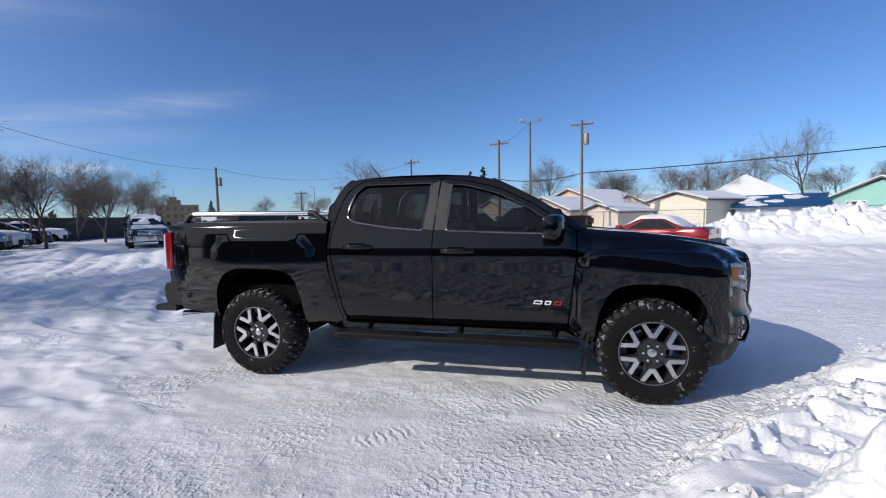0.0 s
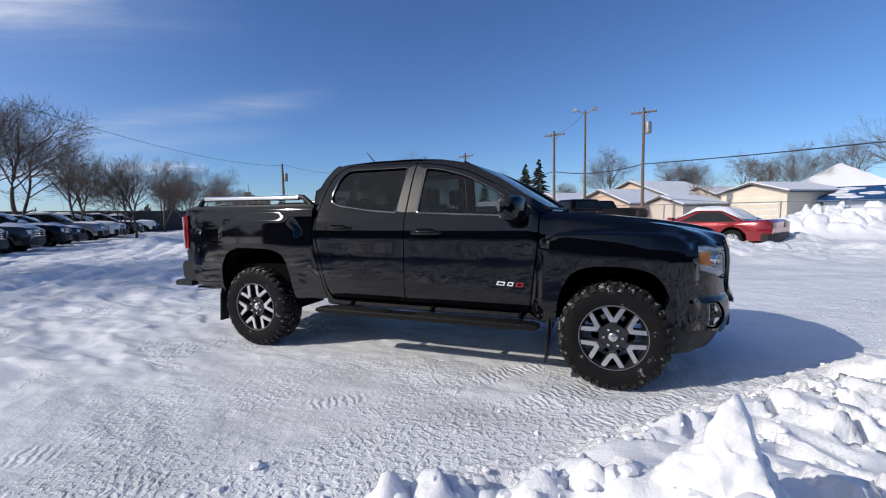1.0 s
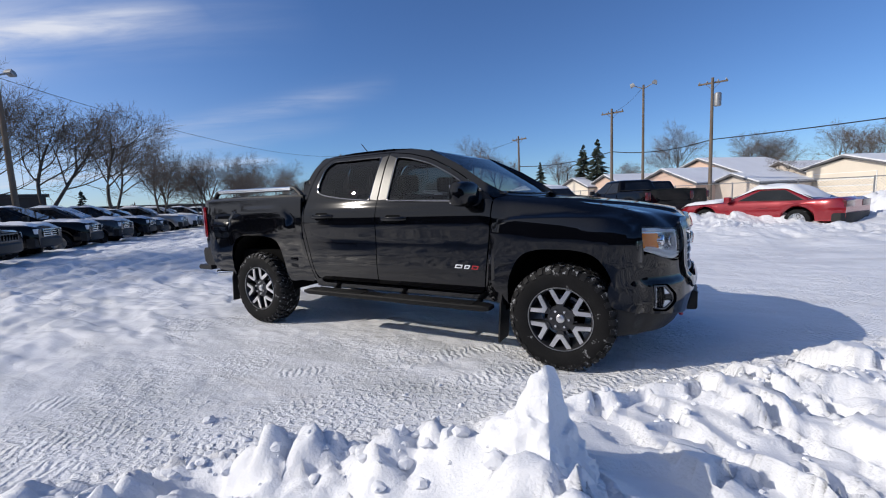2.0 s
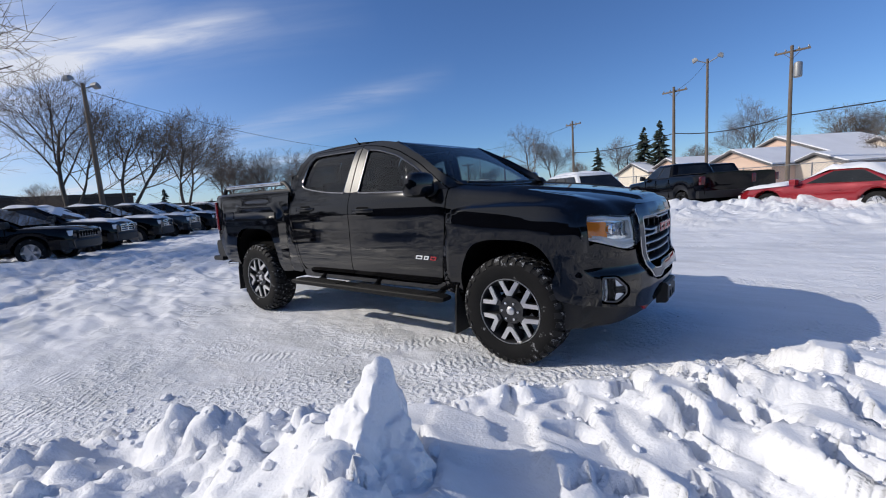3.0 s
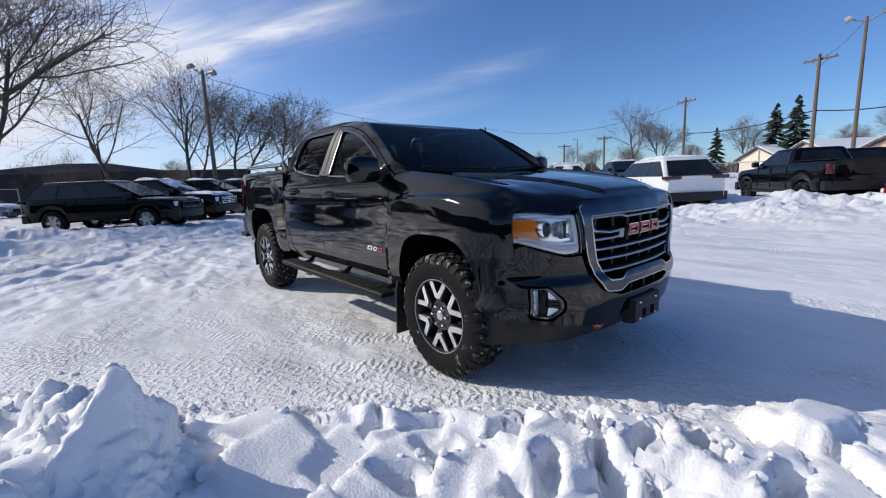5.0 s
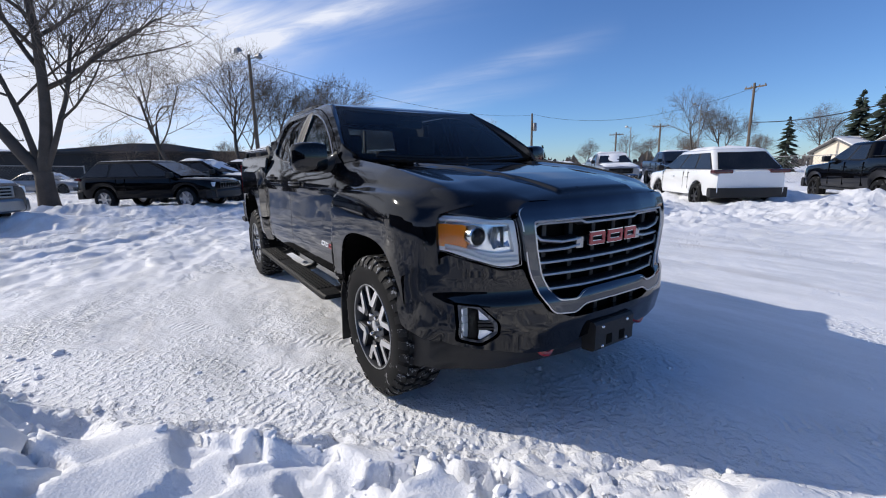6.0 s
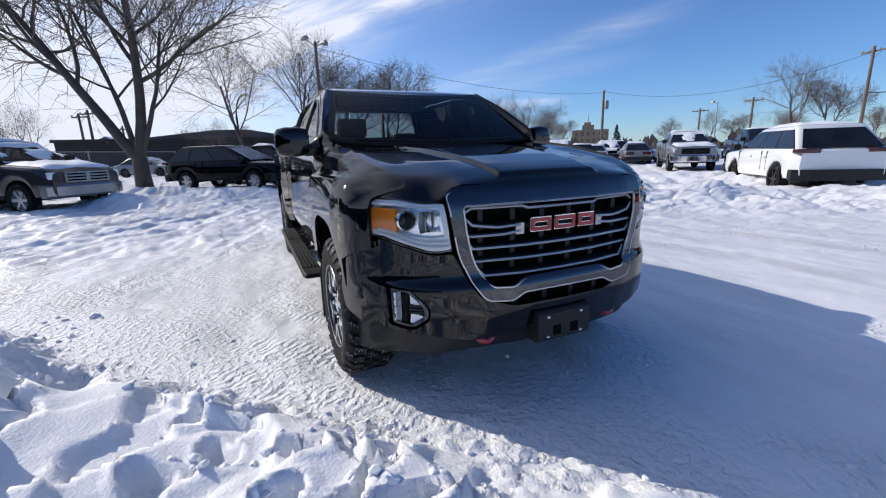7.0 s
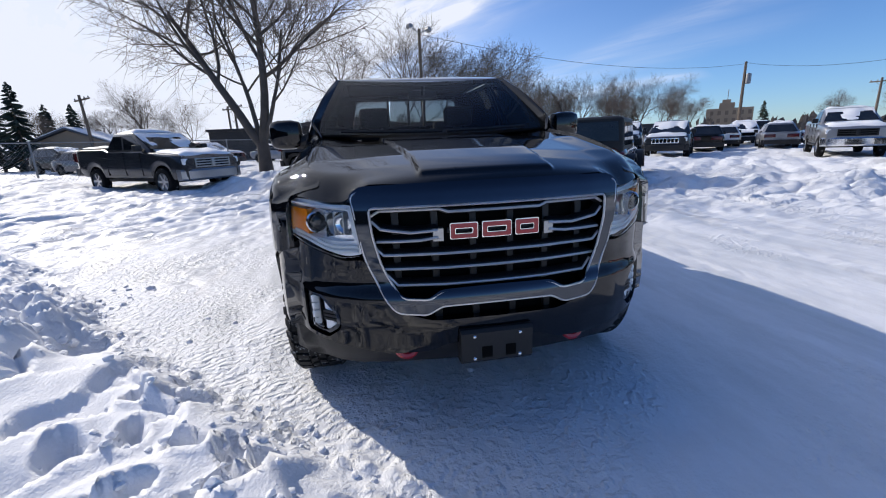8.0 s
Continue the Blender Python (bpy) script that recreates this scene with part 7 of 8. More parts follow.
# ---- trees ----
M_BARK = mat("grey_bark", (0.085, 0.070, 0.058), 0.9, vary=0.35, grain=25, patch=2, bump=0.01, bump_scale=30)
M_TWIG = mat("bare_twigs", (0.15, 0.120, 0.098), 0.9, vary=0.25, grain=6, patch=0.5)
M_NEEDLE = mat("dark_spruce_needles", (0.020, 0.032, 0.020), 0.8, vary=0.4, grain=8, patch=0.7, island=0.4)


TWIG = [0.012]


def grow(rng, bms, base, d, length, r, level, levels, spread, kids, lift=0.09):
    """One limb, bending gently upwards, and what grows from it."""
    n = (9, 7, 5, 3, 1)[min(level, 4)]
    pts, dd = [Vector(base)], Vector(d).normalized()
    sway = Vector((rng.gauss(0, 1), rng.gauss(0, 1), 0)) * 0.05
    for i in range(n):
        bend = Vector((rng.gauss(0, 1), rng.gauss(0, 1), rng.gauss(0, 1))) * (0.04 + 0.022 * level)
        dd = (dd + bend + sway + Vector((0, 0, lift * (1 - i / n) if level else 0.05))).normalized()
        pts.append(pts[-1] + dd * length / n)
    tip = 0.42 if level < levels else 0.3
    radii = [lerp(r, r * tip, i / n) for i in range(n + 1)]
    tube(bms[0 if level < 2 else 1], pts, radii, (9, 6, 4, 3, 3, 3)[min(level, 5)], caps=level < 2)
    if level >= levels:
        return
    for k in range(kids[level]):
        f = min(lerp(0.22 if level else 0.38, 1.0, (k + rng.random() * 0.8) / kids[level]), 0.99)
        i = min(int(f * n), n - 1)
        p = lerp(pts[i], pts[i + 1], f * n - i)
        along = (pts[i + 1] - pts[i]).normalized()
        side = Matrix.Rotation(k * 2.4 + rng.random() * 1.2, 3, along) @ along.orthogonal().normalized()
        a = radians(spread[level] * (0.7 + 0.6 * rng.random()))
        nd = along * math.cos(a) + side * math.sin(a)
        grow(rng, bms, p, nd, length * (0.50 + 0.24 * rng.random()) * (1.25 - 0.50 * f), max(lerp(r, r * tip, f) * 0.55, TWIG[0]), level + 1, levels, spread, kids, lift)


def bare_tree(name, label, seed, height, r, levels, kids, spread, m=None, forks=None):
    """A leafless tree: trunk with limbs, and a crown of fine twigs."""
    rng = random.Random(seed)
    tree = empty(name, label, "tree", m, "bare trees")
    bms = (bmesh.new(), bmesh.new())
    if forks:
        top = Vector((0, 0, forks[0]))
        tube(bms[0], [(0, 0, -0.3), (0, 0, 0.12), (0.03, 0, forks[0] * 0.6), top], [r * 1.35, r * 1.1, r * 0.95, r * 0.9], 12)
        for d, ln, rr in forks[1]:
            grow(rng, bms, top - Vector((0, 0, 0.15)), d, ln, rr, 0, levels, spread, kids)
    else:
        grow(rng, bms, (0, 0, -0.3), (0, 0, 1), height * 0.55, r, 0, levels, spread, kids)
    part("trunk", bms[0], M_BARK, tree, smooth=60)
    part("crown", bms[1], M_TWIG, tree, "fine leafless twigs", smooth=0)
    return tree


def spruce(name, seed, height, m):
    rng = random.Random(seed)
    tree = empty(name, "dark green spruce tree with a pointed crown", "tree", m, "spruces")
    bm = bmesh.new()
    tube(bm, [(0, 0, -0.2), (0, 0, height * 0.96)], [height * 0.022, 0.02], 7)
    part("trunk", bm, M_BARK, tree)
    bm = bmesh.new()
    for i in range(int(height * 36)):
        f = rng.random() ** 0.75
        z = lerp(0.10, 0.985, f) * height
        a, rad = rng.random() * math.tau, (1 - f) ** 0.75 * height * 0.33 * (0.40 + 0.65 * rng.random()) + 0.08
        d = Vector((math.cos(a), math.sin(a), -0.22 - 0.25 * (1 - f)))
        s = Vector((-d.y, d.x, 0))
        p0, p1 = Vector((0, 0, z)), Vector((0, 0, z)) + d * rad
        w = 0.07 + 0.12 * rad
        mid = lerp(p0, p1, 0.6)
        vs = [bm.verts.new(p) for p in (p0, mid + s * w + Vector((0, 0, -0.10)), p1, mid - s * w + Vector((0, 0, -0.10)), mid + Vector((0, 0, 0.07)))]
        for t in ((0, 1, 4), (1, 2, 4), (2, 3, 4), (3, 0, 4)):
            bm.faces.new([vs[q] for q in t])
    part("crown", bm, M_NEEDLE, tree, "layered drooping boughs", smooth=0)
    return tree


E0 = (0.86, -4.16)


def away(bearing, dist, eye=E0):
    return eye[0] + dist * math.cos(radians(bearing)), eye[1] + dist * math.sin(radians(bearing))


# the big forked tree by the fence
TWIG[0] = 0.011
bare_tree("forked_tree", "large bare tree with a forked trunk beside the fence", 5, 13, 0.32, 4, (8, 7, 5, 4), (46, 42, 42, 44), pose(-18.9, -5.5, 0, 0, 0, -12),
          (1.35, [((0.0, -0.52, 1.0), 8.6, 0.23), ((0.05, 0.34, 1.1), 7.8, 0.23), ((-0.3, -0.30, 1.25), 6.6, 0.13), ((0.25, 0.62, 1.0), 5.6, 0.12)]))
TWIG[0] = 0.0085
SEEDS = [bare_tree("bare_tree", "bare leafless tree with a spreading crown of fine twigs", sd, 9.0, 0.17, 4, kids, sp, pose(x, y, -0.1, 0, 0, tn) @ Matrix.Scale(0.86, 4), forks) for sd, kids, sp, (x, y), tn, forks in (
    (11, (8, 6, 6, 5), (44, 40, 40, 42), (-28.6, -0.6), 0, (1.0, [((0.0, -0.50, 1.0), 6.8, 0.15)])),
    (12, (9, 6, 6, 5), (40, 40, 40, 42), (-27.2, 2.7), 0, (1.2, [((0.02, 0.02, 1.0), 6.6, 0.15), ((0.0, 0.50, 1.0), 5.2, 0.10)])),
    (13, (8, 6, 6, 5), (44, 40, 40, 42), (-26.6, 5.4), 0, (1.7, [((0.1, 0.50, 1.0), 4.8, 0.12), ((0.0, -0.35, 1.0), 4.8, 0.12)])),
    (14, (9, 6, 6, 5), (42, 40, 40, 42), (-28.0, 9.0), 0, (1.5, [((0.0, -0.22, 1.0), 5.2, 0.13), ((0.05, 0.40, 1.0), 4.4, 0.10)])))]


def plant(i, x, y, size, turn):
    return copy_thing(SEEDS[i % 4], pose(x, y, -0.1, 0, 0, turn) @ Matrix.Scale(size * 0.76, 4))


PLANTS = [(-30, 12.6, 0.9), (-32.5, 14.5, 0.95), (-34, 18.0, 0.9), (-37, 20.5, 0.95), (-38.5, 24.5, 1.0), (-42, 27, 1.0), (-45, 32, 1.0), (-48, 34, 1.1), (-50, 40, 1.1), (-56, 44, 1.1), (-60, 52, 1.1),
          (-38, -3.5, 0.62), (-42, -1.0, 0.6), (-44, -6, 0.7), (-36, 3.0, 0.65), (-41, -16, 0.8), (-36, -18, 0.9), (-44, -25, 0.95), (-41, -29, 0.95), (-48, -21, 0.8), (-29.5, 16.0, 0.8), (-33, 22.5, 0.85)]
for i, (x, y, s) in enumerate(PLANTS):
    plant(i + 1, x, y, s, (i * 77) % 360)
for i, (b, dist, s) in enumerate(((63.1, 66, 1.7), (66.5, 70, 1.4), (60.5, 70, 1.3), (73.0, 62, 1.35), (75.0, 66, 1.25), (71.2, 64, 1.3), (82.2, 60, 1.45), (80.7, 62, 1.3), (79.2, 48, 0.7), (89.2, 62, 1.4), (57, 62, 1.2),
                                  (110.6, 66, 1.55), (112.6, 64, 1.6), (102.5, 70, 1.2), (115, 95, 1.3), (119, 100, 1.3), (122, 100, 1.2), (126, 110, 1.1), (108, 75, 1.0), (95, 80, 1.2), (98, 85, 1.1), (86, 75, 1.0), (113.5, 85, 1.0))):
    x, y = away(b, dist)
    plant(i, x, y, s * 0.9, i * 53)
for i, (b, dist, h) in enumerate(((100.6, 54, 7.2), (98.9, 53, 7.6), (106.0, 64, 6.2))):
    x, y = away(b, dist, (2.04, -4.04))
    spruce("spruce", 30 + i, h, pose(x, y, 0, 0, 0, i * 50))
for i, (b, dist, h) in enumerate(((-146.1, 50, 7.2), (-148.2, 56, 6.0), (-150.2, 52, 5.7), (-144.5, 52, 6.5), (163.0, 62, 4.2), (146.5, 90, 6), (134, 120, 7))):
    x, y = away(b, dist, (4.0, -0.5))
    spruce("spruce", 40 + i, h, pose(x, y, 0, 0, 0, i * 50))

# ---- poles and lines ----
M_POLE = mat("weathered_pole_wood", (0.15, 0.115, 0.085), 0.85, vary=0.3, grain=30, patch=1.2)
M_GALV = mat("galvanised_steel", (0.26, 0.265, 0.27), 0.5, 0.4, vary=0.15)
M_WIRE = mat("black_cable", (0.012, 0.012, 0.013), 0.6, vary=0.1)


def utility_pole(x, y, h, turn, arms=1, transformer=False, lean=0.0, r=0.14):
    pole = empty("utility_pole", "weathered wooden utility pole with crossarm and insulators" if not transformer else "weathered wooden utility pole with grey transformer drum", "utility pole", pose(x, y, -0.1, 0, lean, turn), "utility poles")
    bm = bmesh.new()
    tube(bm, [(0, 0, 0), (0, 0, h * 0.5), (0, 0, h)], [r, r * 0.85, r * 0.68], 10)
    part("pole", bm, M_POLE, pole)
    for k in range(arms):
        z = h - 0.35 - 0.8 * k
        bm = bmesh.new()
        box(bm, (-0.95, r * 0.6, z - 0.06), (0.95, r * 0.6 + 0.1, z + 0.06), 0.01)
        tube(bm, [(-0.5, r * 0.6 + 0.05, z), (0, r * 0.6 + 0.02, z - 0.5), (0.5, r * 0.6 + 0.05, z)], 0.018, 5)
        arm = part("crossarm", bm, M_POLE, pole)
        for xi in (-0.85, -0.35, 0.35, 0.85):
            bm = bmesh.new()
            revolve = [(0, 0.0), (0.03, 0.0), (0.06, 0.05), (0.05, 0.09), (0.03, 0.14), (0, 0.15)]
            rings = [[(xi + rr * math.cos(a), r * 0.6 + 0.05 + rr * math.sin(a), z + 0.06 + zz2) for a in np.linspace(0, math.tau, 9)[:-1]] for rr, zz2 in revolve[1:-1]]
            loft(bm, rings)
            part("insulator", bm, M_GALV, arm)
    if transformer:
        bm = bmesh.new()
        rings = [[(0.35 + rr * math.cos(a), rr * math.sin(a), z) for a in np.linspace(0, math.tau, 17)[:-1]] for rr, z in ((0.20, h - 2.1), (0.24, h - 2.05), (0.24, h - 1.25), (0.20, h - 1.15), (0.05, h - 1.1))]
        loft(bm, rings)
        part("transformer", bm, M_GALV, pole, "grey transformer drum")
    return pole


def lamp_pole(x, y, h, turn, heads=2, r=0.10, lean=0.0):
    pole = empty("lamp_pole", "tall grey pole with floodlights on top", "lamp pole", pose(x, y, -0.1, 0, lean, turn), "lot lights")
    bm = bmesh.new()
    tube(bm, [(0, 0, 0), (0, 0, h * 0.5), (0, 0, h)], [r * 1.15, r * 0.95, r * 0.75], 10)
    part("pole", bm, M_POLE if heads == 2 else M_GALV, pole)
    for s in (-1, 1)[:heads]:
        bm = bmesh.new()
        tube(bm, [(0, 0, h - 0.25), (s * 0.5, 0, h - 0.02)], 0.035, 6)
        part("arm", bm, M_GALV, pole)
        bm = bmesh.new()
        m = Matrix.Translation((s * 0.68, 0, h + 0.06)) @ Matrix.Rotation(radians(s * 25), 4, "Y")
        rings = [[m @ Vector((u * sc, v * sc, z)) for u, v in ((-0.15, -0.15), (0.15, -0.15), (0.15, 0.15), (-0.15, 0.15))] for sc, z in ((1.0, -0.10), (1.0, 0.0), (0.55, 0.13))]
        loft(bm, rings)
        part("floodlight", bm, M_GALV, pole, "square floodlight head")
    return pole


def wire(a, b, sag, r=0.014):
    ob_pts = []
    for i in range(25):
        f = i / 24
        p = lerp(Vector(a), Vector(b), f)
        p.z -= sag * 4 * f * (1 - f)
        ob_pts.append(p)
    bm = bmesh.new()
    tube(bm, ob_pts, r, 4)
    return tagged(part("power_line", bm, M_WIRE), "thin black overhead power line", "cable", "overhead lines")


PA, PC, PD = (4.25, 34.5), (-3.1, 37.0), (-13.6, 42.5)
utility_pole(*PA, 9.5, -8, 1, True)
utility_pole(*PC, 8.7, -12)
utility_pole(*PD, 8.1, -16)
lamp_pole(0.05, 28.3, 8.4, 0, r=0.09)
x, y = away(121.5, 66)
utility_pole(x, y, 5.8, 20)
x, y = away(120.07, 60, (3.745, -1.593))
utility_pole(x, y, 6.2, 10)
x, y = away(116.1, 60, (3.745, -1.593))
lamp_pole(x, y, 8.1, 30, 1, 0.08)
x, y = away(119.9, 66)
lamp_pole(x, y, 6.4, 0, 1, 0.07)
PE = away(131.0, 55)
pe = utility_pole(*PE, 7.7, 40, 0, True, 0.0, 0.17)
lamp_pole(-22.6, 3.1, 7.6, 120, 2, 0.11)
for b, dist, h in ((-165.3, 52, 6.0), (-168.0, 60, 5.1), (-151.6, 46, 6.0), (-164.6, 56, 6.0)):
    x, y = away(b, dist, (4.0, -0.7))
    utility_pole(x, y, h, 60, lean=-4 if b > -152 else 0)
for p, q, sag, zq, zp in ((PA, (30.0, 24.0), 0.25, 5.5, 4.9), (PA, PC, 0.41, 4.9, 4.9), (PC, PD, 0.41, 4.7, 4.9), (PC, (0.05, 28.3), 0.3, 8.2, 8.3)):
    wire((*p, zp), (*q, zq), sag, 0.035 if zp < 5 else 0.014)
wire((*PE, 7.5), (*PD, 7.6), 1.6)
wire((*PE, 7.4), (-22.6, 3.1, 7.2), 1.0, 0.012)


def goose_lamp(x, y, h, turn):
    lamp = empty("street_lamp", "dark curved street lamp post", "street lamp", pose(x, y, -0.1, 0, 0, turn), "street lamps")
    bm = bmesh.new()
    pts = [(0, 0, 0), (0, 0, h * 0.72)] + [(1.3 - 1.3 * math.cos(a), 0, h * 0.72 + 1.5 * math.sin(a)) for a in np.linspace(0.15, 1.45, 8)]
    tube(bm, pts, [0.09, 0.075] + [0.05] * 8, 8)
    part("pole", bm, M_WIRE, lamp)
    bm = bmesh.new()
    box(bm, (1.1, -0.1, h * 0.72 + 1.42), (1.7, 0.1, h * 0.72 + 1.54), 0.04)
    part("lamp_head", bm, M_GALV, lamp)


goose_lamp(-33, -1.5, 6.0, 30)
x, y = away(101.5, 62)
goose_lamp(x, y, 5.5, 0)

# ---- houses and buildings ----
M_CREAM = mat("cream_siding", (0.72, 0.64, 0.52), 0.75, vary=0.06, grain=12, patch=0.7)
M_BEIGE = mat("beige_siding", (0.62, 0.54, 0.46), 0.75, vary=0.06, grain=12, patch=0.7)
M_PINK = mat("salmon_siding", (0.62, 0.45, 0.35), 0.75, vary=0.06, grain=12, patch=0.7)
M_TEAL = mat("pale_teal_siding", (0.30, 0.55, 0.50), 0.75, vary=0.06, grain=12, patch=0.7)
M_PALEBLUE = mat("pale_blue_siding", (0.50, 0.56, 0.62), 0.75, vary=0.06, grain=12, patch=0.7)
M_TAN = mat("tan_masonry", (0.30, 0.225, 0.155), 0.85, vary=0.12, grain=10, patch=0.4)
M_SHINGLE = mat("grey_shingle", (0.12, 0.12, 0.125), 0.9, vary=0.25, grain=8, patch=0.8)
M_BLUEROOF = mat("blue_metal_roof", (0.015, 0.08, 0.20), 0.35, 0.2, vary=0.1)
M_FASCIA = mat("white_trim_paint", (0.75, 0.74, 0.72), 0.6, vary=0.05)
M_WALLDARK = mat("dark_brown_metal_wall", (0.028, 0.025, 0.024), 0.6, vary=0.2, grain=3, patch=0.15)
M_PANE = mat("house_window_glass", (0.05, 0.06, 0.075), 0.08, vary=0.2)


def house(name, label, x, y, turn, w, depth, eave, ridge, wall, roof_mat, snow=True, over=0.35, windows=(), door=None, hip=False, base=0.0):
    """A gabled house; the gable faces -y before turning. w is the gable's width."""
    h = empty(name, label, "house", pose(x, y, base, 0, 0, turn))
    bm = bmesh.new()
    hw = w / 2
    if hip:
        box(bm, (-hw, 0, -0.3), (hw, depth, eave))
    else:
        prism(bm, [(-hw, -0.3), (hw, -0.3), (hw, eave), (0, ridge - 0.12), (-hw, eave)], depth, Matrix(((1, 0, 0, 0), (0, 0, 1, 0), (0, 1, 0, 0), (0, 0, 0, 1))))
    part("wall", bm, wall, h)
    slope = (ridge - eave) / hw
    for nm, mt, lift, th, inset in (("roof", roof_mat, 0.0, 0.12, 0.0),) + ((("roof_snow", M_SNOW, 0.12, 0.10, 0.12),) if snow else ()):
        bm = bmesh.new()
        ov = over - inset
        ez = eave - slope * ov + lift
        rz = ridge + lift
        if hip:
            c = [(-hw - ov, -ov), (hw + ov, -ov), (hw + ov, depth + ov), (-hw - ov, depth + ov)]
            k = 0.30
            t = [(0 + (cx - 0) * 0.03, depth / 2 + (cy - depth / 2) * k) for cx, cy in c]
            loft(bm, [[(cx, cy, ez) for cx, cy in c], [(cx, cy, ez + th) for cx, cy in c], [(tx, ty, rz + th) for tx, ty in t]])
        else:
            prism(bm, [(-hw - ov, ez), (0, rz), (hw + ov, ez), (hw + ov, ez + th), (0, rz + th * 1.1), (-hw - ov, ez + th)], depth + 2 * ov, Matrix(((1, 0, 0, 0), (0, 0, 1, -ov), (0, 1, 0, 0), (0, 0, 0, 1))))
        part(nm, bm, mt, h, "white blanket of snow" if nm == "roof_snow" else "", smooth=20)
    for wx, wz, ww, wh in windows:
        bm = bmesh.new()
        box(bm, (wx - ww / 2 - 0.07, -0.06, wz - 0.07), (wx + ww / 2 + 0.07, 0.02, wz + wh + 0.07), 0.01)
        win = part("window", bm, M_FASCIA, h)
        bm = bmesh.new()
        box(bm, (wx - ww / 2, -0.075, wz), (wx + ww / 2, -0.05, wz + wh))
        part("pane", bm, M_PANE, win)
    if door:
        bm = bmesh.new()
        dx, dw, dh = door
        box(bm, (dx - dw / 2, -0.05, 0), (dx + dw / 2, 0.02, dh), 0.01)
        part("door", bm, M_FASCIA, h)
        bm = bmesh.new()
        for q in range(4):
            box(bm, (dx - dw / 2 + 0.05, -0.07, 0.05 + q * dh / 4), (dx + dw / 2 - 0.05, -0.04, (q + 1) * dh / 4 - 0.04), 0.01)
        part("door_panel", bm, wall, h)
    return h


def house_at(name, label, bearing, dist, turn, *args, eye=E0, **kw):
    x, y = away(bearing, dist, eye)
    return house(name, label, x, y, turn, *args, **kw)


house_at("garage", "cream garage with a gabled snowy roof and wide door", 74.3, 45, -48, 5.4, 7.5, 2.4, 3.15, M_CREAM, M_SHINGLE, door=(0, 4.2, 2.0))
house_at("house", "white hip-roofed house with patches of snow", 67.6, 62, -20, 8.5, 9, 3.0, 5.6, M_FASCIA, M_SHINGLE, hip=True)
house_at("house", "pale teal house with a snow-topped roof", 57.2, 48, -50, 6.5, 8, 2.2, 3.7, M_TEAL, M_SHINGLE, windows=((-1.5, 0.9, 1.2, 1.0),))
house_at("house", "beige house with a gabled roof and white windows", 79.4, 52, -45, 6.2, 8, 1.9, 3.3, M_BEIGE, M_SHINGLE, windows=((1.4, 0.8, 0.9, 1.0), (-0.6, 1.0, 0.7, 0.7)))
house_at("house", "salmon house with a broad snowy gable", 86.6, 50, -42, 9.5, 9, 2.3, 4.1, M_PINK, M_SHINGLE, windows=((2.2, 0.9, 1.4, 1.0),))
house_at("house", "low salmon house with a snow-covered roof", 91.5, 43, -40, 6.5, 8, 1.7, 3.0, M_PINK, M_SHINGLE, windows=((-1.2, 0.7, 1.2, 0.8),), eye=(2.04, -4.04))
house_at("house", "small salmon garage with a snowy roof", 98.0, 50, -36, 5.2, 7, 1.9, 3.1, M_PINK, M_SHINGLE, eye=(2.04, -4.04), door=(0, 3.2, 1.8))
house_at("house", "cream garage with a low snowy roof", 101.8, 52, -36, 4.6, 7, 2.0, 3.0, M_CREAM, M_SHINGLE, eye=(2.04, -4.04))
house_at("house", "cream bungalow with a snow-topped roof", 83.0, 42, -42, 4.0, 6, 1.5, 2.2, M_BEIGE, M_SHINGLE)
house_at("house", "dark house with a blue snowy roof behind the fence", -167.0, 58, 80, 7, 9, 2.0, 3.6, M_TAN, M_SHINGLE, eye=(3.9, -1.3))
house_at("house", "low house with a white snowy roof behind the fence", -149.5, 50, 95, 8, 10, 1.8, 3.4, M_TAN, M_SHINGLE, eye=(4.0, -0.5))

# the long blue-roofed shed
sx, sy = away(64.8, 46)
shed = empty("long_shed", "long pale shed with a blue metal roof and melting snow", "shed", pose(sx, sy, 0, 0, 0, -25))
bm = bmesh.new()
box(bm, (-3.0, 0, -0.3), (3.0, 4, 1.6))
part("wall", bm, M_PALEBLUE, shed)
bm = bmesh.new()
prism(bm, [(-0.4, 1.5), (4.4, 2.7), (4.4, 2.8), (-0.4, 1.6)], 6.8, Matrix(((0, 0, 1, -3.4), (1, 0, 0, 0), (0, 1, 0, 0), (0, 0, 0, 1))))
part("roof", bm, M_BLUEROOF, shed)
snow_rng = random.Random(9)
for k in range(7):
    bm = bmesh.new()
    u, v = snow_rng.uniform(-2.6, 2.6), snow_rng.uniform(0.6, 3.6)
    ring = [(u + snow_rng.uniform(0.5, 1.0) * math.cos(a), v + snow_rng.uniform(0.25, 0.5) * math.sin(a)) for a in np.linspace(0, math.tau, 12)[:-1]]
    loft(bm, [[(x, y, 1.70 + 0.25 * y + dz) for x, y in ring] for dz in (-0.02, 0.06)])
    part("snow_patch", bm, M_SNOW, shed)

# the masonry colour darkened: the shade of window recesses put into flat boxes
M_TANDARK = mat("shaded_masonry_recess", (0.17, 0.125, 0.09), 0.8, vary=0.1)
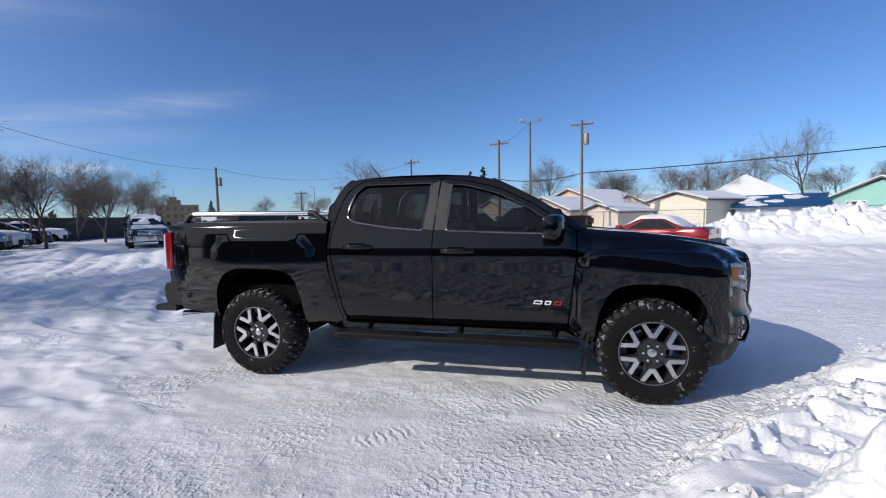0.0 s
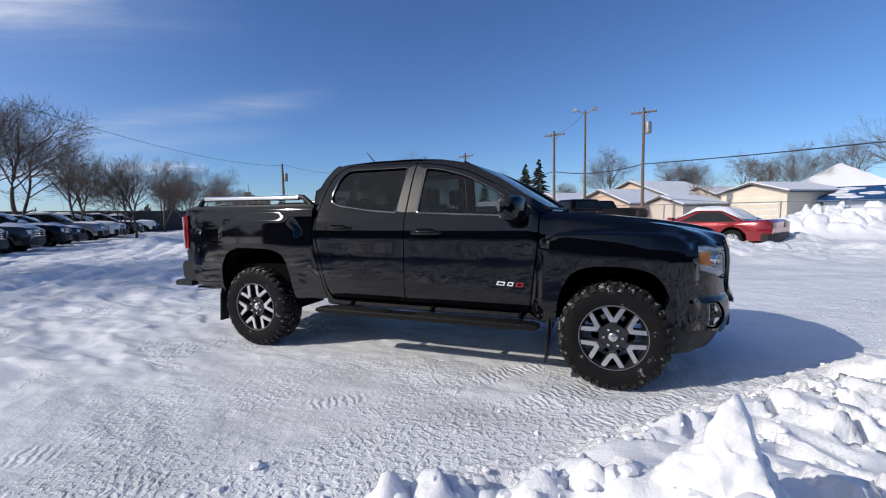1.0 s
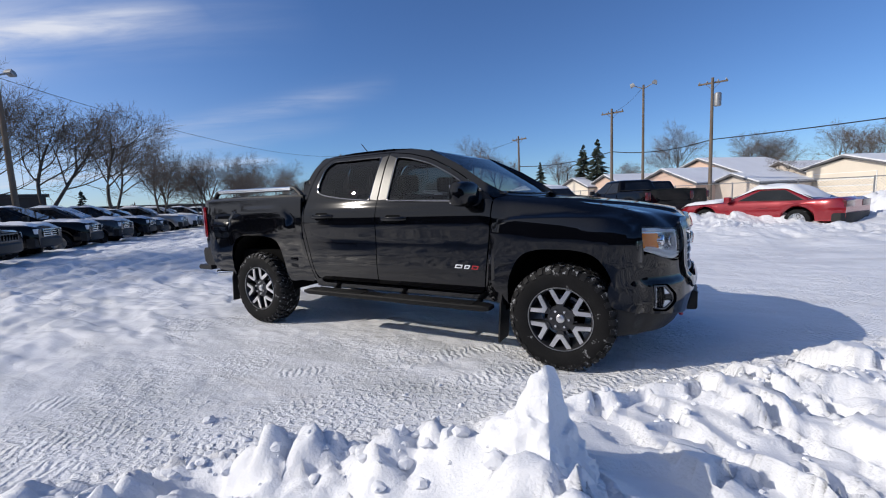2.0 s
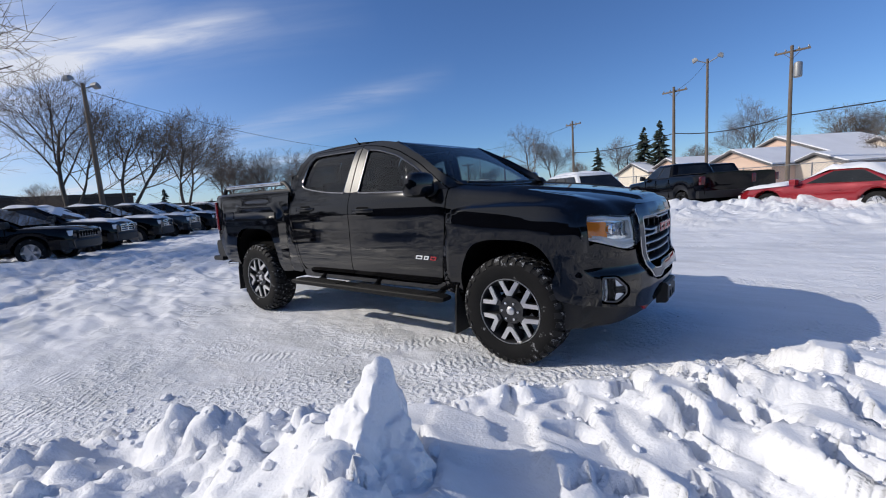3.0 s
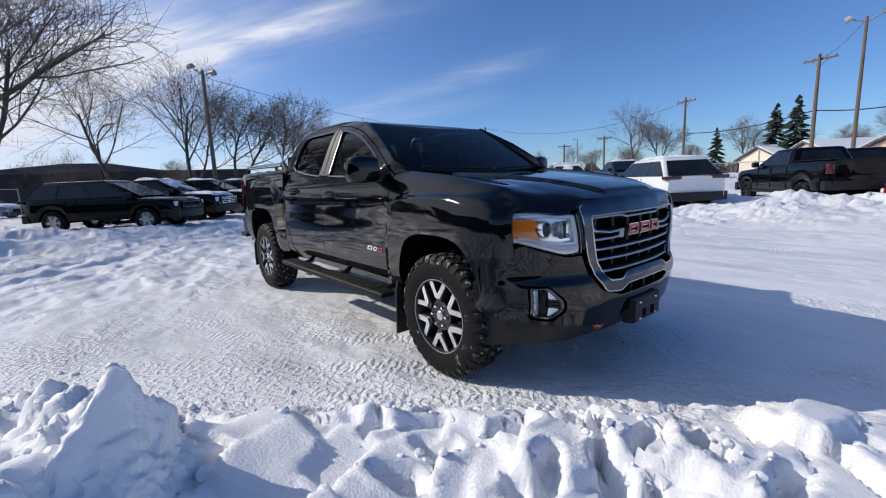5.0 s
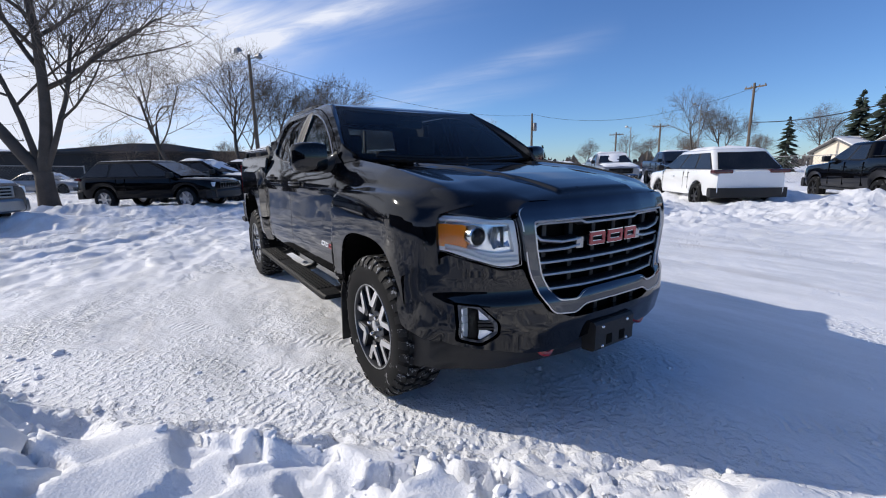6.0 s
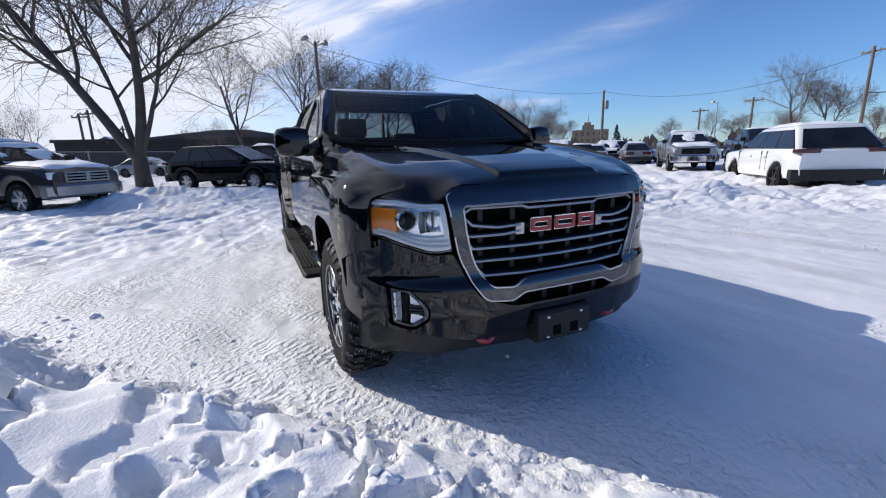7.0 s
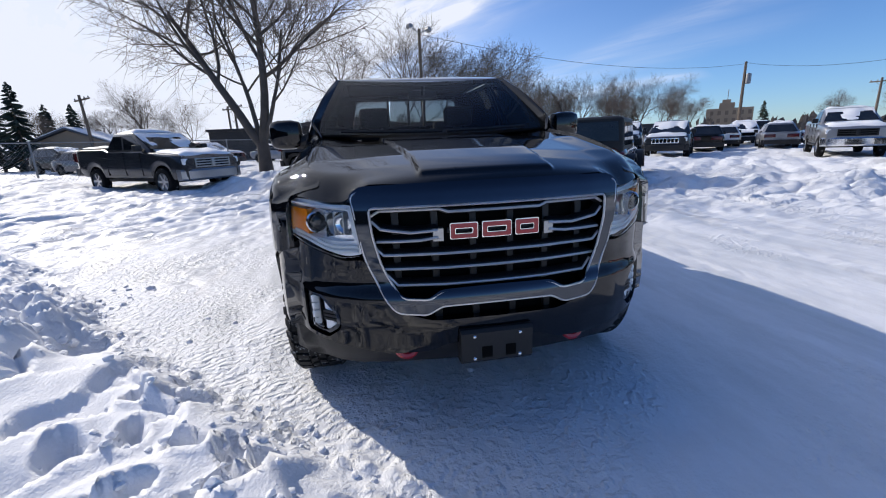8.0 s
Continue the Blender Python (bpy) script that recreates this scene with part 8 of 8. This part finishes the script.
# the far masonry block
bx, by = away(136.6, 150, (3.7, -1.6))
block = empty("apartment_block", "tan masonry apartment block with a rooftop tower", "building", pose(bx, by, 0, 0, 0, 45))
bm = bmesh.new()
box(bm, (-5.6, 0, -0.5), (5.6, 10, 6.9))
part("wall", bm, M_TAN, block)
bm = bmesh.new()
box(bm, (-2.6, 1, 6.9), (1.0, 5, 8.4))
box(bm, (-2.0, 1.5, 8.4), (0.0, 4, 9.3))
part("tower", bm, M_TAN, block)
bm = bmesh.new()
tube(bm, [(-0.8, 2, 9.3), (-0.8, 2, 12.0)], 0.10, 6)
part("antenna_mast", bm, M_GALV, block)
for fl in range(3):
    for c in range(6):
        bm = bmesh.new()
        box(bm, (-4.6 + 1.8 * c, -0.05, 0.9 + 2.1 * fl), (-3.8 + 1.8 * c, 0.03, 2.0 + 2.1 * fl))
        part("window", bm, M_TANDARK, block)

# the long flat building behind the row
hall = empty("long_building", "long low dark brown building with a flat snowy roof", "building", pose(-42, -2, 0, 0, 0, 84))
bm = bmesh.new()
box(bm, (-14, 0, -0.5), (12, 14, 2.9))
part("wall", bm, M_WALLDARK, hall)
bm = bmesh.new()
box(bm, (-14.2, -0.2, 2.9), (12.2, 14, 3.15), 0.03)
part("roof_edge", bm, M_WALLDARK, hall)
bm = bmesh.new()
box(bm, (12.0, 2, -0.5), (34, 12, 2.1))
part("low_wing", bm, M_WALLDARK, hall)
bm = bmesh.new()
prism(bm, [(-10, 3.15), (6, 3.15), (1, 4.0), (-2, 4.0)], 10, Matrix(((1, 0, 0, 0), (0, 0, 1, 3), (0, 1, 0, 0), (0, 0, 0, 1))))
part("roof", bm, M_SHINGLE, hall)

# far low buildings and horizon woods
M_FARWOOD = mat("far_bare_woods", (0.10, 0.085, 0.075), 0.95, vary=0.35, grain=0.8, patch=0.12, island=0.3)
bm = bmesh.new()
rng = random.Random(77)
for i in range(7000):
    b = rng.uniform(40, 235)
    d = rng.uniform(120, 200)
    x, y = 1 + d * math.cos(radians(b)), d * math.sin(radians(b))
    hh = rng.uniform(1.2, 3.6) * (0.6 + 0.6 * math.sin(b * 0.35) ** 2) * (1 + 0.4 * math.sin(b * 2.1))
    w = rng.uniform(0.10, 0.32)
    s = Vector((-math.sin(radians(b)), math.cos(radians(b)), 0))
    vs = [bm.verts.new(Vector((x, y, -0.5)) + s * q * w + Vector((rng.uniform(-.5, .5), rng.uniform(-.5, .5), z))) for q, z in ((-0.8, 0), (0.8, 0), (2.2, hh * 0.8), (0.2, hh), (-2.0, hh * 0.75))]
    bm.faces.new(vs)
tagged(part("far_woods", bm, M_FARWOOD, smooth=0), "distant line of bare grey-brown woods", "woods", kind="stuff")


# chain-link fence behind the parked vehicles
def chain_fence(a, b, h=1.7, posts=10):
    a, b = Vector((*a, 0)), Vector((*b, 0))
    fence = empty("chain_link_fence", "grey chain-link fence with steel posts standing in snow", "fence")
    for k in range(posts + 1):
        p = lerp(a, b, k / posts)
        bm = bmesh.new()
        tube(bm, [p + Vector((0, 0, -0.2)), p + Vector((0.02, 0, h + 0.05))], 0.035, 7)
        part("post", bm, M_GALV, fence)
    bm = bmesh.new()
    tube(bm, [a + Vector((0, 0, h)), b + Vector((0, 0, h))], 0.025, 6)
    part("top_rail", bm, M_GALV, fence)
    bm = bmesh.new()
    n = int((b - a).length / 0.16)
    run = (b - a).normalized()
    for k in range(n):
        p = lerp(a, b, k / n)
        for sg in (-1, 1):
            tube(bm, [p + Vector((0, 0, 0.02)), p + run * sg * h + Vector((0, 0, h))], 0.0035, 3, caps=False)
    tagged(part("wire_mesh", bm, M_GALV, fence), "diagonal wire mesh", kind="stuff")
    return fence


chain_fence((-27.5, -5.2), (-9.0, -15.5), 1.7, 7)
chain_fence((-10, 28.5), (26, 24.5), 1.5, 12)
